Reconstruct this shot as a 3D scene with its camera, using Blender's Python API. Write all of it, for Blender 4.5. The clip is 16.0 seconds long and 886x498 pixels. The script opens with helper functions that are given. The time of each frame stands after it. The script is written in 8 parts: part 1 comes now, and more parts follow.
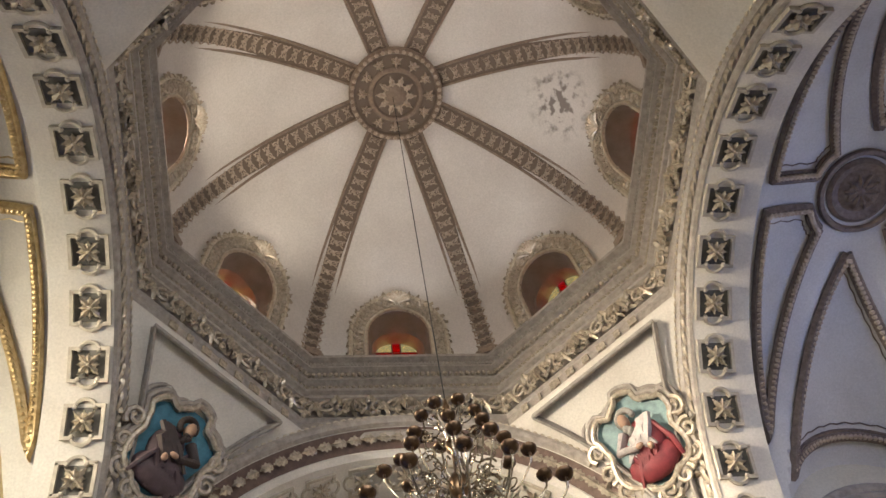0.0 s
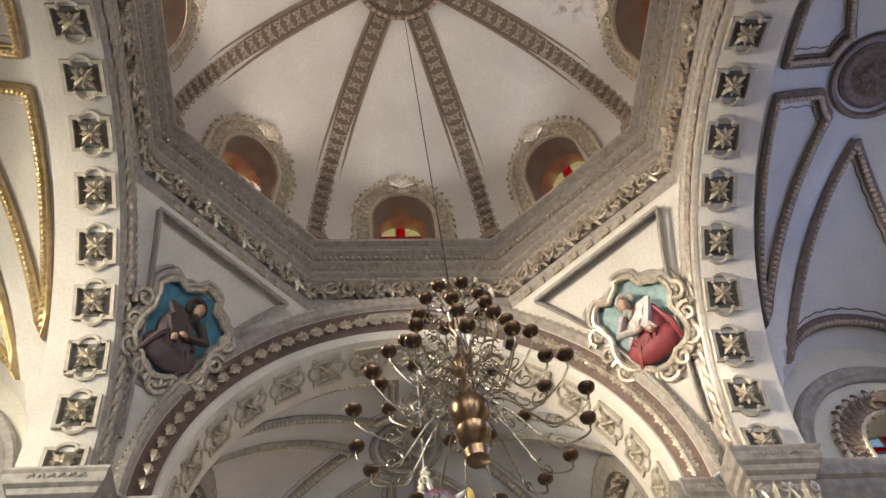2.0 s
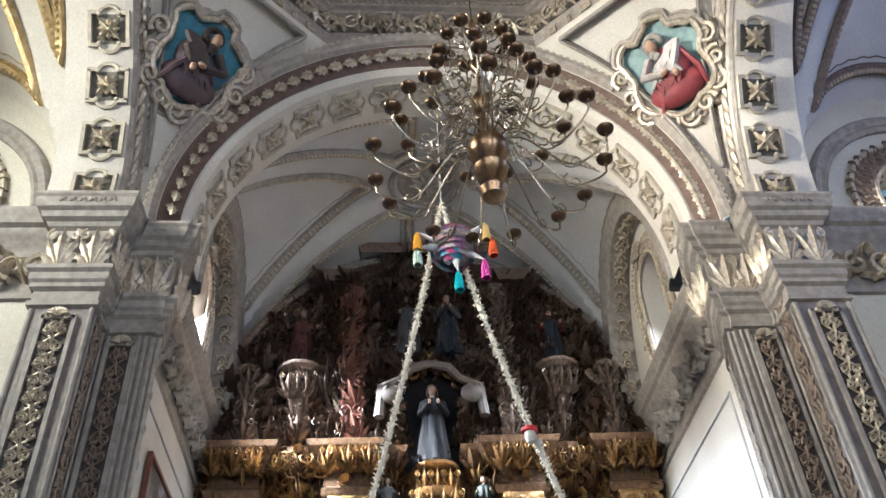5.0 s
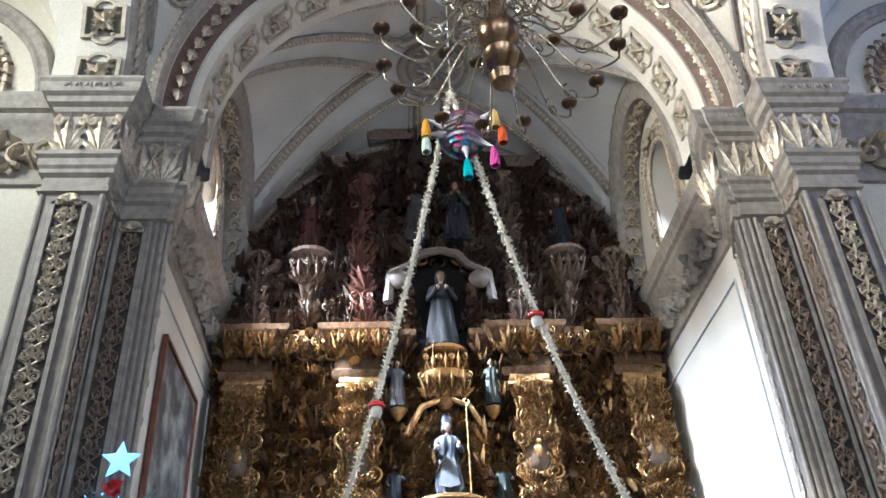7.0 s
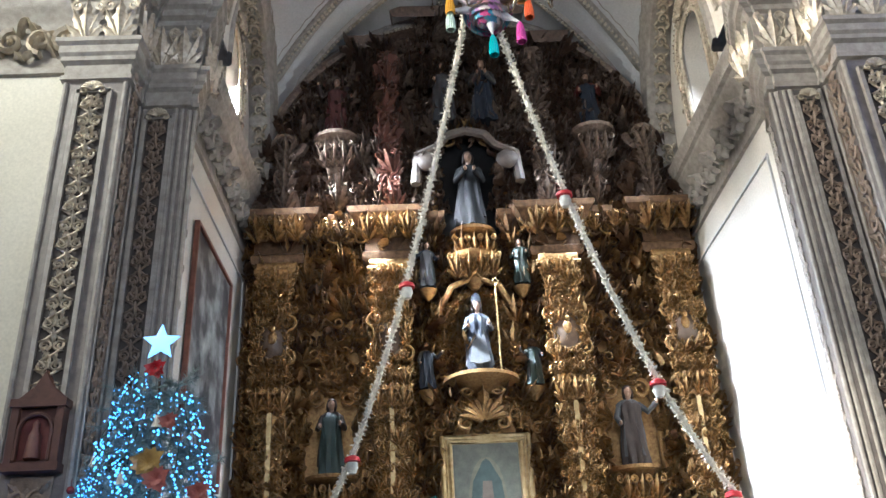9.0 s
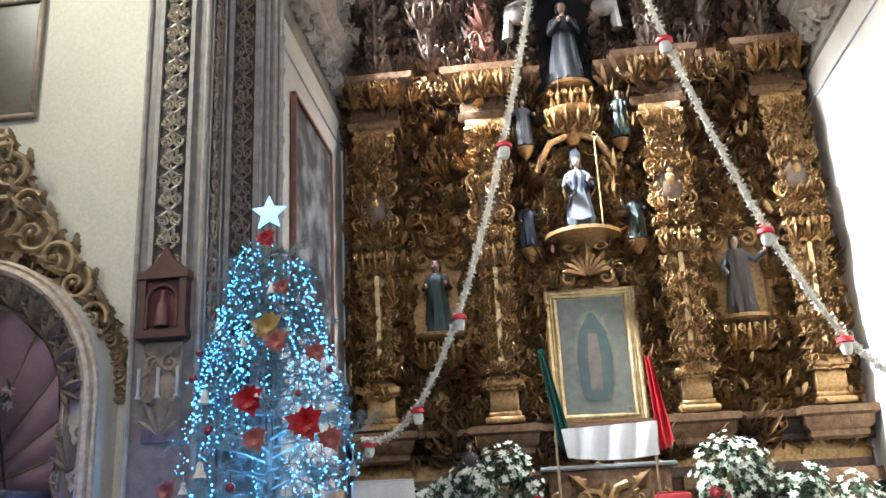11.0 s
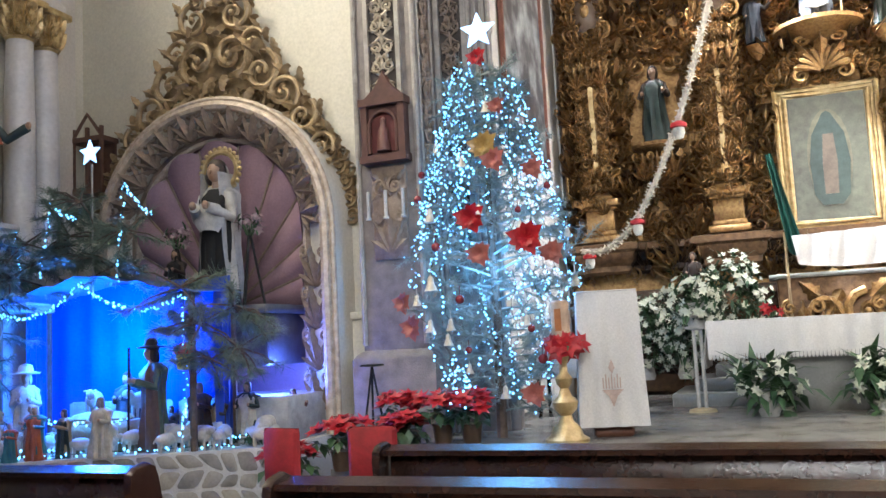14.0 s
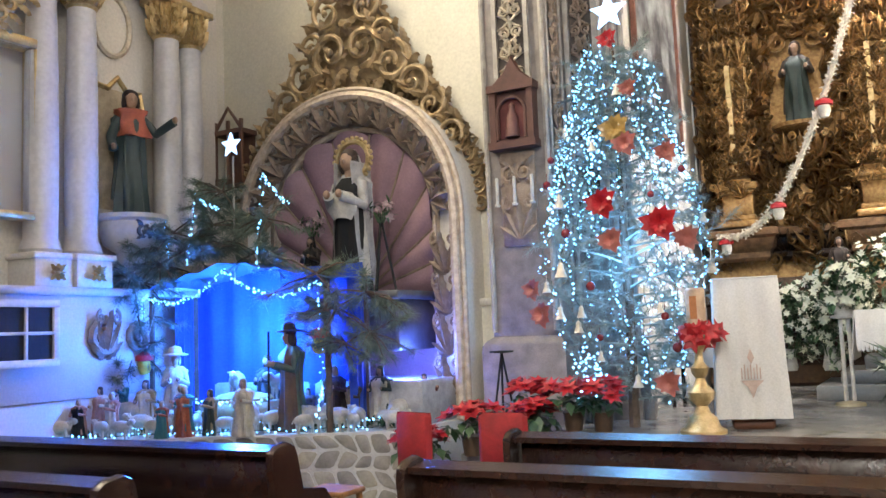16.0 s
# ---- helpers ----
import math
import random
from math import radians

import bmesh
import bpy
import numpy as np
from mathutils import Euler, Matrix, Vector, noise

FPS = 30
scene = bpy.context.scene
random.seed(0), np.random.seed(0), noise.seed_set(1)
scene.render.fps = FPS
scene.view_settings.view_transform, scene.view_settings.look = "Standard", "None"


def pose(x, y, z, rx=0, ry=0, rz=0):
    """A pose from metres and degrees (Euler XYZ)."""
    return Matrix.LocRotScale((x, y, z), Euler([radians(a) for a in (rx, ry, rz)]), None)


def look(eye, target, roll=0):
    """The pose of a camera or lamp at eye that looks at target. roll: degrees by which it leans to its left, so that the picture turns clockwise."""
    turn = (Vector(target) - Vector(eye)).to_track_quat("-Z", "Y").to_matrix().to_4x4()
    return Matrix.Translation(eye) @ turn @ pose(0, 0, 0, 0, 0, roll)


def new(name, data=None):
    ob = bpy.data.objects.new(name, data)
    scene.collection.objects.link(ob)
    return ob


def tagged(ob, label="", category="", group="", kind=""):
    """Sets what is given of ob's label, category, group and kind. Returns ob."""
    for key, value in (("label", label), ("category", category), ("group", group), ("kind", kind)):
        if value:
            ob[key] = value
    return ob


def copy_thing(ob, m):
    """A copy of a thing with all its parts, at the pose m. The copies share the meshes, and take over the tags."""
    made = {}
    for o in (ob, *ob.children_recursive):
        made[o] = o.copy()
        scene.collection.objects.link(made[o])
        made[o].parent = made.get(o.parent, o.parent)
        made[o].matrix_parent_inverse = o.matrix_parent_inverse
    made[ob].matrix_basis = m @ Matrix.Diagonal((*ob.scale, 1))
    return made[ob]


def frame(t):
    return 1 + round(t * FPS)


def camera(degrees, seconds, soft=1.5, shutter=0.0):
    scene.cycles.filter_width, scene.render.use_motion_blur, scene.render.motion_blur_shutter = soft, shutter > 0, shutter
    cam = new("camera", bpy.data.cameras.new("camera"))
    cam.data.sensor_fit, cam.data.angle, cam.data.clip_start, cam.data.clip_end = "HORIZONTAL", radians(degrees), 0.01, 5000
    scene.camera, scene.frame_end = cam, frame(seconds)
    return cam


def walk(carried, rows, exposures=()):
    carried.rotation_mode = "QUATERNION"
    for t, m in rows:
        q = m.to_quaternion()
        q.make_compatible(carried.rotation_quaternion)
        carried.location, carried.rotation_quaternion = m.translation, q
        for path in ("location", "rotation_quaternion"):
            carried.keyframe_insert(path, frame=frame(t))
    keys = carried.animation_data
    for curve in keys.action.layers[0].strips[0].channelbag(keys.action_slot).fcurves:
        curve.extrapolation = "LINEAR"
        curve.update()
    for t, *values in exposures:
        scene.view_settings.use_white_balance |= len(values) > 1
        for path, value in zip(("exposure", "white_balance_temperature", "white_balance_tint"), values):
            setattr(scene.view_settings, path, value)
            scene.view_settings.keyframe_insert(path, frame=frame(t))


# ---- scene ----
# ---- camera: stands in the aisle under the nave arch and tilts from the dome down to the side chapel
cam = camera(53.88, 16.0)
EYE = Vector((-0.912, 0.0, 1.65))
ROWS = [
    (0.0, 0.001, -0.001, 0.012, -2.38, 66.08, 5.41),
    (0.5, 0.000, -0.001, 0.012, -2.45, 63.06, 5.44),
    (1.0, -0.000, 0.001, 0.014, -2.47, 61.41, 5.38),
    (1.5, -0.003, 0.004, 0.014, -2.46, 60.09, 5.21),
    (2.0, -0.001, 0.004, 0.009, -2.58, 58.52, 4.99),
    (2.5, 0.002, 0.007, 0.004, -2.75, 56.74, 4.78),
    (3.0, 0.004, 0.007, -0.008, -3.14, 52.91, 4.25),
    (3.5, 0.009, 0.013, -0.017, -3.09, 49.14, 3.55),
    (4.0, 0.004, 0.012, -0.016, -3.00, 46.57, 3.16),
    (4.5, 0.001, 0.010, -0.010, -3.03, 43.89, 3.07),
    (7.0, -0.003, -0.002, 0.000, -2.69, 34.03, 2.48),
    (7.5, -0.002, -0.003, 0.000, -2.61, 32.10, 2.47),
    (8.0, 0.001, 0.003, 0.003, -2.20, 29.90, 2.49),
    (8.5, 0.001, 0.006, 0.002, -1.31, 28.06, 2.62),
    (9.0, 0.002, 0.007, 0.001, -0.53, 26.35, 2.54),
    (9.5, 0.003, 0.005, -0.001, 0.93, 24.05, 2.46),
    (10.0, 0.008, 0.005, -0.001, 3.01, 21.04, 2.47),
    (10.2, 0.010, 0.001, -0.004, 3.78, 20.22, 2.65),
    (12.5, 0.008, -0.004, -0.007, 11.42, 13.12, 2.14),
    (13.0, 0.010, -0.013, -0.009, 13.56, 11.25, 2.27),
    (13.5, 0.007, -0.013, -0.004, 17.51, 8.09, 2.33),
    (14.0, -0.000, -0.008, -0.000, 20.87, 6.11, 2.89),
    (14.5, -0.009, -0.005, 0.003, 22.95, 5.57, 2.85),
    (15.0, -0.007, -0.011, 0.002, 25.72, 5.65, 2.55),
    (15.5, -0.012, -0.011, 0.001, 27.87, 5.60, 2.39),
    (16.0, -0.021, -0.004, 0.005, 29.22, 5.58, 2.29),
]

EXPOSURES = [(0.0, 0.53, 6200, 13), (3.5, 0.6, 5700, 11), (7.0, 0.57, 5150, 8), (10.0, 0.88, 5450, 9), (12.5, 1.2, 5700, 10), (13.5, 1.45, 5850, 11), (14.0, 1.75, 6000, 11), (14.5, 1.95, 6150, 11), (15.2, 1.97, 6400, 11), (16.0, 1.95, 6550, 11)]
walk(cam, [(t, Matrix.Translation(EYE) @ pose(x, y, z, 90 + pitch, roll, yaw)) for t, x, y, z, yaw, pitch, roll in ROWS], EXPOSURES)

# ---- daylight, helped by added fill lamps
world = bpy.data.worlds.new("sky")
scene.world = world
world.use_nodes = True
wn = world.node_tree.nodes
sky = wn.new("ShaderNodeTexSky")
sky.sky_type, sky.sun_disc, sky.sun_elevation, sky.sun_rotation = "NISHITA", False, radians(28), radians(-111)
wn["Background"].inputs["Strength"].default_value = 0.15
world.node_tree.links.new(sky.outputs[0], wn["Background"].inputs[0])
sun = new("sun", bpy.data.lights.new("sun", "SUN"))
sun.data.energy, sun.data.angle, sun.data.color = 5.0, radians(2.0), (1.0, 0.84, 0.6)
sun.matrix_world = look((-30, -10.6, 18.2), (0, 1, 0.8))


def area_lamp(name, at, to, w, h, watts, colour):
    """A rectangular area lamp, for sky light through windows and for added fill."""
    ob = new(name, bpy.data.lights.new(name, "AREA"))
    ob.data.shape, ob.data.size, ob.data.size_y, ob.data.energy, ob.data.color = "RECTANGLE", w, h, watts, colour
    ob.matrix_world = look(at, to)
    return ob


CY, CH = 4.485, 12.05      # the middles of the crossing and of the chancel
# added fill on both sides of the unseen nave, whose walls have no windows
for sx in (-1, 1):
    for k, y in enumerate((-3.2, -6.4)):
        area_lamp("nave_fill_light", (sx * 4.6, y, 8.2), (0, y + 3, 7.2), 1.6, 2.6, 88 if sx < 0 else 88, (1.0, 0.96, 0.9) if sx < 0 else (0.85, 0.92, 1.0))
transept_shaft = area_lamp("left_window_light", (-8.75, CY, 11.4), (0, CY + 2.2, 8.0), 1.7, 2.2, 300, (1.0, 0.89, 0.66))
transept_shaft.data.spread = radians(125)
area_lamp("right_window_light", (8.75, CY, 11.4), (3.0, CY + 1.5, 9.8), 1.7, 2.2, 54, (0.34, 0.48, 1.0))
# added fill from the unseen nave end, before a closed wall
area_lamp("nave_back_fill_light", (0.0, -10.6, 9.0), (0, 4, 8.0), 2.6, 3.0, 440, (1.0, 0.97, 0.92))
for k in range(8):
    a = math.pi / 2 + math.pi / 4 * k
    # added fill that floats inside each dome window and shines up at the dome
    dome_lamp = area_lamp("dome_fill_light", (3.45 * math.cos(a), CY + 3.45 * math.sin(a), 16.95), (0, CY, 20.4), 0.7, 0.5, 13 if k in (1, 2, 3) else 8, (1.0, 0.86, 0.66) if k in (1, 2, 3) else (1.0, 0.92, 0.84))
    dome_lamp.data.spread = radians(150)
    if k in (0, 1, 2, 6, 7):
        area_lamp("dome_sky_light", (5.35 * math.cos(a), CY + 5.35 * math.sin(a), 16.9), (0, CY, 16.9), 1.2, 2.0, 9, (1.0, 0.9, 0.78))
# extra narrow lamp added at the same window to brighten right pier and pendentive
beam = area_lamp("left_window_light", (-8.7, CY, 11.3), (4.1, 7.6, 11.0), 1.4, 1.8, 140, (1.0, 0.83, 0.6))
beam.data.spread = radians(52)
# narrow lamps added at the chancel windows, aimed at the altarpiece and right wall
for at, to, watts, spread in (((-3.75, CH + 0.1, 11.3), (2.3, 13.9, 4.0), 390, 60), ((-3.75, CH - 0.1, 11.3), (4.0, 10.9, 3.6), 140, 44), ((3.75, CH - 0.1, 11.3), (-1.4, 13.8, 4.6), 70, 66)):
    shaft = area_lamp("chancel_window_light", at, to, 0.9, 1.5, watts, (0.97, 0.97, 0.96))
    shaft.data.spread = radians(spread)



# ---- materials
def material(name, colour, rough=0.7, metal=0.0, second=None, scale=6.0, amount=0.5, bump=0.15, bump_scale=40.0, vary=0.0, crevice=None):
    """A surface with two scales of variation, fine relief and, where asked, shade and dirt painted into its hollows."""
    m = bpy.data.materials.new(name)
    m.use_nodes = True
    n, l = m.node_tree.nodes, m.node_tree.links
    b = n["Principled BSDF"]
    b.inputs["Roughness"].default_value, b.inputs["Metallic"].default_value = rough, metal
    co = n.new("ShaderNodeTexCoord")
    big, fine = n.new("ShaderNodeTexNoise"), n.new("ShaderNodeTexNoise")
    big.inputs["Scale"].default_value, big.inputs["Detail"].default_value = scale, 5
    fine.inputs["Scale"].default_value, fine.inputs["Detail"].default_value = bump_scale, 4
    geo = n.new("ShaderNodeNewGeometry")
    l.new(geo.outputs["Position"], big.inputs["Vector"])
    l.new(geo.outputs["Position"], fine.inputs["Vector"])
    ramp = n.new("ShaderNodeValToRGB")
    second = second or tuple(c * 0.7 for c in colour)
    ramp.color_ramp.elements[0].position, ramp.color_ramp.elements[1].position = 0.5 - 0.28 * amount - 0.05, 0.5 + 0.2
    ramp.color_ramp.elements[0].color, ramp.color_ramp.elements[1].color = (*second, 1), (*colour, 1)
    l.new(big.outputs["Fac"], ramp.inputs[0])
    last = ramp.outputs[0]
    mix = n.new("ShaderNodeMix")
    mix.data_type, mix.blend_type = "RGBA", "MULTIPLY"
    mix.inputs["Factor"].default_value = 0.35
    l.new(last, mix.inputs["A"])
    l.new(fine.outputs["Color"] if vary < 0 else fine.outputs["Fac"], mix.inputs["B"])
    last = mix.outputs["Result"]
    bright = n.new("ShaderNodeBrightContrast")
    bright.inputs["Bright"].default_value = 0.0
    l.new(last, bright.inputs["Color"])
    last = bright.outputs[0]
    if vary > 0:
        info, hsv, sc = n.new("ShaderNodeObjectInfo"), n.new("ShaderNodeHueSaturation"), n.new("ShaderNodeMapRange")
        sc.inputs["To Min"].default_value, sc.inputs["To Max"].default_value = 1 - vary, 1 + vary
        l.new(info.outputs["Random"], sc.inputs["Value"])
        l.new(sc.outputs[0], hsv.inputs["Value"])
        l.new(last, hsv.inputs["Color"])
        last = hsv.outputs[0]
    # pointiness darkens the hollows: shade and dirt put into the colour
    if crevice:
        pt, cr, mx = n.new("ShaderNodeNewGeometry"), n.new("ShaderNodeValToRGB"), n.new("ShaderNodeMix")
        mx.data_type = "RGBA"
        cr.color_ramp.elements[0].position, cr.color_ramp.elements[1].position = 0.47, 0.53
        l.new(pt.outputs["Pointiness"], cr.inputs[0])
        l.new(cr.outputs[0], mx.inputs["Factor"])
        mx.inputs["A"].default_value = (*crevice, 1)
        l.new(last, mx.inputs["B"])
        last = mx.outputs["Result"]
    l.new(last, b.inputs["Base Color"])
    if bump:
        bp = n.new("ShaderNodeBump")
        bp.inputs["Strength"].default_value, bp.inputs["Distance"].default_value = bump, 0.02
        l.new(fine.outputs["Fac"], bp.inputs["Height"])
        l.new(bp.outputs[0], b.inputs["Normal"])
    return m


def glow(name, colour, strength):
    m = bpy.data.materials.new(name)
    m.use_nodes = True
    b = m.node_tree.nodes["Principled BSDF"]
    b.inputs["Base Color"].default_value = (*colour, 1)
    b.inputs["Emission Color"].default_value, b.inputs["Emission Strength"].default_value = (*colour, 1), strength
    return m


def stained(name, colour):
    """Coloured window glass that lets the sky through."""
    m = bpy.data.materials.new(name)
    m.use_nodes = True
    n, l = m.node_tree.nodes, m.node_tree.links
    n.remove(n["Principled BSDF"])
    tr, tl, gl, a, b = (n.new("ShaderNode" + k) for k in ("BsdfTransparent", "BsdfTranslucent", "BsdfGlossy", "MixShader", "MixShader"))
    tr.inputs[0].default_value = tl.inputs[0].default_value = (*colour, 1)
    gl.inputs["Roughness"].default_value = 0.1
    a.inputs[0].default_value, b.inputs[0].default_value = 0.10, 0.04
    l.new(tr.outputs[0], a.inputs[1]), l.new(tl.outputs[0], a.inputs[2])
    l.new(a.outputs[0], b.inputs[1]), l.new(gl.outputs[0], b.inputs[2])
    l.new(b.outputs[0], n["Material Output"].inputs[0])
    return m


PLASTER = material("plaster_cream", (0.80, 0.76, 0.68), 0.8, 0, (0.70, 0.65, 0.57), 1.3, 0.6, 0.12, 30)
DOME = material("dome_plaster", (0.78, 0.74, 0.69), 0.85, 0, (0.66, 0.61, 0.56), 0.9, 0.8, 0.12, 25)
dn, dl = DOME.node_tree.nodes, DOME.node_tree.links      # a patch of damp on one side of the dome
dist, rng, blot, dmul, dmix, dgeo = dn.new("ShaderNodeVectorMath"), dn.new("ShaderNodeMapRange"), dn.new("ShaderNodeTexNoise"), dn.new("ShaderNodeMath"), dn.new("ShaderNodeMix"), dn.new("ShaderNodeNewGeometry")
dist.operation, dmul.operation, dmix.data_type = "DISTANCE", "MULTIPLY", "RGBA"
dist.inputs[1].default_value = (3.15, 4.3, 18.6)
rng.inputs["From Min"].default_value, rng.inputs["From Max"].default_value, rng.inputs["To Min"].default_value, rng.inputs["To Max"].default_value = 0.15, 0.85, 2.6, 0.0
blot.inputs["Scale"].default_value, blot.inputs["Detail"].default_value = 5.0, 6
dl.new(dgeo.outputs["Position"], dist.inputs[0]), dl.new(dgeo.outputs["Position"], blot.inputs["Vector"])
brng = dn.new("ShaderNodeMapRange")
brng.inputs["From Min"].default_value, brng.inputs["From Max"].default_value = 0.5, 0.68
dl.new(blot.outputs["Fac"], brng.inputs["Value"]), dl.new(dist.outputs["Value"], rng.inputs["Value"])
dl.new(brng.outputs[0], dmul.inputs[0]), dl.new(rng.outputs[0], dmul.inputs[1])
dmul.use_clamp = True
dbase = dn["Principled BSDF"].inputs["Base Color"]
dl.new(dbase.links[0].from_socket, dmix.inputs["A"])
dmix.inputs["B"].default_value = (0.22, 0.19, 0.17, 1)
dl.new(dmul.outputs[0], dmix.inputs["Factor"]), dl.new(dmix.outputs["Result"], dbase)
WALL = material("painted_wall", (0.78, 0.74, 0.62), 0.7, 0, (0.70, 0.66, 0.54), 0.8, 0.5, 0.08, 35)
STUCCO = material("grey_stucco", (0.46, 0.42, 0.37), 0.6, 0.0, (0.24, 0.21, 0.185), 9, 0.9, 0.35, 60)
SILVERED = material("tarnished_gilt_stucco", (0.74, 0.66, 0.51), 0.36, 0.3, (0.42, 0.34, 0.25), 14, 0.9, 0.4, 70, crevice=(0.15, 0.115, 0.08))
LEAF_LIGHT = material("worn_silver_gilt_leaf", (0.82, 0.73, 0.58), 0.27, 0.35, (0.36, 0.29, 0.22), 18, 0.9, 0.3, 70)
PIER = material("brown_grey_pier_stucco", (0.28, 0.245, 0.22), 0.42, 0.0, (0.12, 0.10, 0.095), 7, 1.0, 0.35, 60)
PANEL = material("near_black_panel_ground", (0.075, 0.058, 0.048), 0.6, 0.0, (0.04, 0.03, 0.026), 8, 0.8, 0.2, 50)
UPPER_GILT = material("grey_brown_dark_gilding", (0.40, 0.30, 0.225), 0.36, 0.4, (0.10, 0.065, 0.05), 16, 1.1, 0.5, 50, crevice=(0.03, 0.018, 0.012))
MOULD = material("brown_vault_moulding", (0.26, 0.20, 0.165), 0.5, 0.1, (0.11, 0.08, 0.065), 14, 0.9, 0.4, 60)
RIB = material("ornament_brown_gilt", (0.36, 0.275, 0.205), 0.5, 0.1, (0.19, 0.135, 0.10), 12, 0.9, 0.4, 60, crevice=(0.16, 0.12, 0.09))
DRUM = material("dark_grey_stucco", (0.50, 0.445, 0.385), 0.4, 0.0, (0.24, 0.21, 0.18), 10, 1.0, 0.35, 60)
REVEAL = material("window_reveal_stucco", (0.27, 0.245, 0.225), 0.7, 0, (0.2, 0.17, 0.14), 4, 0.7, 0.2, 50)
RIB_LEAF = material("rib_leaf_stucco", (0.66, 0.55, 0.43), 0.42, 0.15, (0.36, 0.275, 0.205), 14, 0.8, 0.3, 60)
REDBROWN = material("painted_redbrown_ground", (0.20, 0.13, 0.10), 0.7, 0, (0.11, 0.07, 0.055), 8, 0.8, 0.2, 50)
GREENGREY = material("greenish_grey_ground", (0.19, 0.18, 0.15), 0.75, 0, (0.11, 0.10, 0.085), 5, 0.7, 0.2, 50)
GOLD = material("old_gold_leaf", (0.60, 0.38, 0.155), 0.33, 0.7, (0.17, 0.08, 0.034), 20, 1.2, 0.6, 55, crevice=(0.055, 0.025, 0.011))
GOLD_BLACK = material("near_black_gilt_wood", (0.19, 0.12, 0.08), 0.4, 0.4, (0.05, 0.03, 0.02), 14, 1.0, 0.5, 45)
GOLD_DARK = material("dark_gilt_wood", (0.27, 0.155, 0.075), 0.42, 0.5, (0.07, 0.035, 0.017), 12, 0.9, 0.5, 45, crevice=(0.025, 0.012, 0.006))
PALE_GOLD = material("pale_gilding", (0.80, 0.63, 0.34), 0.32, 0.75, (0.45, 0.30, 0.12), 10, 0.8, 0.4, 60)
BRASS = material("worn_brass", (0.40, 0.27, 0.16), 0.28, 1.0, (0.22, 0.13, 0.07), 20, 0.9, 0.1, 80)
ARM_METAL = material("pale_tarnished_brass", (0.62, 0.54, 0.42), 0.24, 0.9, (0.36, 0.29, 0.21), 16, 0.8, 0.1, 80)
WOOD = material("dark_pew_wood", (0.040, 0.017, 0.011), 0.22, 0, (0.015, 0.007, 0.005), 9, 0.8, 0.15, 60)



# ---- mesh building
class M:
    """Collects vertices and faces."""

    def __init__(self):
        self.v, self.f = [], []

    def add(self, vs, fs, m=None):
        o = len(self.v)
        self.v += [tuple(m @ Vector(p)) for p in vs] if m else [tuple(p) for p in vs]
        self.f += [tuple(i + o for i in f) for f in fs]
        return self

    def merge(self, other, m=None):
        return self.add(other.v, other.f, m)

    def box(self, x0, x1, y0, y1, z0, z1, m=None):
        vs = [(x, y, z) for z in (z0, z1) for y in (y0, y1) for x in (x0, x1)]
        return self.add(vs, [(0, 2, 3, 1), (4, 5, 7, 6), (0, 1, 5, 4), (2, 6, 7, 3), (0, 4, 6, 2), (1, 3, 7, 5)], m)

    def bevel_box(self, x0, x1, y0, y1, z0, z1, b=0.01, m=None):
        """A box with chamfered upright and top edges."""
        def ring(d, z):
            return [(x0 + d + b, y0 + d, z), (x1 - d - b, y0 + d, z), (x1 - d, y0 + d + b, z), (x1 - d, y1 - d - b, z),
                    (x1 - d - b, y1 - d, z), (x0 + d + b, y1 - d, z), (x0 + d, y1 - d - b, z), (x0 + d, y0 + d + b, z)]
        vs = ring(b * 0.7, z0) + ring(0, z0 + b) + ring(0, z1 - b) + ring(b * 0.7, z1)
        fs = [tuple(range(7, -1, -1)), tuple(range(24, 32))]
        fs += [(8 * k + i, 8 * k + (i + 1) % 8, 8 * k + 8 + (i + 1) % 8, 8 * k + 8 + i) for k in range(3) for i in range(8)]
        return self.add(vs, fs, m)

    def loft(self, rings, closed=True, caps=False, m=None):
        n = len(rings[0])
        vs = [p for r in rings for p in r]
        fs = []
        for k in range(len(rings) - 1):
            for i in range(n if closed else n - 1):
                j = (i + 1) % n
                fs.append((k * n + i, k * n + j, k * n + n + j, k * n + n + i))
        if caps:
            fs += [tuple(range(n - 1, -1, -1)), tuple(range(len(vs) - n, len(vs)))]
        return self.add(vs, fs, m)

    def tube(self, pts, r, n=6, m=None, flat=1.0, caps=True):
        """A round bar along points; r is one radius or one for each point."""
        pts = [Vector(p) for p in pts]
        rr = r if isinstance(r, (list, tuple)) else [r] * len(pts)
        rings, side = [], None
        for i, p in enumerate(pts):
            d = (pts[min(i + 1, len(pts) - 1)] - pts[max(i - 1, 0)]).normalized()
            if side is None:
                side = d.cross(Vector((0, 0, 1)) if abs(d.z) < 0.9 else Vector((0, 1, 0))).normalized()
            side = (side - d * side.dot(d)).normalized()
            up = d.cross(side)
            rings.append([p + rr[i] * (math.cos(a) * side + flat * math.sin(a) * up) for a in (2 * math.pi * k / n for k in range(n))])
        return self.loft(rings, True, caps, m)

    def lathe(self, prof, n=16, at=(0, 0, 0), m=None, sweep=2 * math.pi, sx=1.0, sy=1.0):
        full = abs(sweep - 2 * math.pi) < 1e-6
        rings = []
        for r, z in prof:
            rings.append([(at[0] + sx * r * math.cos(a), at[1] + sy * r * math.sin(a), at[2] + z) for a in (sweep * k / (n if full else n - 1) for k in range(n))])
        return self.loft(rings, full, full, m)

    def blob(self, c, r, n=8, k=6, m=None):
        r = r if isinstance(r, (tuple, list)) else (r, r, r)
        prof = [(max(0.02, math.sin(math.pi * i / k)), -math.cos(math.pi * i / k)) for i in range(k + 1)]
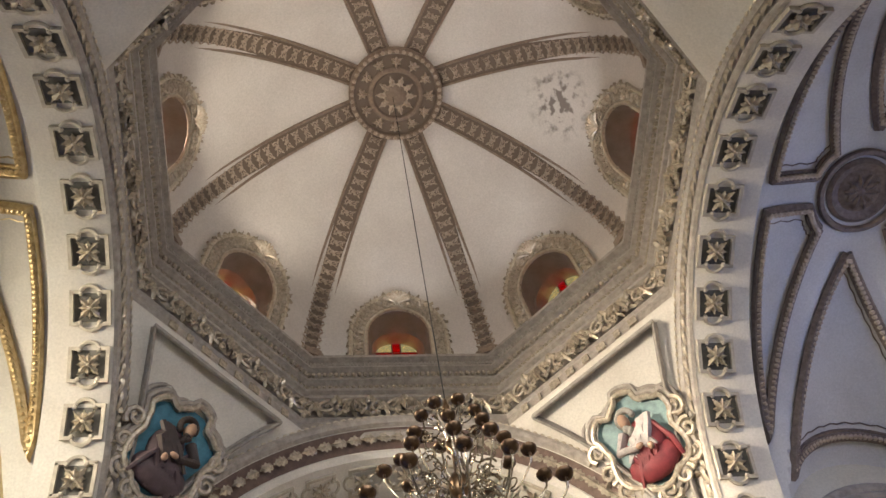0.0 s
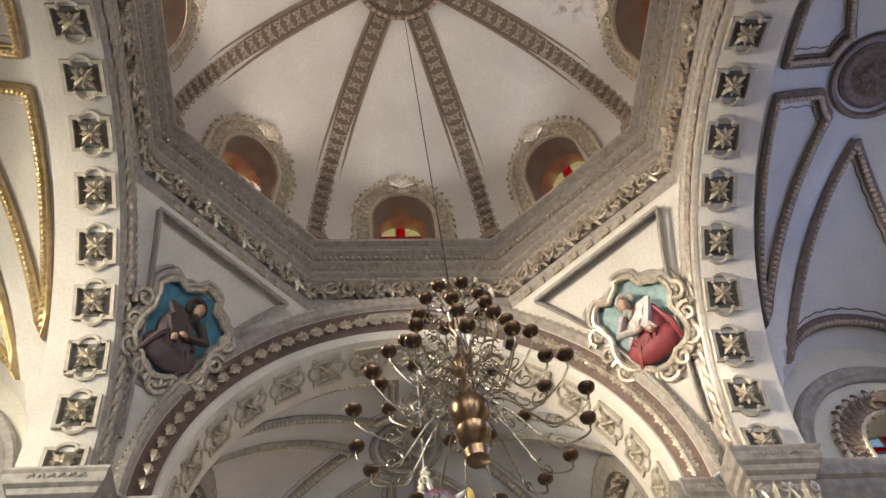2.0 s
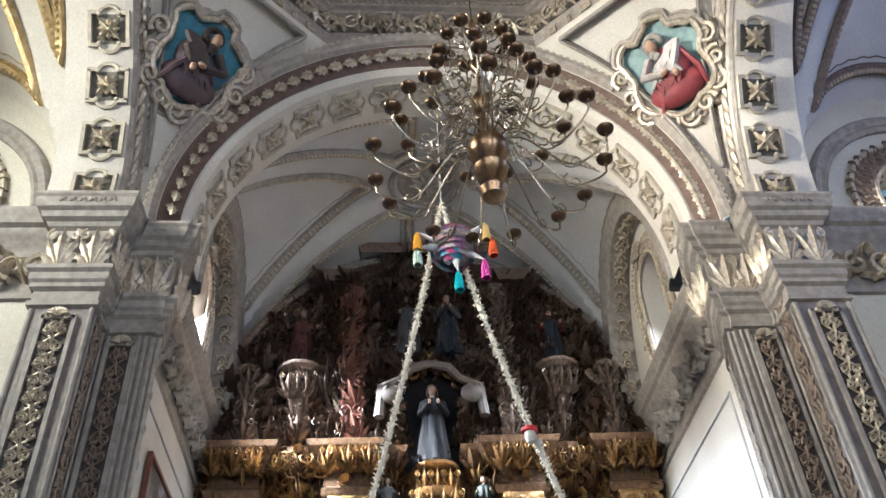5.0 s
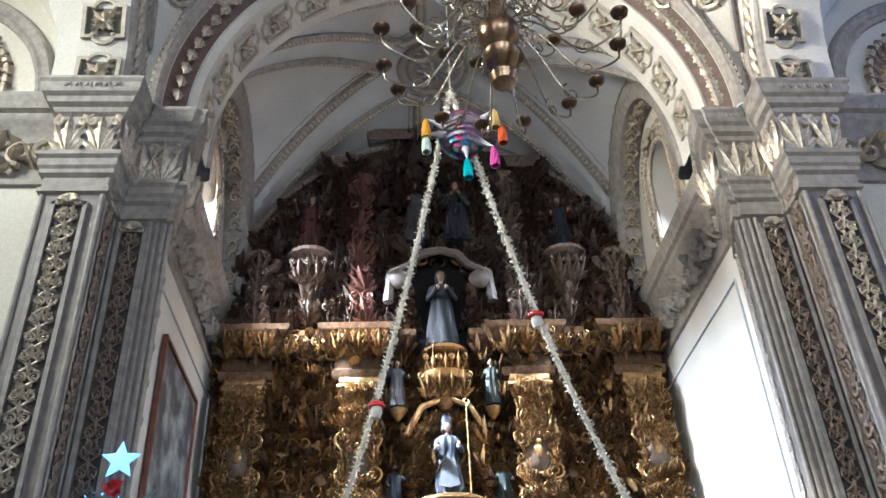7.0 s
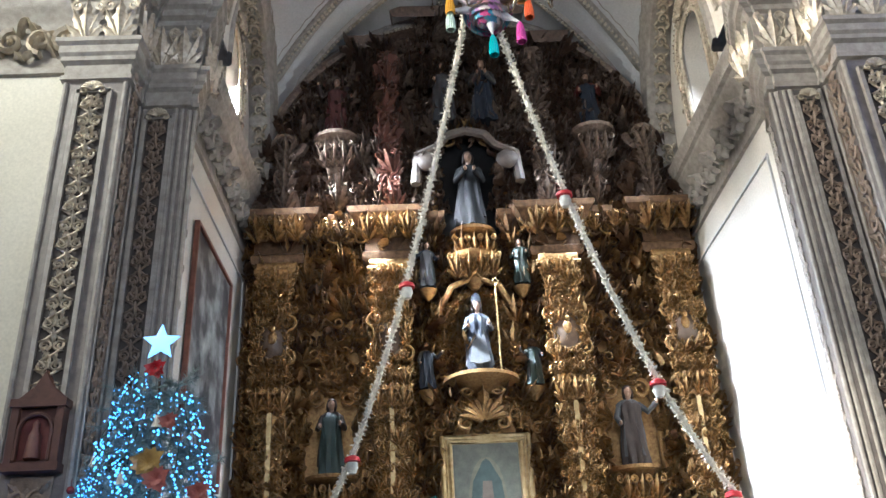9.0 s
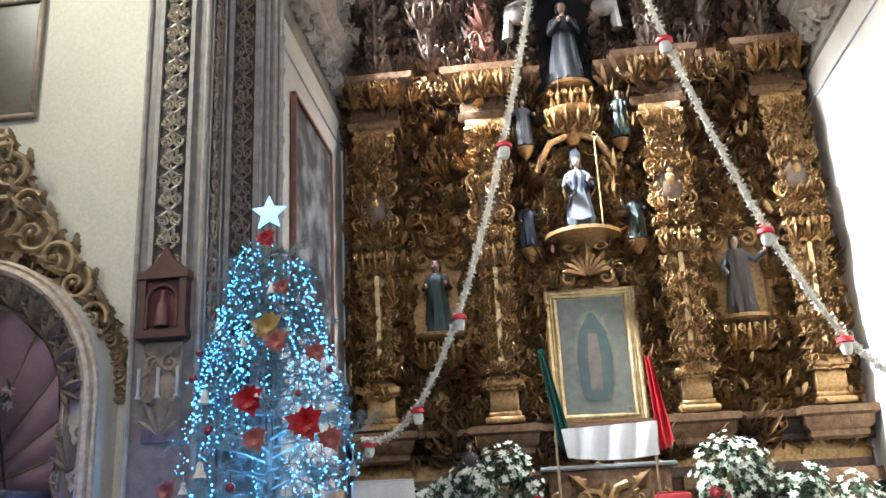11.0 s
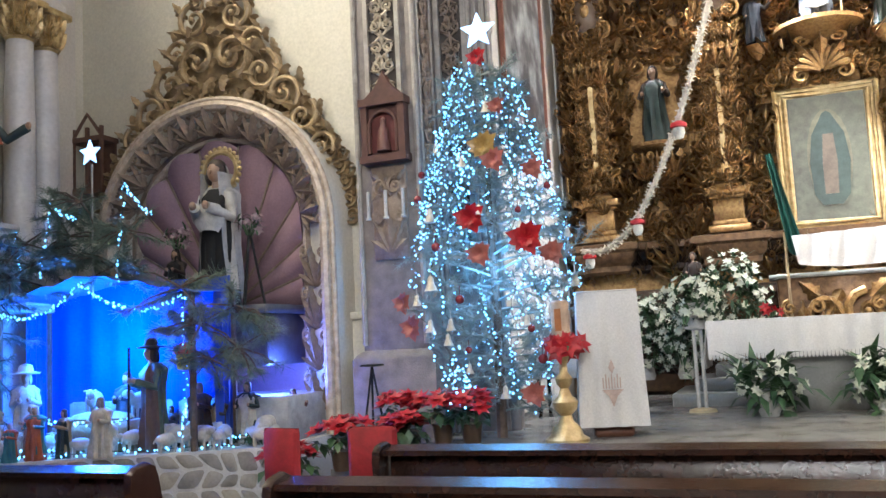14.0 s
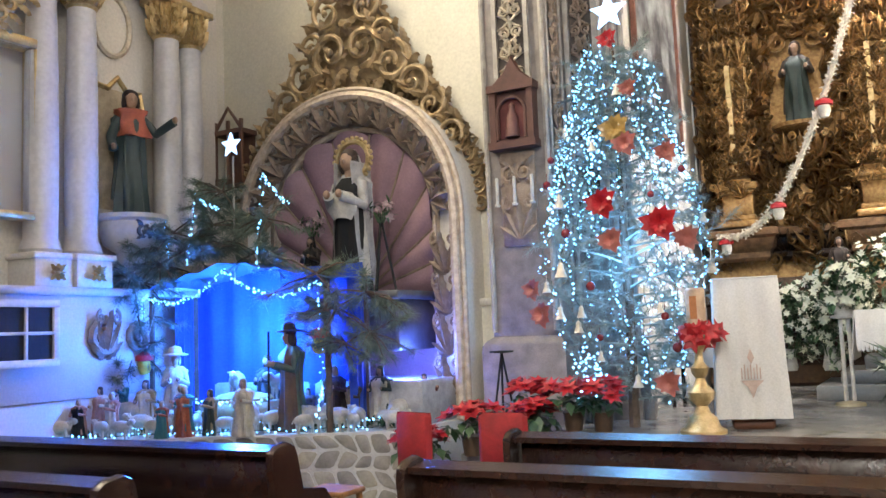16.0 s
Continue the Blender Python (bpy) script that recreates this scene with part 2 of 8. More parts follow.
        rings = [[(c[0] + r[0] * q * math.cos(2 * math.pi * j / n), c[1] + r[1] * q * math.sin(2 * math.pi * j / n), c[2] + r[2] * z) for j in range(n)] for q, z in prof]
        return self.loft(rings, True, True, m)

    def plate(self, poly, depth, m=None, bevel=0.0):
        """A flat shape in local x, y with thickness along z."""
        n = len(poly)
        c = (sum(p[0] for p in poly) / n, sum(p[1] for p in poly) / n)
        q = [(c[0] + (p[0] - c[0]) * (1 - bevel), c[1] + (p[1] - c[1]) * (1 - bevel)) for p in poly]
        vs = [(*p, 0) for p in poly] + [(*p, depth * (0.6 if bevel else 1)) for p in poly]
        fs = [(i, (i + 1) % n, n + (i + 1) % n, n + i) for i in range(n)]
        if bevel:
            vs += [(*p, depth) for p in q]
            fs += [(n + i, n + (i + 1) % n, 2 * n + (i + 1) % n, 2 * n + i) for i in range(n)]
        vs.append((*c, depth))
        t = len(vs) - 1
        fs += [(t - n + i, t - n + (i + 1) % n, t) for i in range(n)]
        return self.add(vs, fs, m)

    def path(self, plan, prof, closed=False, m=None):
        """A moulding along a plan line (x, y), mitred; the profile is (distance to the left of the line, z)."""
        n, rings = len(plan), []
        P = [Vector(p) for p in plan]
        for i, p in enumerate(P):
            a = (p - P[i - 1]).normalized() if closed or i else (P[1] - p).normalized()
            b = (P[(i + 1) % n] - p).normalized() if closed or i < n - 1 else a
            na, nb = Vector((-a.y, a.x)), Vector((-b.y, b.x))
            s = na + nb
            s = s / max(0.3, s.dot(na)) if s.length > 1e-6 else na
            rings.append([(p.x + s.x * d, p.y + s.y * d, z) for d, z in prof])
        if closed:
            rings.append(rings[0])
        return self.loft(rings, False, False, m)

    def arc(self, centre, axis, r, prof, n=48, a0=0.0, a1=math.pi, stilt=0.0, sz=1.0):
        """A moulding round an arch in the plane across the axis; the profile is (distance beyond r, place along the axis)."""
        rings = []
        if stilt:
            rings.append([(r + d, -stilt, q) for d, q in prof])
        for k in range(n + 1):
            a = a0 + (a1 - a0) * k / n
            rings.append([((r + d) * math.cos(a), (r + d) * math.sin(a) * sz, q) for d, q in prof])
        if stilt:
            rings.append([(-r - d, -stilt, q) for d, q in prof])
        out = []
        for ring in rings:
            out.append([(centre[0] + u, q, centre[1] + w) if axis == "y" else (q, centre[0] + u, centre[1] + w) for u, w, q in ring])
        return self.loft(out, False)

    def mesh(self, name, mat, sharp=40):
        me = bpy.data.meshes.new(name)
        me.from_pydata(self.v, [], self.f)
        for mm in (mat if isinstance(mat, (list, tuple)) else [mat]):
            me.materials.append(mm)
        bm = bmesh.new()
        bm.from_mesh(me)
        bmesh.ops.recalc_face_normals(bm, faces=bm.faces)
        bm.to_mesh(me)
        bm.free()
        me.polygons.foreach_set("use_smooth", [True] * len(me.polygons))
        me.set_sharp_from_angle(angle=radians(sharp))
        return me


def thing(name, label, category, at=(0, 0, 0), turn=0, group="", kind=""):
    ob = new(name)
    ob.empty_display_size = 0.1
    ob.matrix_world = pose(*at, 0, 0, turn)
    return tagged(ob, label, category, group, kind)


def part(name, geo, mat, parent, label="", sharp=40, kind=""):
    me = geo if isinstance(geo, bpy.types.Mesh) else geo.mesh(name, mat, sharp)
    ob = new(name, me)
    ob.parent = parent
    return tagged(ob, label, kind=kind)


def piece(name, me, m, parent):
    ob = new(name, me)
    ob.parent = parent
    ob.matrix_basis = m
    return ob


def structure(name, geo, mat, label, category="structure", sharp=40):
    return tagged(new(name, geo.mesh(name, mat, sharp)), label, category, kind="structure")


def solo(name, geo, mat, label, category, group="", kind="", sharp=40):
    return tagged(new(name, geo.mesh(name, mat, sharp)), label, category, group, kind)


def facing(at, right, up, scale=1.0):
    """A pose whose local x goes right, y up and z out of the wall."""
    r = Vector(right).normalized()
    u = Vector(up)
    u = (u - r * u.dot(r)).normalized()
    o = r.cross(u)
    s = scale if isinstance(scale, (tuple, list)) else (scale,) * 3
    return Matrix.Translation(at) @ Matrix((r, u, o)).transposed().to_4x4() @ Matrix.Diagonal((*s, 1))


# ---- carved ornament, in local x (across), y (up), z (out)
def spiral(cx, cy, r, turns=1.4, start=0.0, hand=1, n=12, z=0.02, w=0.03):
    pts, rad = [], []
    for i in range(n + 1):
        q = i / n
        a = start + hand * turns * 2 * math.pi * q
        rr = r * (1 - 0.82 * q)
        pts.append((cx + rr * math.cos(a), cy + rr * math.sin(a), z + 0.3 * w * math.sin(q * 3)))
        rad.append(w * (1 - 0.45 * q))
    return pts, rad


def leaf(m, at, angle, length, width, lift=0.04, lobes=3, tip=0.0):
    """A lobed acanthus leaf that springs from a point and curls out at its end."""
    c, s = math.cos(angle), math.sin(angle)
    rings, k = [], lobes * 2 + 1
    for i in range(k + 1):
        q = i / k
        wv = width * math.sin(math.pi * min(0.95, q * 0.85 + 0.14)) * (1.0 if i % 2 else 0.62)
        h = lift * (math.sin(q * 2.4) + tip * q * q)
        row = []
        for t in (-1, -0.45, 0, 0.45, 1):
            u, v = q * length - abs(t) * length * 0.05, t * wv * 0.5
            z = h + 0.012 - abs(t) * lift * 0.45 + (0.35 * lift if t == 0 else 0)
            row.append((at[0] + u * c - v * s, at[1] + u * s + v * c, z))
        rings.append(row)
    return m.loft(rings, False)


def rosette_mesh(petals=8, r=0.14):
    m = M()
    for k in range(petals):
        leaf(m, (0, 0), 2 * math.pi * k / petals, r * (1.12 if k % 2 else 0.85), r * 0.72, 0.05, 3, 0.3)
    for k in range(petals // 2):
        leaf(m, (0, 0), 2 * math.pi * (k + 0.5) / (petals // 2), r * 0.6, r * 0.4, 0.08, 1)
    return m.blob((0, 0, 0.05), (0.03, 0.03, 0.03))


def coffer_frame():
    """A square frame with a half-round ear at its head and foot."""
    m = M()
    for s in (-1, 1):
        m.box(s * 0.25 - 0.025, s * 0.25 + 0.025, -0.22, 0.22, 0, 0.07)
        for q in (-1, 1):
            m.box(q * 0.205 - 0.07, q * 0.205 + 0.07, s * 0.22 - 0.025, s * 0.22 + 0.025, 0, 0.07)
        pts = [(0.13 * math.cos(a), s * (0.21 + 0.10 * math.sin(a)), 0.035) for a in (math.pi * k / 10 for k in range(11))]
        m.tube(pts, 0.032, 5)
        for q in (-1, 1):
            m.blob((q * 0.13, s * 0.2, 0.05), 0.04, 6, 4)
    return m


def scroll_mesh(w=0.5, h=0.42):
    """A leafy scroll with two volutes and buds: the running unit of a frieze."""
    m = M()
    for s in (-1, 1):
        p, r = spiral(s * w * 0.24, 0, h * 0.34, 1.3, math.pi / 2 if s > 0 else -math.pi / 2, s, 14, 0.035, 0.032)
        m.tube(p, r, 5)
        leaf(m, (s * w * 0.06, -h * 0.35 * s), math.pi / 2 * s + s * 0.5, h * 0.7, h * 0.3, 0.06)
        leaf(m, (s * w * 0.3, h * 0.22), 0.8 if s > 0 else 2.4, h * 0.45, h * 0.3, 0.07)
        leaf(m, (s * w * 0.3, -h * 0.22), -0.8 if s > 0 else -2.4, h * 0.4, h * 0.26, 0.05)
        m.blob((s * w * 0.24, 0, 0.06), 0.03, 6, 4)
    return m


def acanthus_mesh(h=0.5, w=0.4):
    """An upright leaf spray with side curls, for capitals and brackets."""
    m = M()
    leaf(m, (0, -h / 2), math.pi / 2, h, w * 0.55, 0.12, 4, 0.8)
    for s in (-1, 1):
        leaf(m, (s * w * 0.05, -h / 2), math.pi / 2 - s * 0.45, h * 0.85, w * 0.4, 0.09, 3, 0.6)
        leaf(m, (s * w * 0.1, -h / 2), math.pi / 2 - s * 0.95, h * 0.55, w * 0.35, 0.07, 3, 0.4)
        p, r = spiral(s * w * 0.36, h * 0.33, h * 0.16, 1.3, math.pi / 2, -s, 12, 0.1, 0.028)
        m.tube(p, r, 5)
    return m


def strap_mesh(w=0.34, h=0.62):
    """Interlaced foliage scrolls, one repeat of a pilaster panel."""
    m = M()
    for s in (-1, 1):
        pts = [(s * w * 0.36 * math.sin(2 * math.pi * q), (q - 0.5) * h, 0.025 + 0.012 * s * math.cos(2 * math.pi * q)) for q in (i / 16 for i in range(17))]
        m.tube(pts, 0.017, 5, flat=0.8)
        for t in (-1, 1):
            p, r = spiral(s * w * 0.24, t * h * 0.25, w * 0.22, 1.6, t * 1.2, s * t, 18, 0.025, 0.017)
            m.tube(p, r, 4)
            for k in range(3):
                leaf(m, (s * w * 0.12, t * h * (0.12 + 0.13 * k)), (0.3 + 0.5 * k) * t if s > 0 else math.pi - (0.3 + 0.5 * k) * t, w * 0.36, w * 0.2, 0.04, 2)
    leaf(m, (0, -h * 0.2), math.pi / 2, h * 0.34, w * 0.24, 0.05, 3)
    leaf(m, (0, h * 0.2), math.pi / 2, h * 0.3, w * 0.2, 0.05, 3)
    return m


def egg_mesh():
    m = M()
    m.blob((0, 0, 0), (0.045, 0.055, 0.04), 6, 4)
    leaf(m, (0.075, 0.05), -math.pi / 2, 0.1, 0.03, 0.03, 1)
    return m


def shell_mesh(r=0.3, n=9):
    m = M()
    for k in range(n):
        a = math.pi * (0.08 + 0.84 * k / (n - 1))
        pts = [(q * r * math.cos(a), q * r * math.sin(a), 0.03 + 0.09 * math.sin(q * 2.6)) for q in (0.1, 0.35, 0.6, 0.85, 1.0)]
        m.tube(pts, [0.02, r * 0.09, r * 0.13, r * 0.15, r * 0.06], 6)
    for s in (-1, 1):
        p, rr = spiral(s * r * 0.75, -r * 0.1, r * 0.32, 1.3, math.pi / 2, -s, 12, 0.05, r * 0.11)
        m.tube(p, rr, 5)
    return m


ROSETTE = rosette_mesh().mesh("rosette", SILVERED)
FRAME = coffer_frame().mesh("coffer_frame", material("pale_frame_stucco", (0.62, 0.56, 0.45), 0.6, 0, (0.40, 0.35, 0.28), 9, 0.8, 0.3, 60))
BACK = M().box(-0.23, 0.23, -0.2, 0.2, 0, 0.012).mesh("coffer_ground", GREENGREY)
SCROLL = scroll_mesh()
ACANTHUS = acanthus_mesh()
STRAP = strap_mesh()
EGG = egg_mesh()
SHELL = shell_mesh()



# ---- large structure: crossing with an octagonal dome, chancel, two transepts and the nave behind
X3, Z = (1, 0, 0), (0, 0, 1)
FACE = 8.7          # the crossing's front face
SPRING = 9.85
floor = structure("floor", M().box(-9.6, 9.6, -11.5, 14.6, -0.2, 0.0), STUCCO, "worn grey stone church floor", "floor")

# presbytery, three risers high
step = M()
for k, (y, z) in enumerate(((6.75, 0.175), (7.05, 0.35), (7.35, 0.525), (7.65, 0.7))):
    step.box(-4.9 if k else -5.2, 5.2, y, 14.3, z - 0.175 if k else 0.0, z)
structure("presbytery_floor", step, material("grey_marble", (0.34, 0.33, 0.31), 0.25, 0, (0.2, 0.19, 0.18), 3, 0.8, 0.05, 30), "polished grey marble presbytery floor with steps", "floor")


def wall_with_arch(m, axis, at, thick, u0, u1, z0, z1, uc, half, zs, rise, n=20):
    """A wall slab with one round-headed opening from z0o=zs-... up; the opening's jambs start at its sill."""
    sill = zs[0]
    spring = zs[1]
    outline = [(uc - half, sill)] + [(uc - half * math.cos(math.pi * k / n), spring + rise * math.sin(math.pi * k / n)) for k in range(n + 1)] + [(uc + half, sill)]
    def put(u, z, d):
        return (u, at + d, z) if axis == "y" else (at + d, u, z)
    for d in (0, thick):
        vs, fs = [], []
        def quad(a, b, c, e):
            o = len(vs)
            vs.extend(put(*p, d) for p in (a, b, c, e))
            fs.append((o, o + 1, o + 2, o + 3))
        quad((u0, z0), (uc - half, z0), (uc - half, z1), (u0, z1))
        quad((uc + half, z0), (u1, z0), (u1, z1), (uc + half, z1))
        if sill > z0:
            quad((uc - half, z0), (uc + half, z0), (uc + half, sill), (uc - half, sill))
        for a, b in zip(outline[1:-1], outline[2:-1]):
            quad(a, b, (b[0], z1), (a[0], z1))
        m.add(vs, fs)
    ring = [[put(*p, 0) for p in outline], [put(*p, thick) for p in outline]]
    m.loft(ring, True)
    return m


# chancel walls with a high window on each side
for s, nm in ((-1, "wall_chancel_left"), (1, "wall_chancel_right")):
    structure(nm, wall_with_arch(M(), "x", s * 4.0, s * 0.5, 9.9, 14.3, 0.0, 14.6, CH - 0.1, 0.55, (10.2, 11.4), 0.55), PLASTER, "white plastered chancel wall with a high window", "wall")
structure("wall_altar", M().box(-4.6, 4.6, 14.3, 14.7, 0, 14.8), REDBROWN, "dark back wall behind the gilded altarpiece", "wall")

# transept walls
for s, side in ((-1, "left"), (1, "right")):
    structure("wall_transept_front_" + side, wall_with_arch(M(), "y", FACE, 0.5, *sorted((s * 5.0, s * 9.5)), 0, 14.6, s * 7.15, 0.75, (9.95, 10.25), 0.75), WALL, "cream painted transept wall beside the chancel", "wall")
    structure("wall_transept_end_" + side, wall_with_arch(M(), "x", s * 9.05, s * 0.5, -0.3, FACE, 0, 14.6, CY, 0.9, (10.2, 11.6), 0.9), WALL, "pale painted transept end wall with a high window", "wall")
    structure("wall_transept_back_" + side, M().box(*sorted((s * 5.0, s * 9.5)), -0.3, 0.27, 0, 14.6), WALL, "cream painted transept wall", "wall")
    structure("wall_nave_" + side, M().box(*sorted((s * 4.7, s * 5.0)), -11.5, -0.3, 0, 13), WALL, "cream painted nave wall", "wall")
structure("wall_nave_back", M().box(-5, 5, -11.5, -11.2, 0, 14.5), WALL, "cream painted nave end wall", "wall")
nave = M().arc((0, 9.0), "y", 4.75, [(0, -0.9), (0, -11.3), (0.25, -11.3), (0.25, -0.9)], 24)
structure("ceiling_nave", nave, PLASTER, "white barrel vault over the nave", "ceiling")

# piers at the four corners
pier_plan = [(5.02, 10.1), (5.02, 8.42), (4.28, 8.42), (4.28, 8.5), (4.31, 8.5), (4.31, 8.93), (4.28, 8.93), (4.28, 8.99), (3.72, 8.99), (3.72, 9.04), (3.64, 9.04), (3.67, 9.2), (3.96, 9.95), (4.05, 10.05)]
FLIP = lambda plan, sx, sy: [(sx * x, CY + sy * (y - CY)) for x, y in plan]
CAP = [(0.0, 8.18), (0.05, 8.2), (0.05, 8.26), (0.02, 8.28), (0.02, 8.42), (0.07, 8.46), (0.07, 8.52), (0.10, 8.56), (0.10, 8.66), (0.14, 8.70), (0.14, 8.76),
       (0.03, 8.80), (0.03, 9.40), (0.08, 9.44), (0.10, 9.50), (0.16, 9.54), (0.18, 9.62), (0.23, 9.66), (0.25, 9.72), (0.25, 9.80), (0.28, 9.84), (0.28, 9.88), (-0.3, 9.88)]
for sx in (-1, 1):
    for sy in (1, -1):
        plan = FLIP(pier_plan, sx, sy)
        hand = sx * sy
        line = plan if hand > 0 else plan[::-1]
        m = M().path(line, [(0.0, 0.0), (0.0, 8.2)])
        m.path(line, [(0.14, 0.0), (0.14, 0.9), (0.10, 0.95), (0.10, 1.5), (0.06, 1.56), (0.0, 1.6)])
        body = structure("pier", m, PIER, "grey stuccoed crossing pier with carved pilasters", "pier")
        part("capital_moulding", M().path(line, CAP), STUCCO, body, sharp=25)
        if sy < 0:
            continue
        # raised frames and strapwork panels on the two visible pilaster faces
        for right, out0, c0, w, col in (((1, 0, 0), (0, -1, 0), (sx * 4.65, 8.42), 0.30, 0), ((1, 0, 0), (0, -1, 0), (sx * 4.06, 8.99), 0.255, 1)):
            if Vector(right).cross(Vector(Z)).dot(Vector(out0)) < 0:
                right = tuple(-q for q in right)
            o = Vector((c0[0], c0[1], 0))
            fr = M()
            f = facing(o, right, Z)
            z0p = 4.3 if col == 0 else 2.6
            for q in (-1, 1):
                fr.box(q * w * 0.62 - 0.025, q * w * 0.62 + 0.025, z0p, 8.05, -0.01, 0.05, f)
            fr.box(-w * 0.66, w * 0.66, z0p - 0.04, z0p + 0.02, -0.01, 0.05, f).box(-w * 0.66, w * 0.66, 8.0, 8.06, -0.01, 0.05, f)
            part("panel_crest", M().merge(SHELL, f @ pose(0, 8.02, 0.04) @ Matrix.Diagonal((0.45, 0.4, 0.5, 1))), SILVERED, body)
            part("panel_frame", fr, STUCCO, body)
            gr = M().box(-w * 0.6, w * 0.6, z0p, 7.99, 0.0, 0.012, f)
            part("panel_ground", gr, PANEL, body, "dark painted panel ground")
            me = STRAP.mesh("strapwork", SILVERED if col == 0 else RIB)
            cnt = round((7.95 - z0p) / 0.46)
            for k in range(cnt):
                piece("strapwork", me, f @ pose(0, z0p + (7.95 - z0p) * (k + 0.5) / cnt, 0.012) @ Matrix.Diagonal((w / 0.32, 0.47 / 0.62, 1.0, 1)), body)
        vine = M()
        f = facing((sx * 4.31, 8.715, 0), (0, -sx, 0), Z)
        if f.to_3x3().col[2].x * sx > 0:
            f = facing((sx * 4.31, 8.715, 0), (0, sx, 0), Z)
        for k in range(13):
            vine.merge(SCROLL, f @ pose(0, 2.4 + 0.48 * k, 0.0, 0, 0, 90) @ Matrix.Diagonal((0.95, 0.6, 0.7, 1)))
        for q in (-1, 1):
            vine.box(q * 0.19 - 0.015, q * 0.19 + 0.015, 1.7, 8.1, 0, 0.025, f)
        part("vine_band", vine, RIB, body)
        for x, y, r in ((5.0, 8.41, 0.03), (4.3, 8.41, 0.03), (4.29, 8.52, 0.022), (4.29, 8.91, 0.022), (4.24, 8.98, 0.026), (3.86, 8.975, 0.03), (3.78, 8.98, 0.022), (3.7, 9.02, 0.03), (3.63, 9.03, 0.026), (3.95, 9.94, 0.03)):
            part("edge_roll", M().tube([(sx * x, y, 1.65), (sx * x, y, 8.16)], r, 7), STUCCO, body)
        edge = M()
        f = facing((sx * 3.81, 9.57, 0), (sx * 0.36, 0.93, 0), Z)
        if f.to_3x3().col[2].x * sx > 0:
            f = facing((sx * 3.81, 9.57, 0), (-sx * 0.36, -0.93, 0), Z)
        for k in range(13):
            edge.merge(SCROLL, f @ pose(0, 2.2 + 0.47 * k, 0.0, 0, 0, 90) @ Matrix.Diagonal((0.95, 0.75, 0.5, 1)))
        part("reveal_vine", edge, DRUM, body)
        # capital leaves
        cap = ACANTHUS.mesh("capital_leaf", LEAF_LIGHT)
        for x, y, r in ((4.45, 8.38, (1, 0, 0)), (4.85, 8.38, (1, 0, 0)), (4.25, 8.6, (0, -sx, 0)), (4.25, 8.85, (0, -sx, 0)), (4.1, 8.95, (1, 0, 0)), (3.82, 8.95, (1, 0, 0)), (3.6, 9.25, (0, -sx, 0)), (3.6, 9.55, (0, -sx, 0))):
            piece("capital_leaf", cap, facing((sx * x, y, 9.1), r if r[0] else (0, -sx, 0), Z, (0.95, 1.1, 0.5)), body)
        eg = M()
        for a, b in zip(line[1:-1], line[2:]):
            a, b = Vector(a), Vector(b)
            d = (b - a).normalized()
            nrm = Vector((-d.y, d.x))
            cnt = max(1, int((b - a).length / 0.11))
            for k in range(cnt):
                p = a + d * (k + 0.5) * (b - a).length / cnt + nrm * 0.245
                eg.merge(EGG, facing((p.x, p.y, 9.75), (-d.x, -d.y, 0), Z, (0.7, 0.8, 0.7)))
        part("egg_moulding", eg, STUCCO, body)

# arches over the four sides of the crossing
FRONT = [(-0.02, 10.0), (-0.02, 9.08), (0.03, 9.03), (0.06, 9.0), (0.09, 9.0), (0.10, 9.02), (0.36, 8.74), (0.38, 8.66), (0.42, 8.62), (0.48, 8.60), (0.52, 8.63), (0.55, 8.72)]
SIDE = [(0.0, 5.3), (0.0, 4.38), (0.03, 4.33), (0.07, 4.30), (0.10, 4.31), (0.11, 4.34), (0.24, 4.34), (0.25, 4.27), (0.30, 4.23), (0.35, 4.22), (0.38, 4.27), (0.38, 4.4)]
leafm = M()
leaf(leafm, (-0.13, 0), 0, 0.27, 0.2, 0.06, 3, 0.5)
LEAFLET = leafm.mesh("archivolt_leaf", LEAF_LIGHT)
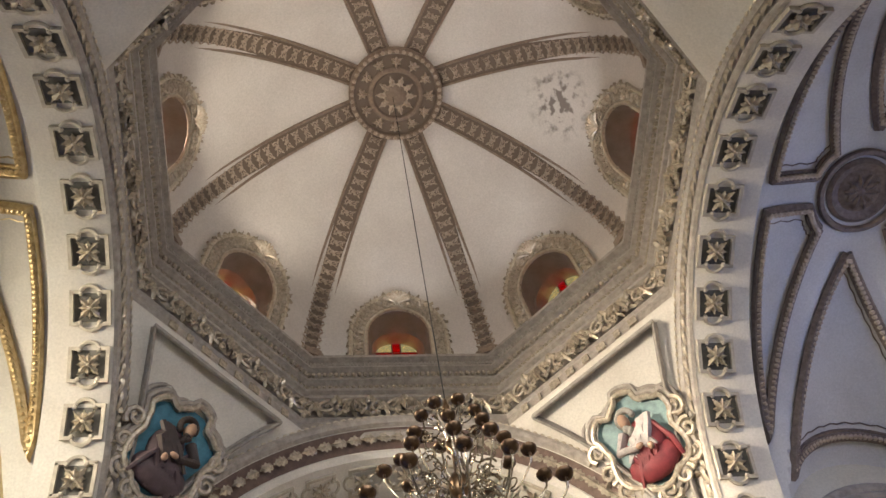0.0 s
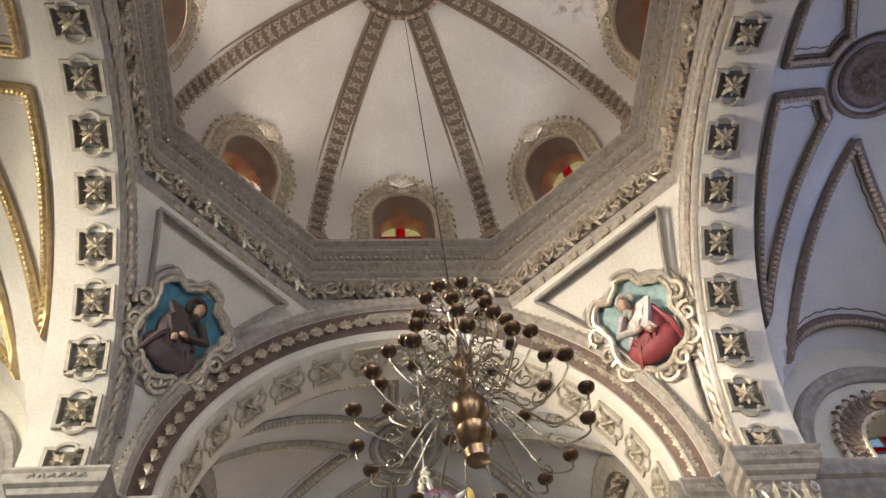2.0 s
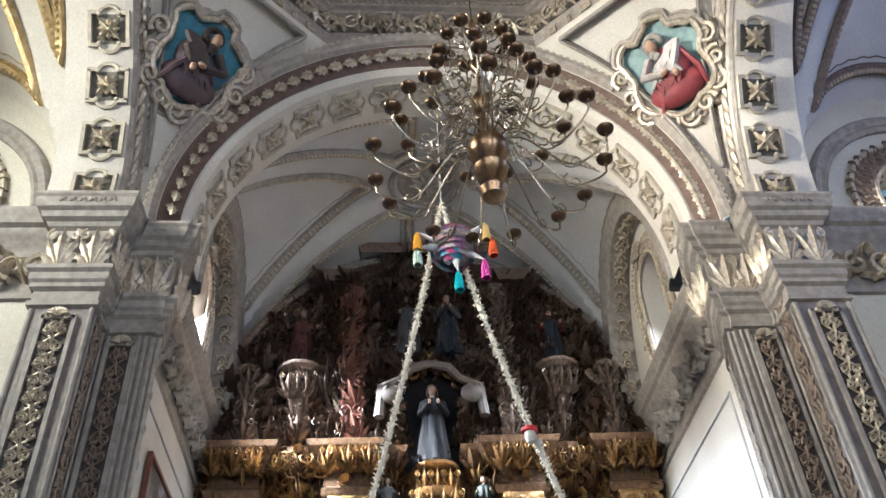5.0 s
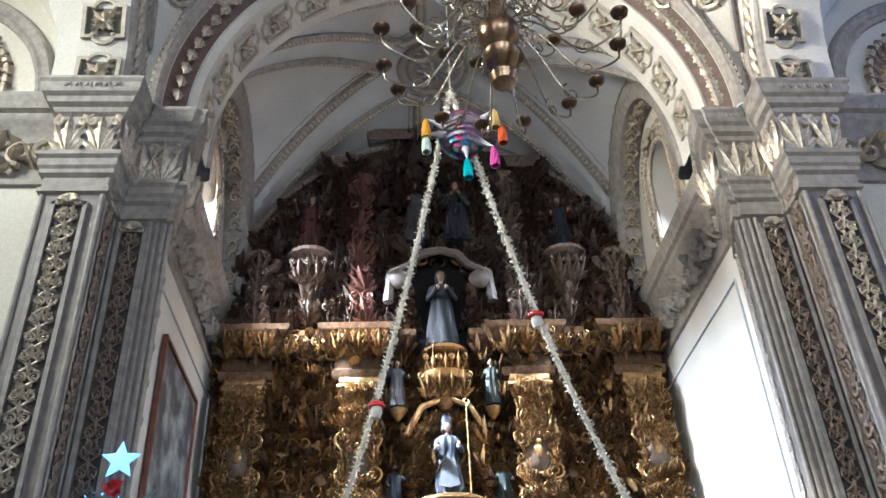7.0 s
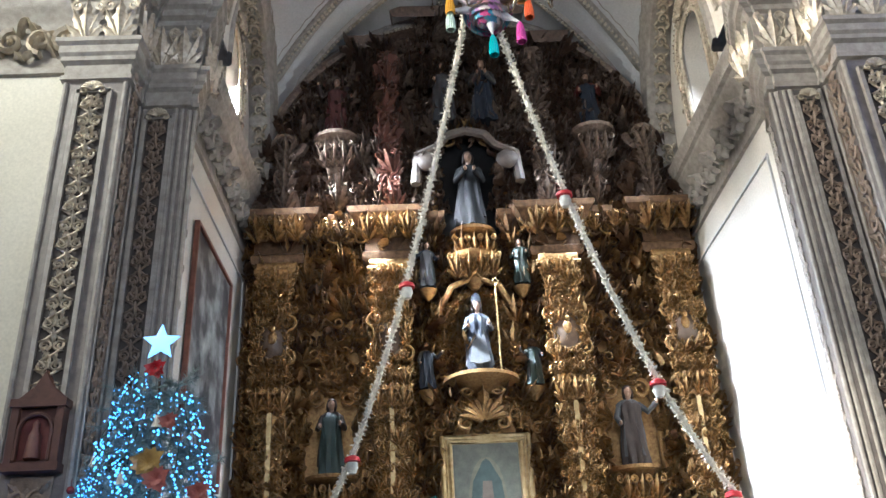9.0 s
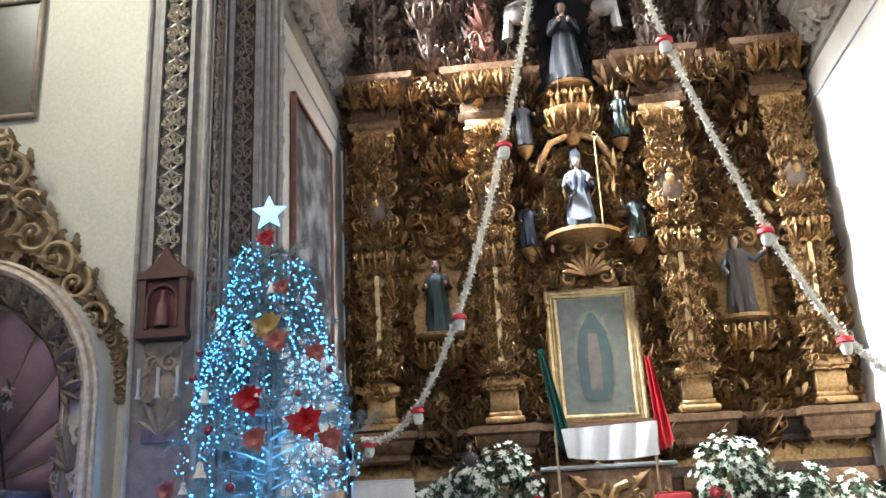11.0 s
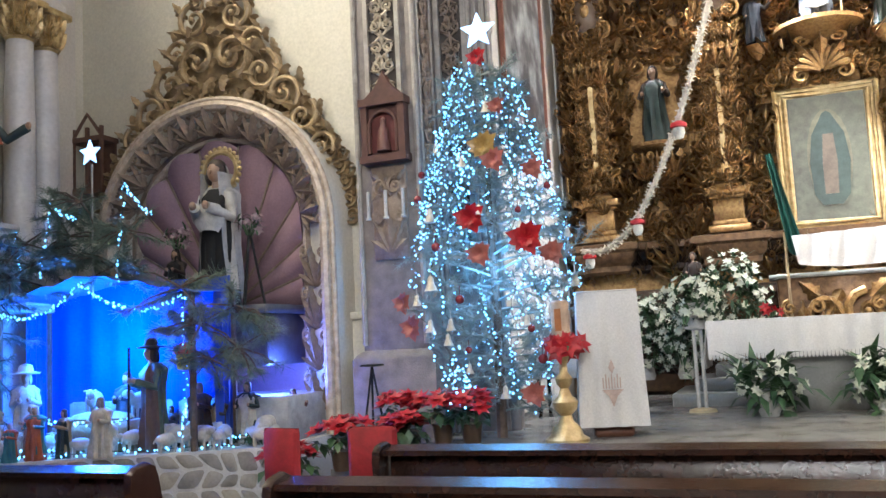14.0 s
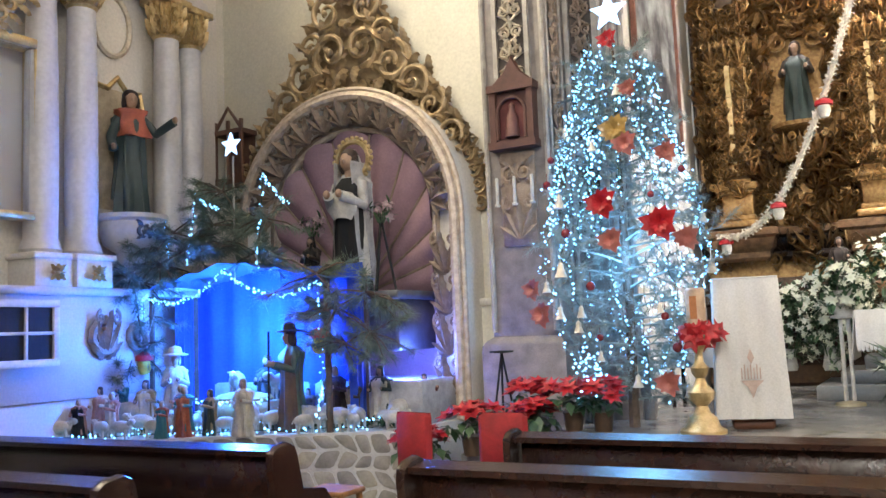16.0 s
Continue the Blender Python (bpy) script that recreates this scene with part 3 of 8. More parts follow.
for nm, axis, sgn, r, zc, prof, na in (("arch_chancel", "y", 1, 3.57, 10.08, FRONT, 15), ("arch_nave", "y", -1, 3.57, 10.08, FRONT, 15), ("arch_left", "x", -1, 3.95, 9.75, SIDE, 15), ("arch_right", "x", 1, 3.95, 9.75, SIDE, 15)):
    off = (lambda q: CY + sgn * (q - CY)) if axis == "y" else (lambda q: sgn * q)
    pr = [(d, off(q)) for d, q in prof]
    cu = 0.0 if axis == "y" else CY
    arch = structure(nm, M().arc((cu, zc), axis, r, pr, 64, stilt=zc - 9.86 if zc > 9.86 else 0.0), PLASTER, "plastered round arch with coffered rosettes on its soffit", "arch")
    if axis == "y":
        part("painted_band", M().arc((cu, zc), axis, r, [(0.10, off(9.005)), (0.345, off(8.745))], 64, stilt=0.2), REDBROWN, arch, "dark red-brown band")
    mid = off(9.5 if axis == "y" else 4.70)
    ax3 = Vector((0, 1, 0)) if axis == "y" else Vector((1, 0, 0))
    for k in range(na):
        a = math.pi * (k + 0.5) / na
        d = Vector((math.cos(a), 0, math.sin(a))) if axis == "y" else Vector((0, math.cos(a), math.sin(a)))
        c = (Vector((cu, mid, zc)) if axis == "y" else Vector((mid, cu, zc))) + d * r
        f = facing(c, ax3, ax3.cross(d))
        if f.to_3x3().col[2].dot(d) > 0:
            f = facing(c, -ax3, ax3.cross(d))
        f = f @ Matrix.Diagonal((1.05, 1.05, 1.0, 1))
        piece("coffer_ground", BACK, f, arch)
        piece("coffer_frame", FRAME, f, arch)
        piece("rosette", ROSETTE, f @ Matrix.Diagonal((1.3, 1.3, 1.2, 1)), arch)
    # leaves and beads round the face
    face, rr, cnt = (off(8.86), r + 0.22, 46) if axis == "y" else (off(4.34), r + 0.175, 60)
    for k in range(cnt):
        a = math.pi * (k + 0.5) / cnt
        d = Vector((math.cos(a), 0, math.sin(a))) if axis == "y" else Vector((0, math.cos(a), math.sin(a)))
        t = Vector((-math.sin(a), 0, math.cos(a))) if axis == "y" else Vector((0, -math.sin(a), math.cos(a)))
        c = (Vector((cu, face, zc)) if axis == "y" else Vector((face, cu, zc))) + d * rr
        out = (ax3 * (-sgn) - (d * 0.75 if axis == "y" else d * 0.0)).normalized()
        f = Matrix.Translation(c) @ Matrix((t, out.cross(t), out)).transposed().to_4x4()
        piece("archivolt_leaf", LEAFLET, f @ Matrix.Diagonal((1.0, 1.0 if axis == "y" else 0.6, 1, 1)), arch)
    trim = [(d - 0.006, q - 0.006) for d, q in (SIDE[1:] if axis == "x" else FRONT[6:])]
    part("archivolt", M().arc((cu, zc), axis, r, [(d, off(q)) for d, q in trim], 64, stilt=0.2), DRUM, arch, "grey moulded archivolt", sharp=22)
    bd = M()
    bead = M().blob((0, 0, 0), (0.03, 0.05, 0.03), 6, 4)
    for k in range(100):
        a = math.pi * (k + 0.5) / 100
        d = Vector((math.cos(a), 0, math.sin(a))) if axis == "y" else Vector((0, math.cos(a), math.sin(a)))
        t = Vector((-math.sin(a), 0, math.cos(a))) if axis == "y" else Vector((0, -math.sin(a), math.cos(a)))
        face2 = off(8.61) if axis == "y" else off(4.22)
        c = (Vector((cu, face2, zc)) if axis == "y" else Vector((face2, cu, zc))) + d * (r + (0.5 if axis == "y" else 0.33))
        bd.merge(bead, Matrix.Translation(c) @ Matrix((ax3, t, ax3.cross(t))).transposed().to_4x4())
    part("bead_moulding", bd, SILVERED, arch, kind="stuff")

# pendentives: a ruled surface between two arches, up to the drum's foot
def side_y(z):
    return max(1.76, math.sqrt(max(0.0, 4.30 ** 2 - (z - 9.75) ** 2)))


def front_x(z):
    return max(1.76, math.sqrt(max(0.0, 4.08 ** 2 - (z - 10.0) ** 2)))


ZT = 13.92
for sx in (-1, 1):
    for sy in (1, -1):
        rings = []
        for k in range(25):
            z = 9.9 + (ZT - 9.9) * k / 24
            a = Vector((sx * front_x(z), CY + sy * 4.22, z))
            b = Vector((sx * 4.26, CY + sy * side_y(z), z))
            rings.append([a.lerp(b, t / 8) for t in range(9)])
        structure("pendentive", M().loft(rings, False), PLASTER, "white plastered pendentive below the dome", "pendentive")
for sy in (1, -1):
    fill = M()
    rings = [[(x, CY + sy * 4.22, 10.0 + math.sqrt(4.08 ** 2 - x * x)), (x, CY + sy * 4.22, max(ZT, 10.05 + math.sqrt(4.08 ** 2 - x * x)))] for x in (-1.9 + 3.8 * k / 24 for k in range(25))]
    structure("wall_over_arch", fill.loft(rings, False), PLASTER, "plastered wall over the arch", "wall")
for sx in (-1, 1):
    rings = [[(sx * 4.26, CY + y, 9.75 + math.sqrt(4.3 ** 2 - y * y)), (sx * 4.26, CY + y, max(ZT, 9.78 + math.sqrt(4.3 ** 2 - y * y)))] for y in (-1.9 + 3.8 * k / 24 for k in range(25))]
    structure("wall_over_arch", M().loft(rings, False), PLASTER, "plastered wall over the arch", "wall")

# the octagonal entablature: lines through corners, running so that inside lies to the left
def octagon(ap):
    R = ap / math.cos(math.pi / 8)
    return [(R * math.cos(math.pi / 8 + math.pi / 4 * k), CY + R * math.sin(math.pi / 8 + math.pi / 4 * k)) for k in range(8)]


ENT = [(-0.05, 13.8), (0.0, 13.86), (0.03, 13.9), (0.03, 13.96), (0.0, 13.98), (0.0, 14.26), (0.03, 14.29), (0.06, 14.31), (0.0, 14.34), (-0.05, 14.38), (-0.05, 14.84), (0.07, 14.9), (0.07, 14.97), (0.03, 14.99), (0.03, 15.04), (0.10, 15.08),
       (0.10, 15.16), (0.06, 15.18), (0.06, 15.28), (0.17, 15.34), (0.17, 15.40), (0.12, 15.42), (0.14, 15.58), (0.25, 15.63), (0.25, 15.68), (0.19, 15.70), (0.21, 15.82), (0.32, 15.87), (0.32, 15.95), (-0.3, 15.97)]
drum = structure("drum_entablature", M().path(octagon(4.32), ENT, True), DRUM, "octagonal grey stucco entablature under the dome", "entablature", 22)
frieze = SCROLL.mesh("frieze_scroll", LEAF_LIGHT)
brk = ACANTHUS.mesh("frieze_bracket", LEAF_LIGHT)
dent, dent2 = M(), M()
for k in range(8):
    a, b = Vector(octagon(4.32)[k - 1]), Vector(octagon(4.32)[k])
    d = (b - a).normalized()
    nr = Vector((-d.y, d.x))
    L = (b - a).length
    for i in range(6):
        p = a + d * L * (i + 0.5) / 6 + nr * 0.02
        piece("frieze_scroll", frieze, facing((p.x, p.y, 14.61), (-d.x, -d.y, 0), Z, (1.15, 1.25, 1.3)), drum)
    for i in range(5):
        p = a + d * L * i / 4 + nr * 0.04
        if 0 < i < 4:
            piece("frieze_bracket", brk, facing((p.x, p.y, 14.58), (d.x, d.y, 0), (0, 0, -1), (0.8, 1.1, 1.0)), drum)
    for i in range(34):
        p = a + d * L * (i + 0.5) / 34 + nr * 0.17
        dent.merge(EGG, facing((p.x, p.y, 15.5), (-d.x, -d.y, 0), Z, 1.0))
        dent.merge(EGG, facing((p.x - nr.x * 0.09, p.y - nr.y * 0.09, 15.22), (-d.x, -d.y, 0), Z, 0.8))
    for i in range(52):
        p = a + d * L * (i + 0.5) / 52 + nr * 0.225
        dent2.box(-0.022, 0.022, -0.05, 0.05, -0.02, 0.03, facing((p.x, p.y, 15.74), (-d.x, -d.y, 0), Z))
part("egg_moulding", dent, LEAF_LIGHT, drum, kind="stuff")
part("dentil_row", dent2, STUCCO, drum, kind="stuff")

RISE = 4.25
# dome: eight gores, each with a window that cuts through
def dome_at(th):
    return 4.28 * math.cos(th), 15.95 + RISE * math.sin(th)


def in_window(u, z, grow=0.0):
    h = 0.66 + grow
    return abs(u) < h and z < 17.0 + (h * math.sqrt(max(0.0, 1 - (u / h) ** 2)))


gore = M()
NU, NV = 60, 56
for k in range(8):
    rot = pose(0, CY, 0, 0, 0, 45 * k)
    idx = {}
    for j in range(NV + 1):
        ap, z = dome_at(math.pi / 2 * 0.985 * j / NV)
        for i in range(NU + 1):
            u = (2 * i / NU - 1) * ap * math.tan(math.pi / 8)
            idx[i, j] = len(gore.v)
            gore.v.append(tuple(rot @ Vector((u, ap, z))))
    for j in range(NV):
        ap, z = dome_at(math.pi / 2 * 0.985 * (j + 0.5) / NV)
        for i in range(NU):
            u = (2 * (i + 0.5) / NU - 1) * ap * math.tan(math.pi / 8)
            if not in_window(u, z, 0.04):
                gore.f.append((idx[i, j], idx[i + 1, j], idx[i + 1, j + 1], idx[i, j + 1]))
dome = structure("ceiling_dome", gore, DOME, "white plastered octagonal dome with stains", "ceiling", 20)

# ribs along the eight arrises, flat bands with ornament between two rolls
for k in range(8):
    a = math.pi / 8 + math.pi / 4 * k
    e, t = Vector((math.cos(a), math.sin(a), 0)), Vector((-math.sin(a), math.cos(a), 0))
    m, orn, rings = M(), M(), []
    pts = []
    for j in range(29):
        th = math.pi / 2 * 0.895 * j / 28
        ap, z = dome_at(th)
        c = Vector((0, CY, z)) + e * ap / math.cos(math.pi / 8)
        nrm = Vector((-e.x * math.cos(th) * RISE, -e.y * math.cos(th) * RISE, -math.sin(th) * 4.28)).normalized()
        wd = 0.36 * (1 - 0.35 * j / 28)
        pts.append((c, nrm, wd))
        rings.append([c + t * wd * q + nrm * h for q, h in ((-1.0, -0.15), (-1.0, 0.05), (-0.92, 0.09), (-0.8, 0.09), (-0.72, 0.05), (0.72, 0.05), (0.8, 0.09), (0.92, 0.09), (1.0, 0.05), (1.0, -0.15))])
    m.loft(rings, False)
    rib = structure("dome_rib", m, RIB, "brown gilt rib of the dome with leaf relief", "rib")
    for j in range(26):
        q = (j + 0.5) * 28 / 26
        i = int(q)
        (c0, n0, w0), (c1, n1, w1) = pts[i], pts[min(28, i + 1)]
        c, nn = c0.lerp(c1, q - i), n0
        up = (c1 - c0).normalized()
        f = Matrix.Translation(c + nn * 0.05) @ Matrix((up.cross(nn), up, nn)).transposed().to_4x4()
        orn.merge(SCROLL, f @ Matrix.Diagonal((w0 * 2.05, 0.42, 0.5, 1)))
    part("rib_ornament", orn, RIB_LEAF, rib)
    foot = M()
    c = pts[0][0] - e * 0.25
    foot.box(-0.16, 0.16, -0.1, 0.2, 15.95 - c.z, 16.15 - c.z, Matrix.Translation(c) @ pose(0, 0, 0, 0, 0, math.degrees(a) - 90))
    for s in (-1, 1):
        p, r = spiral(s * 0.12, 0.2, 0.12, 1.3, -math.pi / 2, s, 12, 0.05, 0.035)
        foot.tube(p, r, 6, facing(c - e * 0.05, t, Z))
    part("rib_foot", foot, RIB, rib)
boss = M().lathe([(1.0, 20.28), (1.0, 19.96), (0.96, 19.88), (0.90, 19.88), (0.86, 19.97), (0.60, 19.97), (0.56, 19.92), (0.50, 19.90), (0.46, 19.96), (0.3, 19.94), (0.22, 19.84), (0.1, 19.76), (0.02, 19.71)], 48, (0, CY, 0))
boss = structure("dome_boss", boss, RIB, "round gilt boss at the dome's crown", "boss")
ob = M()
for k in range(12):
    a = 2 * math.pi * k / 12
    ob.merge(rosette_mesh(6, 0.13), facing((0.71 * math.cos(a), CY + 0.71 * math.sin(a), 19.98), (math.cos(a), math.sin(a), 0), (math.sin(a), -math.cos(a), 0)))
for k in range(40):
    a = 2 * math.pi * k / 40
    ob.blob((0.93 * math.cos(a), CY + 0.93 * math.sin(a), 19.87), 0.05, 6, 4)
for k in range(10):
    a = 2 * math.pi * k / 10
    tmp = M()
    leaf(tmp, (0.1, 0), 0, 0.34, 0.18, 0.06, 3)
    ob.merge(tmp, facing((0, CY, 19.90), (math.cos(a), math.sin(a), 0), (math.sin(a), -math.cos(a), 0)))
part("boss_leaf_relief", ob, RIB_LEAF, boss)

# windows: splayed reveal, carved frame, coloured panes
RED = stained("red_glass", (0.85, 0.02, 0.01))
YELLOW = stained("yellow_glass", (1.0, 0.55, 0.08))
ORANGE_GLASS = stained("orange_glass", (1.0, 0.22, 0.02))
CREAM_GLASS = stained("cream_glass", (1.0, 0.80, 0.42))
CLEAR = stained("pale_glass", (0.95, 0.95, 0.85))


def outline(h, sill, spring, n=16, rise=None):
    return [(-h, sill)] + [(-h * math.cos(math.pi * k / n), spring + (rise or h) * math.sin(math.pi * k / n)) for k in range(n + 1)] + [(h, sill)]


def church_window(name, m, half, sill, spring, depth, frame_w, label, reveal=True, shell=True, lean=lambda y: 0.0, glass_up=0.0, carve=LEAF_LIGHT, tones=(CLEAR, YELLOW), splits=(0.3, 0.62, 0.74)):
    """A round-headed window seen from inside; local x across, y up, z into the room from the wall's face."""
    w = thing(name, label, "window", kind="structure")
    w.matrix_world = m
    o = outline(half, sill, spring)
    i = outline(half * 0.72, sill + 0.1, spring + glass_up)
    if reveal:
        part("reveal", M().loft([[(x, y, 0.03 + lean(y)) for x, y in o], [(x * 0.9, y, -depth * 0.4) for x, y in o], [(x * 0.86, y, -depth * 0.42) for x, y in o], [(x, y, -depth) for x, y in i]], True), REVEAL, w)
    fr = M()
    for g, rr in ((0.03, 0.045), (frame_w - 0.02, 0.05)):
        fr.tube([(x, y, 0.05 + lean(y)) for x, y in outline(half + g, sill, spring)], rr, 6)
    part("window_frame", fr, SILVERED, w)
    orn, pts = M(), outline(half + frame_w * 0.5, sill + 0.12, spring, 18)
    for k in range(1, len(pts)):
        (x0, y0), (x1, y1) = pts[k - 1], pts[k]
        cnt = max(1, round(math.hypot(x1 - x0, y1 - y0) / 0.26))
        for q in range(cnt):
            t = (q + 0.5) / cnt
            orn.merge(SCROLL, pose(x0 + (x1 - x0) * t, y0 + (y1 - y0) * t, 0.02, 0, 0, math.degrees(math.atan2(y1 - y0, x1 - x0)) + random.uniform(-14, 14)) @ Matrix.Diagonal((0.8, frame_w / 0.38, 0.9, 1)))
    if shell:
        orn.merge(SHELL, pose(0, spring + half + frame_w * 0.25, 0.06) @ Matrix.Diagonal((1.0, 0.9, 1.0, 1)))
    orn.v = [(x, y, z + lean(y)) for x, y, z in orn.v]
    part("frame_carving", orn, carve, w)
    hw, z0, z1 = half * 0.72, sill + 0.1, spring + half * 0.95 + glass_up
    for x0, x1, top, low in ((-hw, -hw * 0.2, *tones), (-hw * 0.2, hw * 0.2, RED, RED), (hw * 0.2, hw, *tones)):
        zs = [z0] + [z0 + (z1 - z0) * q for q in splits] + [z1]
        for a, b, mt in zip(zs, zs[1:], (low, top, RED, top) if splits[1] < 0.69 else (top, low, RED, top)):
            pane = part("pane", M().box(x0 + 0.008, x1 - 0.008, a + 0.008, b - 0.008, -depth - 0.02, -depth - 0.012), mt, w)
            pane.visible_shadow = False
    ld = M()
    for x in (-hw, -hw * 0.2, hw * 0.2, hw):
        ld.box(x - 0.012, x + 0.012, z0, z1, -depth - 0.03, -depth)
    for q in splits:
        ld.box(-hw, hw, z0 + (z1 - z0) * q - 0.012, z0 + (z1 - z0) * q + 0.012, -depth - 0.03, -depth)
    part("glazing_bars", ld, REDBROWN, w)
    return w


for k in range(8):
    a = math.pi / 2 + math.pi / 4 * k
    e = Vector((math.cos(a), math.sin(a), 0))
    f = facing(Vector((0, CY, 0)) + e * 4.12, (math.sin(a), -math.cos(a), 0), Z)
    church_window("dome_window", f, 0.62, 15.9, 16.95, 0.75, 0.36, "round-headed dome window with carved gilt frame and red glass", lean=lambda y: 4.12 - 4.28 * math.sqrt(max(0.0, 1 - (max(0.0, y - 15.95) / RISE) ** 2)), glass_up=0.45, tones=(CREAM_GLASS, ORANGE_GLASS), splits=(0.56, 0.70, 0.75))
for s in (-1, 1):
    church_window("chancel_window", facing((s * 4.0, CH - 0.1, 0), (0, s * -1.0, 0), Z), 0.55, 10.2, 11.4, 0.4, 0.3, "narrow chancel window with carved frame and red glass", False)
    church_window("transept_window", facing((s * 7.15, FACE, 0), (1, 0, 0), Z), 0.75, 9.95, 10.25, 0.4, 0.42, "transept window with carved brown frame and red glass", False, carve=RIB)

# entablatures along the chancel and transept walls
WALLENT = [(0.0, 8.5), (0.05, 8.52), (0.05, 8.6), (0.02, 8.64), (0.02, 9.3), (0.05, 9.34), (0.07, 9.42), (0.14, 9.48), (0.16, 9.6), (0.22, 9.64), (0.24, 9.78), (0.27, 9.82), (0.27, 9.88), (0.0, 9.9)]
for s, side in ((-1, "left"), (1, "right")):
    for nm, line in (("chancel", [(s * 4.0, 10.0), (s * 4.0, 14.3)]), ("transept", [(s * 9.05, 0.3), (s * 9.05, FACE), (s * 5.0, FACE)])):
        ln = line if s > 0 else line[::-1]
        if nm == "transept":
            ln = ln[::-1] if s < 0 else ln[::-1]
            ln = line[::-1] if s < 0 else line
        ent = structure("entablature_%s_%s" % (nm, side), M().path(ln, WALLENT), STUCCO, "grey stucco entablature with acanthus frieze", "entablature")
        me = SCROLL.mesh("frieze_scroll", STUCCO if nm == "chancel" else SILVERED)
        eg = M()
        for a, b in zip(ln, ln[1:]):
            a, b = Vector(a), Vector(b)
            d = (b - a).normalized()
            nr = Vector((-d.y, d.x))
            cnt = int((b - a).length / 0.62)
            for i in range(cnt):
                p = a + d * (b - a).length * (i + 0.5) / cnt
                piece("frieze_scroll", me, facing((p.x, p.y, 8.97), (-d.x, -d.y, 0), Z, (1.25, 1.35, 2.4)), ent)
            cnt = int((b - a).length / 0.1)
            for i in range(cnt):
                p = a + d * (b - a).length * (i + 0.5) / cnt + nr * 0.2
                eg.merge(EGG, facing((p.x, p.y, 9.7), (-d.x, -d.y, 0), Z, 0.7))
        part("egg_moulding", eg, STUCCO, ent, kind="stuff")


# groin vaults over the chancel and the transepts, with moulded ribs and a boss
def groin(name, cx, cy, hx, hy, spring, rise, rx, ry, mat, label, rib_mat, bead_mat, ridge):
    def z_at(x, y, lift=0.0):
        a, b = min(1.0, abs(x - cx) / hx), min(1.0, abs(y - cy) / hy)
        return spring + max(math.sqrt(1 - a * a) * (ry + (rise - ry) * (1 - b * b)), math.sqrt(1 - b * b) * (rx + (rise - rx) * (1 - a * a))) - lift
    m, n = M(), 48
    rings = [[(cx + hx * math.sin(math.pi / 2 * (2 * i / n - 1)), cy + hy * math.sin(math.pi / 2 * (2 * j / n - 1))) for i in range(n + 1)] for j in range(n + 1)]
    m.loft([[(x, y, z_at(x, y)) for x, y in r] for r in rings], False)
    v = structure(name, m, mat, label, "ceiling", 25)
    def moulding(outline_pts):
        """A leafy moulding round one panel of the vault, with a wavy painted line inside it."""
        pts = []
        for (a0, b0), (a1, b1) in zip(outline_pts, outline_pts[1:] + outline_pts[:1]):
            cnt = max(1, round(math.hypot((a1 - a0) * hx, (b1 - b0) * hy) / 0.16))
            pts += [(a0 + (a1 - a0) * k / cnt, b0 + (b1 - b0) * k / cnt) for k in range(cnt)]
        ca, cb = sum(q[0] for q in pts) / len(pts), sum(q[1] for q in pts) / len(pts)

        def line(f, lift, wave=0.0):
            out = []
            for k, (a, b) in enumerate(pts + pts[:1]):
                g = f + wave * (1 if k % 2 else -1)
                x, y = cx + hx * (ca + (a - ca) * g), cy + hy * (cb + (b - cb) * g)
                out.append(Vector((x, y, z_at(x, y, lift))))
            return out
        part("vault_rib", M().tube(line(1.0, 0.05), 0.085, 6), rib_mat, v)
        part("vault_rib", M().tube(line(0.93, 0.03), 0.04, 5), rib_mat, v)
        bd = M()
        ring = line(0.965, 0.09)
        for p, q in zip(ring, ring[1:]):
            for t in (0.25, 0.75):
                bd.blob(p.lerp(q, t) - Vector((0, 0, 0.03)), 0.052, 5, 3)
        part("bead_row", bd, bead_mat, v, kind="stuff")
        part("painted_line", M().tube(line(0.83, 0.008, 0.012), 0.012, 4), rib_mat, v, "thin wavy painted line")

    hp, hq = (hx, hy) if ridge == "x" else (hy, hx)
    put = (lambda p, q: (p, q)) if ridge == "x" else (lambda p, q: (q, p))
    d, e, RB = 0.17, 0.26 / hq, 0.86
    t1 = next(k / 100 for k in range(157) if RB * math.sin(k / 100) / hq > RB * math.cos(k / 100) / hp - d)
    t0 = math.asin(min(0.9, e * hq / RB))
    arcs = [t1 + (t0 - t1) * k / 8 for k in range(9)]
    for sp in (-1, 1):
        for sq in (-1, 1):
            half = [(RB * math.cos(t) / hp, RB * math.sin(t) / hq) for t in arcs] + [(0.86, e), (0.88, 0.35), (0.90, 0.80)]
            half += [(half[0][0] + (0.90 - half[0][0]) * k / 4, half[0][1] + (0.80 - half[0][1]) * k / 4) for k in (3, 2, 1)]
            moulding([put(sp * p, sq * q) for p, q in half])
    for sq in (-1, 1):
        moulding([put(0.0, sq * 0.25), put(0.36, sq * 0.56), put(0.74, sq * 0.9), put(-0.74, sq * 0.9), put(-0.36, sq * 0.56)])
    part("boss_ring", M().tube([(cx + 0.66 * math.cos(a), cy + 0.66 * math.sin(a), z_at(cx + 0.66 * math.cos(a), cy + 0.66 * math.sin(a), 0.04)) for a in (2 * math.pi * k / 40 for k in range(41))], 0.06, 6), rib_mat, v)
    bs = M().lathe([(0.55, 0.05), (0.55, -0.06), (0.48, -0.1), (0.42, -0.06), (0.36, -0.05), (0.30, -0.09), (0.05, -0.12), (0.01, -0.14)], 32, (cx, cy, spring + rise))
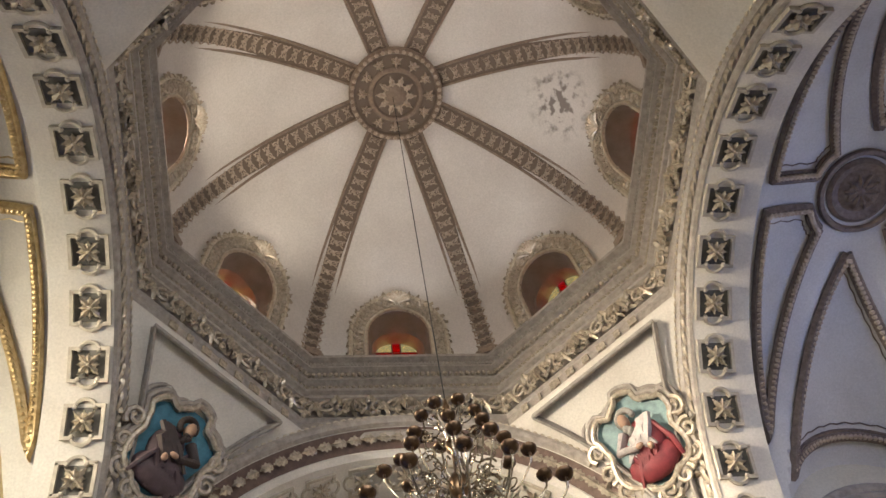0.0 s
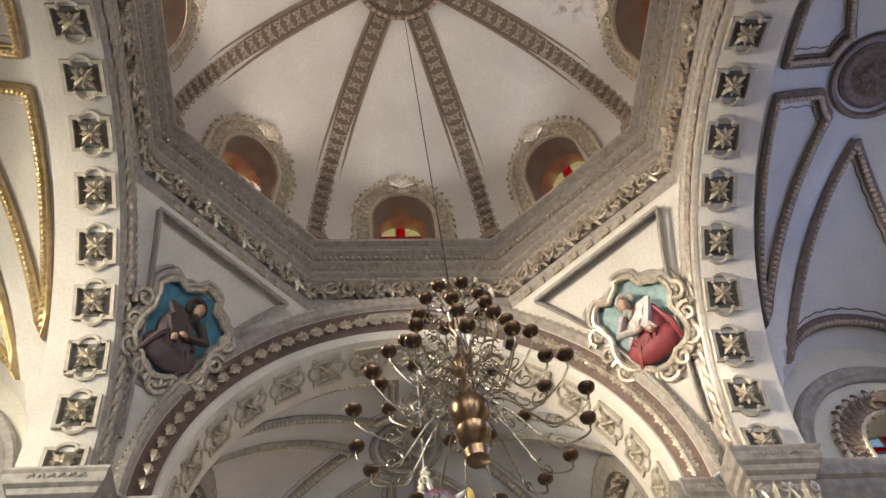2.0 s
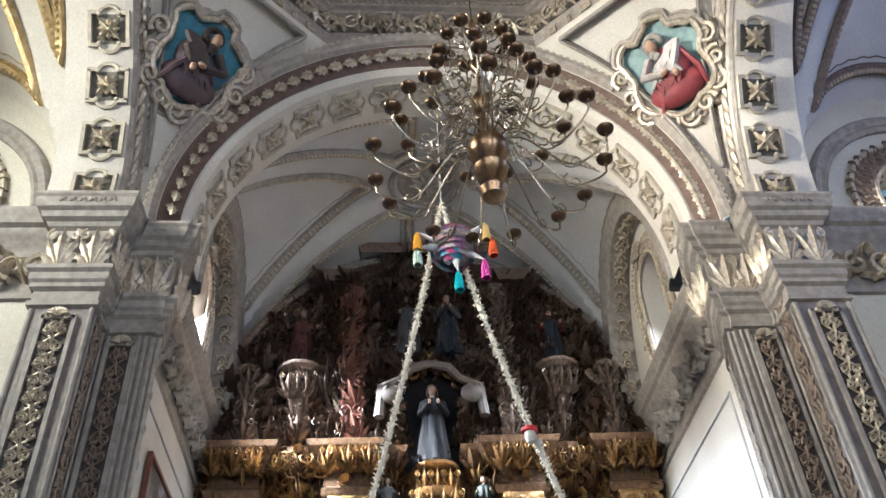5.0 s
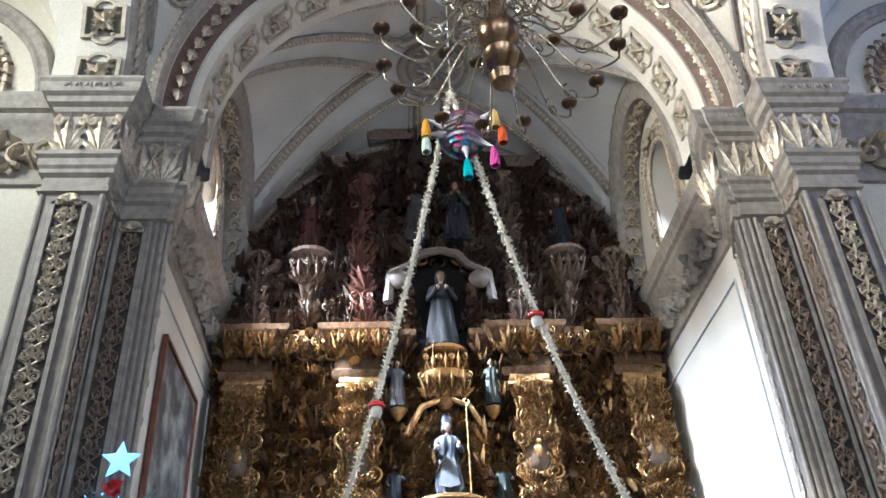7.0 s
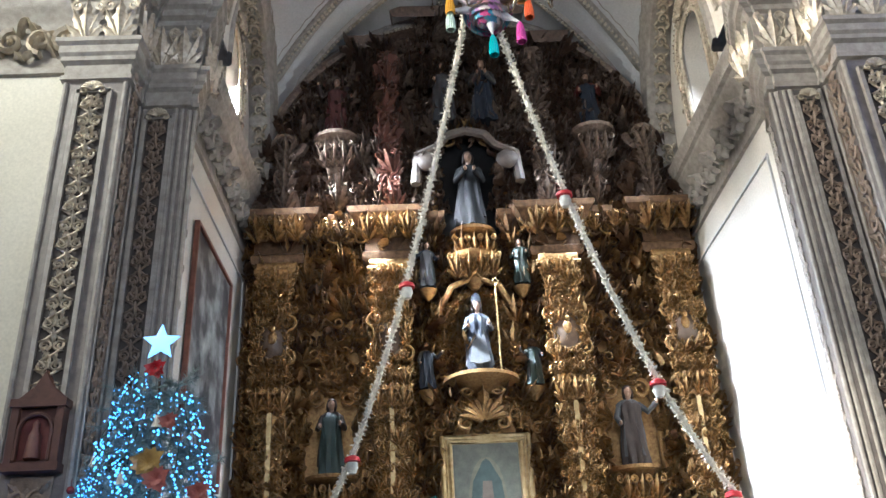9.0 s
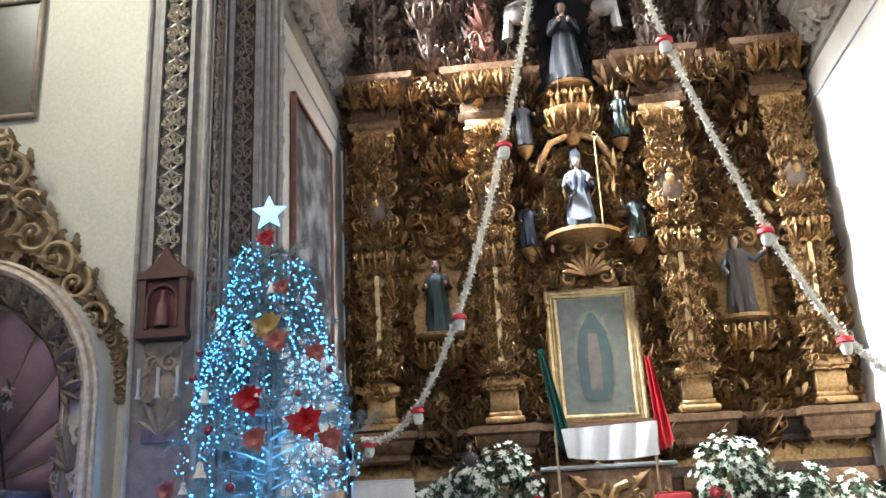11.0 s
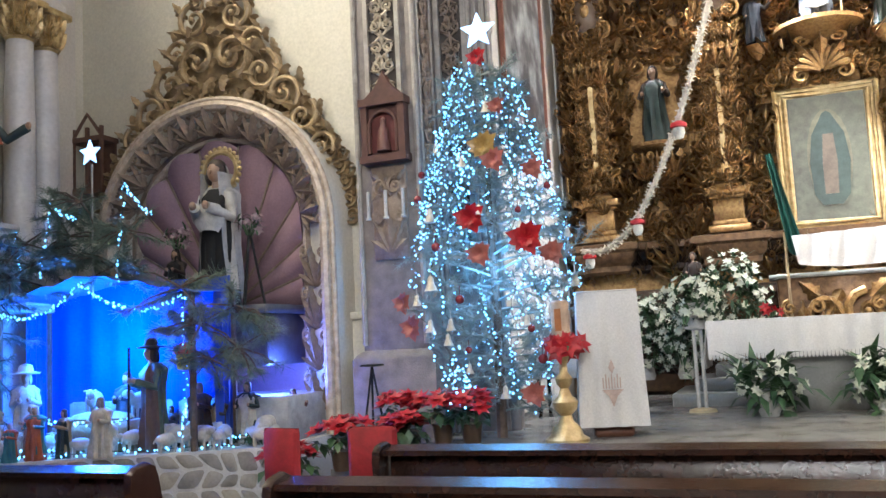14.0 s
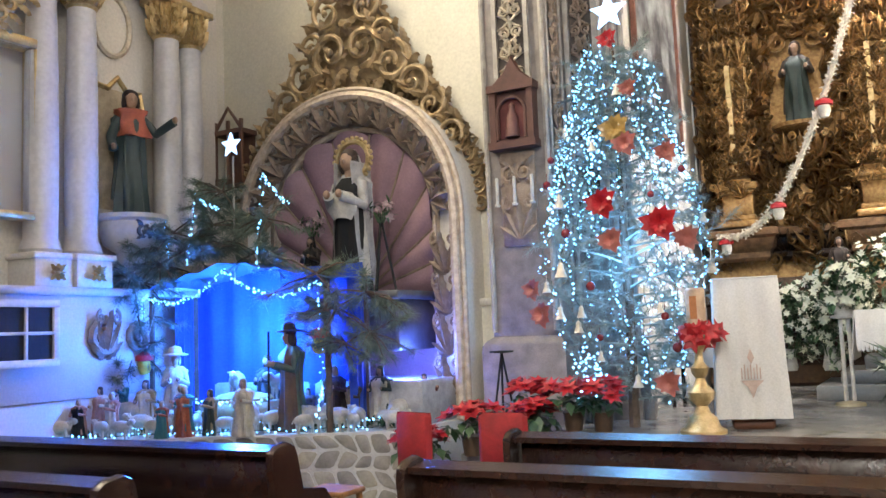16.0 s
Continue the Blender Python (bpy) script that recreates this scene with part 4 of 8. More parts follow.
    for k in range(10):
        a = 2 * math.pi * k / 10
        tmp = M()
        leaf(tmp, (0.05, 0), 0, 0.26, 0.14, 0.05, 2)
        bs.merge(tmp, facing((cx, cy, spring + rise - 0.09), (math.cos(a), math.sin(a), 0), (math.sin(a), -math.cos(a), 0)))
    part("vault_boss", bs, rib_mat, v)
    return v


VAULT_R = material("vault_plaster", (0.72, 0.72, 0.72), 0.8, 0, (0.62, 0.61, 0.60), 1.2, 0.6, 0.1, 30)
groin("ceiling_chancel", 0, CH, 4.05, 2.2, 9.8, 4.3, 3.1, 4.0, VAULT_R, "pale groin vault over the chancel with moulded ribs", STUCCO, SILVERED, "y")
groin("ceiling_transept_left", -7.18, CY, 1.9, 4.25, 9.9, 4.3, 3.9, 2.7, PLASTER, "cream groin vault over the left transept", PALE_GOLD, PALE_GOLD, "x")
groin("ceiling_transept_right", 7.18, CY, 1.9, 4.25, 9.9, 4.3, 3.9, 2.7, VAULT_R, "pale groin vault over the right transept", MOULD, RIB_LEAF, "x")

for s in (-1, 1):
    lun = M().arc((s * 7.18, 9.8), "y", 1.62, [(0.0, FACE), (0.0, FACE - 0.06), (0.05, FACE - 0.1), (0.1, FACE - 0.08), (0.14, FACE - 0.12), (0.2, FACE - 0.13), (0.24, FACE - 0.1), (0.28, FACE)], 40, sz=1.2)
    structure("lunette_moulding", lun, STUCCO, "moulded arch round the transept lunette", "moulding", 25)
    cl = M().arc((CH - 0.0, 9.9), "x", 1.7, [(0.0, s * 4.0), (0.0, s * 3.6), (0.06, s * 3.55), (0.3, s * 3.5), (0.4, s * 3.6)], 40, sz=1.72)
    band = structure("lunette_arch", cl, STUCCO, "grey stucco arch over the chancel window", "arch", 25)
    orn = SCROLL.mesh("panel_scroll", SILVERED)
    for k in range(14):
        a = math.pi * (k + 0.5) / 14
        d = Vector((0, math.cos(a) * 1.69, math.sin(a) * 1.69 * 1.72))
        tg = Vector((0, -math.sin(a), math.cos(a) * 1.72)).normalized()
        f = facing(Vector((s * 3.8, CH, 9.9)) + d, tg, (1, 0, 0))
        if f.to_3x3().col[2].dot(d) > 0:
            f = facing(Vector((s * 3.8, CH, 9.9)) + d, -tg, (1, 0, 0))
        piece("panel_scroll", orn, f @ Matrix.Diagonal((0.8, 0.7, 1, 1)), band)



# ---- statues: robed figures, each one plain mesh with painted zones
SKIN = material("painted_flesh", (0.46, 0.30, 0.20), 0.5, 0, (0.36, 0.22, 0.15), 8, 0.5, 0.05, 40)
PAINTS = {}


def paint(r, g, b, rough=0.55):
    k = (r, g, b, rough)
    if k not in PAINTS:
        PAINTS[k] = material("paint_%d" % len(PAINTS), (r, g, b), rough, 0, (r * 0.6, g * 0.6, b * 0.6), 9, 0.7, 0.15, 45)
    return PAINTS[k]


def multi(parts):
    """One mesh out of several shapes with a material each."""
    me = M()
    mats, idx = [], []
    for geo, mt in parts:
        if mt not in mats:
            mats.append(mt)
        idx += [mats.index(mt)] * len(geo.f)
        me.merge(geo)
    mesh = bpy.data.meshes.new("shape")
    mesh.from_pydata(me.v, [], me.f)
    for mt in mats:
        mesh.materials.append(mt)
    mesh.polygons.foreach_set("material_index", idx)
    mesh.polygons.foreach_set("use_smooth", [True] * len(me.f))
    mesh.set_sharp_from_angle(angle=radians(50))
    return mesh


def robe(m, h, w, folds, seed, lean=0.0, z0=0.0, z1=0.82, flare=1.0):
    rnd = random.Random(seed)
    ph = [rnd.uniform(0, 6.28) for _ in range(3)]
    rings = []
    for k in range(13):
        q = k / 12
        z = h * (z0 + (z1 - z0) * q)
        wid = w * ((0.50 * flare - 0.16 * flare * q) if q < 0.7 else 0.34 + 0.12 * math.sin((q - 0.7) / 0.3 * 2.2)) * (1 if q < 0.97 else 0.55)
        ring = []
        for j in range(34):
            a = 2 * math.pi * j / 34
            f = 1 + (0.17 * (1 - q) + 0.05) * math.sin(folds * a + ph[0] + q * 2.6) + 0.07 * math.sin((folds + 4) * a + ph[1] - q * 3.0)
            ring.append((wid * f * math.cos(a) + lean * q, 0.72 * wid * f * math.sin(a), z))
        rings.append(ring)
    return m.loft(rings, True, True)


def statue_mesh(h, under, over, hair, pose_kind=0, seed=1, halo=None, hat=None, w=None):
    """A standing robed figure that looks towards local -y."""
    w = w or h * 0.30
    a, b, s, hr = M(), M(), M(), M()
    robe(a, h, w, 7, seed, 0, 0, 0.80)
    cl = M()
    robe(cl, h, w * 1.12, 5, seed + 9, 0.0, 0.12, 0.83, 0.9)
    cl.v = [(x * 1.02, y * 0.9 + h * 0.035, z) for x, y, z in cl.v]
    b.merge(cl)
    s.blob((0, -h * 0.01, h * 0.92), (h * 0.052, h * 0.06, h * 0.075), 12, 9)
    s.tube([(0, 0, h * 0.80), (0, -h * 0.005, h * 0.88)], h * 0.03, 8)
    s.blob((0, -h * 0.066, h * 0.915), (h * 0.012, h * 0.016, h * 0.02), 6, 4)
    hr.blob((0, h * 0.01, h * 0.958), (h * 0.064, h * 0.066, h * 0.056), 12, 8)
    for q in (-1, 1):
        hr.blob((q * h * 0.05, 0, h * 0.90), (h * 0.022, h * 0.04, h * 0.065), 8, 6)
    hr.blob((0, h * 0.035, h * 0.88), (h * 0.058, h * 0.045, h * 0.085), 10, 7)
    hands_at = {0: ((-0.13, -0.16, 0.60), (0.13, -0.17, 0.63)), 1: ((-0.16, -0.12, 0.50), (0.30, -0.16, 0.74)), 2: ((-0.05, -0.18, 0.66), (0.05, -0.18, 0.66)), 3: ((-0.26, -0.12, 0.80), (0.2, -0.14, 0.6))}[pose_kind]
    for sx, (px, py, pz) in zip((-1, 1), hands_at):
        sh, el, wr = (sx * w * 0.36, 0, h * 0.765), (sx * w * 0.47 + px * h * 0.25, -h * 0.03, h * (0.60 if pz < 0.7 else 0.66)), (px * h, py * h, pz * h)
        b.tube([sh, ((sh[0] + el[0]) / 2, -h * 0.01, (sh[2] + el[2]) / 2), el, ((el[0] + wr[0]) / 2, (el[1] + wr[1]) / 2, (el[2] + wr[2]) / 2), wr], [h * 0.04, h * 0.04, h * 0.038, h * 0.034, h * 0.037], 8)
        s.blob((wr[0], wr[1] - h * 0.02, wr[2] + h * 0.01), (h * 0.022, h * 0.03, h * 0.03), 7, 5)
    out = [(a, under), (b, over), (s, SKIN), (hr, hair)]
    if halo:
        ring = M()
        ring.tube([(h * 0.13 * math.cos(t), h * 0.05, h * 0.94 + h * 0.13 * math.sin(t)) for t in (2 * math.pi * k / 24 for k in range(25))], h * 0.02, 6)
        for k in range(24):
            t = 2 * math.pi * k / 24
            ring.blob((h * 0.155 * math.cos(t), h * 0.05, h * 0.94 + h * 0.155 * math.sin(t)), h * 0.018, 5, 4)
        out.append((ring, halo))
    if hat:
        mt = M()
        mt.lathe([(h * 0.055, h * 0.955), (h * 0.07, h * 1.03), (h * 0.05, h * 1.09), (0.004, h * 1.13)], 10, sy=0.5)
        out.append((mt, hat))
    return multi(out)


def statue(at, turn, h, label, under, over, hair, kind=0, seed=1, category="statue", **kw):
    ob = new("statue", statue_mesh(h, under, over, hair, kind, seed, **kw))
    ob.matrix_world = pose(*at, 0, 0, turn)
    return tagged(ob, label, category)


BROWNP, GREENP, BLUEP, WHITEP, REDP, BLACKP, GOLDP, GREYP = (paint(*c) for c in ((0.055, 0.034, 0.025), (0.024, 0.045, 0.037), (0.024, 0.034, 0.055), (0.62, 0.60, 0.56), (0.20, 0.04, 0.03), (0.014, 0.014, 0.015, 0.85), (0.5, 0.33, 0.12), (0.10, 0.10, 0.105)))

# ---- the gilded altarpiece
RY = 13.95        # its main plane; columns stand out towards the nave
retablo = thing("altarpiece", "tall carved and gilded baroque altarpiece with niches and columns", "altarpiece", (0.03, RY, 0.7))


def wall_frame(x, z, y=0.0, sx=1.0, sy=1.0, sz=1.0, turn=0):
    """Local ornament pose on the altarpiece's face."""
    return facing((x, -y, z - 0.7), (1, 0, 0), Z) @ pose(0, 0, 0, 0, 0, turn) @ Matrix.Diagonal((sx, sy, sz, 1))


# backing board with an arched head
R0, ZC = 4.02, 9.75
top = [(-3.98, 0.7), (3.98, 0.7)] + [(R0 * math.cos(a), ZC + R0 * math.sin(a)) for a in (math.pi * k / 40 for k in range(1, 15))]
top += [(1.75, 13.4), (1.65, 13.75), (1.05, 13.85), (1.0, 14.7), (-1.0, 14.7), (-1.05, 13.85), (-1.65, 13.75), (-1.75, 13.4)]
top += [(R0 * math.cos(a), ZC + R0 * math.sin(a)) for a in (math.pi * k / 40 for k in range(26, 40))]
back = M()
back.add([(x, 0.0, z - 0.7) for x, z in top] + [(x, 0.2, z - 0.7) for x, z in top], [tuple(range(len(top)))] + [(i, (i + 1) % len(top), len(top) + (i + 1) % len(top), len(top) + i) for i in range(len(top))])
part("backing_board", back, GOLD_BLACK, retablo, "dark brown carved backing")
low = M().box(-3.93, 3.93, -0.02, 0.0, 1.6, 7.6)
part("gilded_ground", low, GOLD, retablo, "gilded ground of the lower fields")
for r, w in ((3.92, 0.09), (3.72, 0.06)):
    for q in (-1, 1):
        part("arched_rim", M().tube([(q * r * math.cos(a), -0.08, ZC - 0.7 + r * math.sin(a)) for a in (math.pi * k / 60 for k in range(2, 20))], w, 7), UPPER_GILT, retablo)
attic = M().path([(-1.3, -0.05), (-1.3, -0.35), (1.3, -0.35), (1.3, -0.05)][::-1], [(0, 12.9), (0.02, 12.95), (0.06, 13.02), (0.08, 13.1), (0.0, 13.15)])
attic.path([(-1.0, -0.05), (-1.0, -0.3), (1.0, -0.3), (1.0, -0.05)][::-1], [(0, 13.72), (0.05, 13.78), (0.12, 13.86), (0.15, 13.97), (-0.1, 14.0)])
for s in (-1, 1):
    attic.path([(s * 1.5, -0.1), (s * 1.5, -0.3), (s * 2.1, -0.3), (s * 2.1, -0.1)] if s < 0 else [(2.1, -0.1), (2.1, -0.3), (1.5, -0.3), (1.5, -0.1)], [(0, 12.2), (0.05, 12.3), (0.1, 12.42), (0.0, 12.46)])
part("attic_cornice", attic, GOLD_BLACK, retablo)

# horizontal members, breaking forward at the columns
COLS = (-3.36, -1.45, 1.45, 3.4)


def broken(prof, y0, y1, half, gap=None):
    """A moulding across the altarpiece that steps out over each column."""
    line = [(-3.97, -y0)]
    for c in COLS:
        if gap and c > 0 and line[-1][0] < 0:
            line += [(-gap, -y0), (-gap, 0.0)]
            m.path(line[::-1], prof)
            line = [(gap, 0.0), (gap, -y0)]
        line += [(c - half, -y0), (c - half, -y1), (c + half, -y1), (c + half, -y0)]
    line += [(3.97, -y0)]
    m.path(line[::-1], prof)


m = M()
broken([(0, 0.0), (0.05, 0.05), (0.05, 0.3), (0.0, 0.35), (0.0, 1.2), (0.05, 1.25), (0.05, 1.4), (0.02, 1.45)], 0.25, 0.5, 0.33)
part("predella", m, GOLD_DARK, retablo)
m = M()
broken([(0.0, 1.85), (0.05, 1.9), (0.05, 1.98), (0.12, 2.05), (0.14, 2.18), (0.2, 2.22), (0.2, 2.32), (0.0, 2.36), (-0.3, 2.36)], 0.18, 0.42, 0.36)
part("ledge", m, GOLD_DARK, retablo)
m = M()
broken([(0.0, 7.45), (0.04, 7.5), (0.04, 7.62), (0.0, 7.66), (0.0, 7.9), (0.06, 7.95), (0.1, 8.05), (0.16, 8.1), (0.2, 8.22), (0.26, 8.28), (0.28, 8.4), (0.0, 8.43), (-0.3, 8.43)], 0.14, 0.42, 0.42, 0.75)
part("main_cornice", m, GOLD_DARK, retablo)
for c in COLS:
    for k in range(5):
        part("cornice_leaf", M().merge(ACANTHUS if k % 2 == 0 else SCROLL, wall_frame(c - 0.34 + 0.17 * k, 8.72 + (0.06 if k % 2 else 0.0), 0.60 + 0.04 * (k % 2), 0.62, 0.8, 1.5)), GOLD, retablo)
        if abs(c) > 2:
            part("cornice_leaf", M().merge(SCROLL, wall_frame(c + (1 if c < 0 else -1) * (0.55 + 0.22 * k), 8.7, 0.34, 0.7, 0.9, 1.6, 20 * k)), GOLD_DARK if k % 2 else GOLD, retablo)
m = M()
broken([(0.19, 8.29), (0.27, 8.29), (0.295, 8.4), (0.0, 8.435)], 0.14, 0.42, 0.425, 0.75)
part("cornice_lip", m, GOLD_DARK, retablo, "worn gilt cornice edge")


def column(x, parent):
    """A baroque support: pedestal, tapering shaft, block, oval cartouche and leafy capital."""
    y = -0.32
    z = 2.36
    ped = M()
    for w, a, b in ((0.30, 0, 0.1), (0.25, 0.1, 0.18), (0.22, 0.18, 0.5), (0.27, 0.5, 0.56), (0.31, 0.56, 0.66)):
        ped.bevel_box(x - w, x + w, y - w * 0.8, y + 0.3, z + a, z + b, 0.015)
    col = part("column", ped, GOLD, parent)
    sh = M()
    prof = [(0.20, 3.02), (0.22, 3.08), (0.13, 3.14), (0.14, 3.3), (0.22, 4.85), (0.24, 5.0)]
    sh.loft([[(x - w, y - w * 0.7, q), (x - w * 0.4, y - w * 0.95, q), (x + w * 0.4, y - w * 0.95, q), (x + w, y - w * 0.7, q), (x + w, y + 0.3, q), (x - w, y + 0.3, q)] for w, q in prof], True, True)
    part("shaft", sh, GOLD, col)
    scroll_me, leaf_me = SCROLL.mesh("shaft_scroll", GOLD), ACANTHUS.mesh("shaft_leaf", GOLD)
    fil = M()
    fil.loft([[(x - 0.035, y - w * 0.95 - 0.03, q), (x + 0.035, y - w * 0.95 - 0.03, q), (x + 0.035, y - w * 0.9, q), (x - 0.035, y - w * 0.9, q)] for w, q in ((0.16, 3.2), (0.27, 4.9))], True, True)
    part("fillet", fil, PALE_GOLD, col, "pale gilt fillet")
    for k in range(5):
        q = k / 4
        for s in (-1, 1):
            piece("shaft_scroll", scroll_me, facing((x + s * (0.13 + 0.06 * q), y - 0.15 - 0.1 * q, 3.35 + 1.45 * q), (1, 0, 0), Z) @ pose(0, 0, 0, 0, 0, 90) @ Matrix.Diagonal((0.65, 0.45, 0.9, 1)), col)
    for k in range(3):
        piece("shaft_leaf", leaf_me, facing((x + (k - 1) * 0.2, y - 0.3, 5.0), (1, 0, 0), Z, (0.6, 0.7, 0.8)), col)
    bl = M()
    for w, a, b in ((0.33, 5.12, 5.2), (0.28, 5.2, 5.28), (0.2, 5.28, 5.42), (0.16, 5.42, 5.55)):
        bl.bevel_box(x - w, x + w, y - w * 0.8, y + 0.3, a, b, 0.012)
    for k in range(4):
        bl.merge(SCROLL, facing((x - 0.24 + 0.16 * k, y - 0.3, 5.34 + 0.05 * (k % 2)), (1, 0, 0), Z, (0.5, 0.5, 1.2)))
    part("block", bl, GOLD, col)
    ov = M()
    ov.lathe([(0.30, 0.0), (0.31, 0.05), (0.27, 0.09), (0.24, 0.06), (0.15, 0.1), (0.02, 0.12)], 24, m=facing((x, y - 0.16, 6.0), (1, 0, 0), Z, (0.85, 1.15, 1.2)))
    part("cartouche", ov, paint(0.22, 0.15, 0.10, 0.4), col, "pale oval cartouche")
    oc = M()
    for s in (-1, 1):
        for dz, hh in ((0.32, 1), (-0.3, -1)):
            p, r = spiral(s * 0.24, dz, 0.15, 1.5, -hh * math.pi / 2, s * hh, 20, 0.06, 0.028)
            oc.tube(p, r, 6, facing((x, y - 0.2, 6.0), (1, 0, 0), Z))
    oc.merge(SHELL, facing((x, y - 0.2, 6.32), (1, 0, 0), Z, 0.55))
    oc.blob((x, y - 0.28, 6.05), (0.08, 0.06, 0.12)).blob((x, y - 0.3, 6.2), 0.055)
    oc.merge(ACANTHUS, facing((x, y - 0.22, 5.62), (1, 0, 0), (0, 0, -1), (0.7, 0.5, 0.7)))
    part("cartouche_carving", oc, GOLD, col)
    cp = M()
    for w, a, b in ((0.17, 6.5, 6.62), (0.24, 6.62, 6.7)):
        cp.bevel_box(x - w, x + w, y - w * 0.8, y + 0.3, a, b, 0.012)
    cp.lathe([(0.16, 6.7), (0.2, 6.9), (0.26, 7.1), (0.36, 7.25)], 12, (x, y, 0))
    for k in range(5):
        a = math.pi * (k - 2) / 5
        for zz, sc in ((6.88, 0.62), (7.12, 0.8)):
            cp.merge(ACANTHUS, facing((x + 0.2 * sc * 1.2 * math.sin(a), y - 0.2 * sc * 1.2 * math.cos(a), zz), (math.cos(a), math.sin(a), 0), Z, sc))
    for w, a, b in ((0.38, 7.24, 7.32), (0.34, 7.32, 7.45)):
        cp.bevel_box(x - w, x + w, y - w * 0.6, y + 0.3, a, b, 0.012)
    part("capital", cp, GOLD, col)
    return col


for c in COLS:
    column(c, retablo)

# upper tier: short supports, volute consoles, shell brackets, in a darker grey-brown gilding
UPPER_LEAF, LOWER_LEAF = ACANTHUS.mesh("leaf", UPPER_GILT), ACANTHUS.mesh("leaf", GOLD)
for s in (-1, 1):
    m = M()
    x = s * 1.42
    m.loft([[(x - w, -0.3, q), (x + w, -0.3, q), (x + w, 0, q), (x - w, 0, q)] for w, q in ((0.26, 8.43), (0.26, 8.6), (0.15, 8.66), (0.22, 10.1), (0.3, 10.2), (0.3, 10.35), (0.2, 10.4), (0.16, 11.2), (0.28, 11.5), (0.3, 11.75), (0.12, 12.1))], True, True)
    for k in range(9):
        m.merge(SCROLL if k % 2 else ACANTHUS, wall_frame(x + random.uniform(-0.05, 0.05), 9.5 + 0.34 * k, 0.31, 0.9, 0.9, 1.2, 0 if k % 2 else random.uniform(-20, 20)))
    part("upper_support", m, UPPER_GILT if s > 0 else paint(0.26, 0.115, 0.08, 0.35), retablo)
    m = M()
    x = s * 3.3
    m.loft([[(x - w, -0.3, q), (x + w, -0.3, q), (x + w, 0, q), (x - w, 0, q)] for w, q in ((0.3, 8.43), (0.26, 8.7), (0.2, 9.0), (0.24, 9.3), (0.15, 9.7))], True, True)
    p, r = spiral(0.02 * s, 10.0, 0.33, 1.35, math.pi / 2 + s * 1.6, s, 18, 0.0, 0.09)
    m.tube([(x + q[0], -0.22 - q[2], q[1]) for q in p], r, 7)
    console = part("volute_console", m, UPPER_GILT, retablo)
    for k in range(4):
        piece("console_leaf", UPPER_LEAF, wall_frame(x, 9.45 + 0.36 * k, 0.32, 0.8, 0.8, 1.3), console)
    m = M()
    x = s * 2.4
    m.lathe([(0.08, 8.9), (0.1, 9.2), (0.2, 9.5), (0.14, 9.7), (0.3, 9.95), (0.42, 10.02), (0.44, 10.08), (0.1, 10.1)], 14, (x, -0.2, 0))
    bracket = part("shell_bracket", m, UPPER_GILT, retablo)
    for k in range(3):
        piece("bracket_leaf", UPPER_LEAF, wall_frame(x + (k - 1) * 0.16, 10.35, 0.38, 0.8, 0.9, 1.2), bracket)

# niches with round heads, and the central niche
for x, z0, w, hh, deep in ((-2.42, 4.55, 0.44, 0.95, 0.0), (2.35, 4.5, 0.44, 0.95, 0.0), (0.03, 8.75, 0.6, 1.5, 0.0)):
    m = M()
    o = outline(w, z0, z0 + hh)
    m.add([(q, -0.03, z - 0.7) for q, z in o], [tuple(range(len(o)))])
    part("niche_ground", m, PALE_GOLD if x > 1 else (GOLD if x < -1 else BLACKP), retablo)
    m = M()
    m.tube([(q, -0.1, z - 0.7) for q, z in outline(w + 0.05, z0, z0 + hh)], 0.06, 7)
    m.tube([(q, -0.07, z - 0.7) for q, z in outline(w + 0.17, z0, z0 + hh)], 0.045, 7)
    for s in (-1, 1):
        p, r = spiral(x + s * w * 0.55, z0 + hh + w * 0.75, 0.16, 1.3, math.pi / 2, -s, 14, 0.1, 0.04)
        m.tube([(a - x, -0.1 - c, b - 0.7) for a, b, c in p], r, 6)
        for k in range(5):
            m.merge(SCROLL, wall_frame(s * (w + 0.2), z0 + 0.1 + k * hh / 4, 0.05, 0.55, 0.5, 1.2, 90))
    m.merge(SHELL, wall_frame(0, z0 + hh + w + 0.1, 0.1, 0.8, 0.8, 1.2))
    m.v = [(q + x, y, z) for q, y, z in m.v]
    part("niche_frame", m, GOLD, retablo)
    m = M().lathe([(0.05, z0 - 1.15), (0.16, z0 - 1.0), (0.14, z0 - 0.92), (0.34, z0 - 0.78), (0.40, z0 - 0.75), (0.42, z0 - 0.70), (0.05, z0 - 0.69)], 16, (x, -0.15, 0))
    bracket = part("niche_bracket", m, GOLD, retablo)
    for k in range(3):
        piece("bracket_leaf", LOWER_LEAF, wall_frame(x + (k - 1) * 0.22, z0 - 0.35, 0.34, 0.75, 0.8, 1.0), bracket)

# frame of the central picture, its crest and the bowl above
m = M()
for a in (0.56, 0.62, 0.68):
    w = {0.56: 0.05, 0.62: 0.035, 0.68: 0.05}[a]
    z0, z1 = 3.1 - (a - 0.56) - 0.7, 4.98 + (a - 0.56) - 0.7
    m.tube([(-a, -0.3, z0), (-a, -0.3, z1), (a, -0.3, z1), (a, -0.3, z0), (-a, -0.3, z0)], w, 8)
m.box(-0.72, 0.72, -0.3, 0.0, 2.3, 4.4)
part("picture_frame", m, PALE_GOLD, retablo, "pale gilded picture frame")
m = M()
m.box(-0.5, 0.5, -0.2, -0.1, 4.4, 4.75)
m.merge(SHELL, wall_frame(0, 5.3, 0.3, 1.3, 1.2, 1.6)).merge(ACANTHUS, wall_frame(0, 5.6, 0.35, 1.6, 0.9, 1.4))
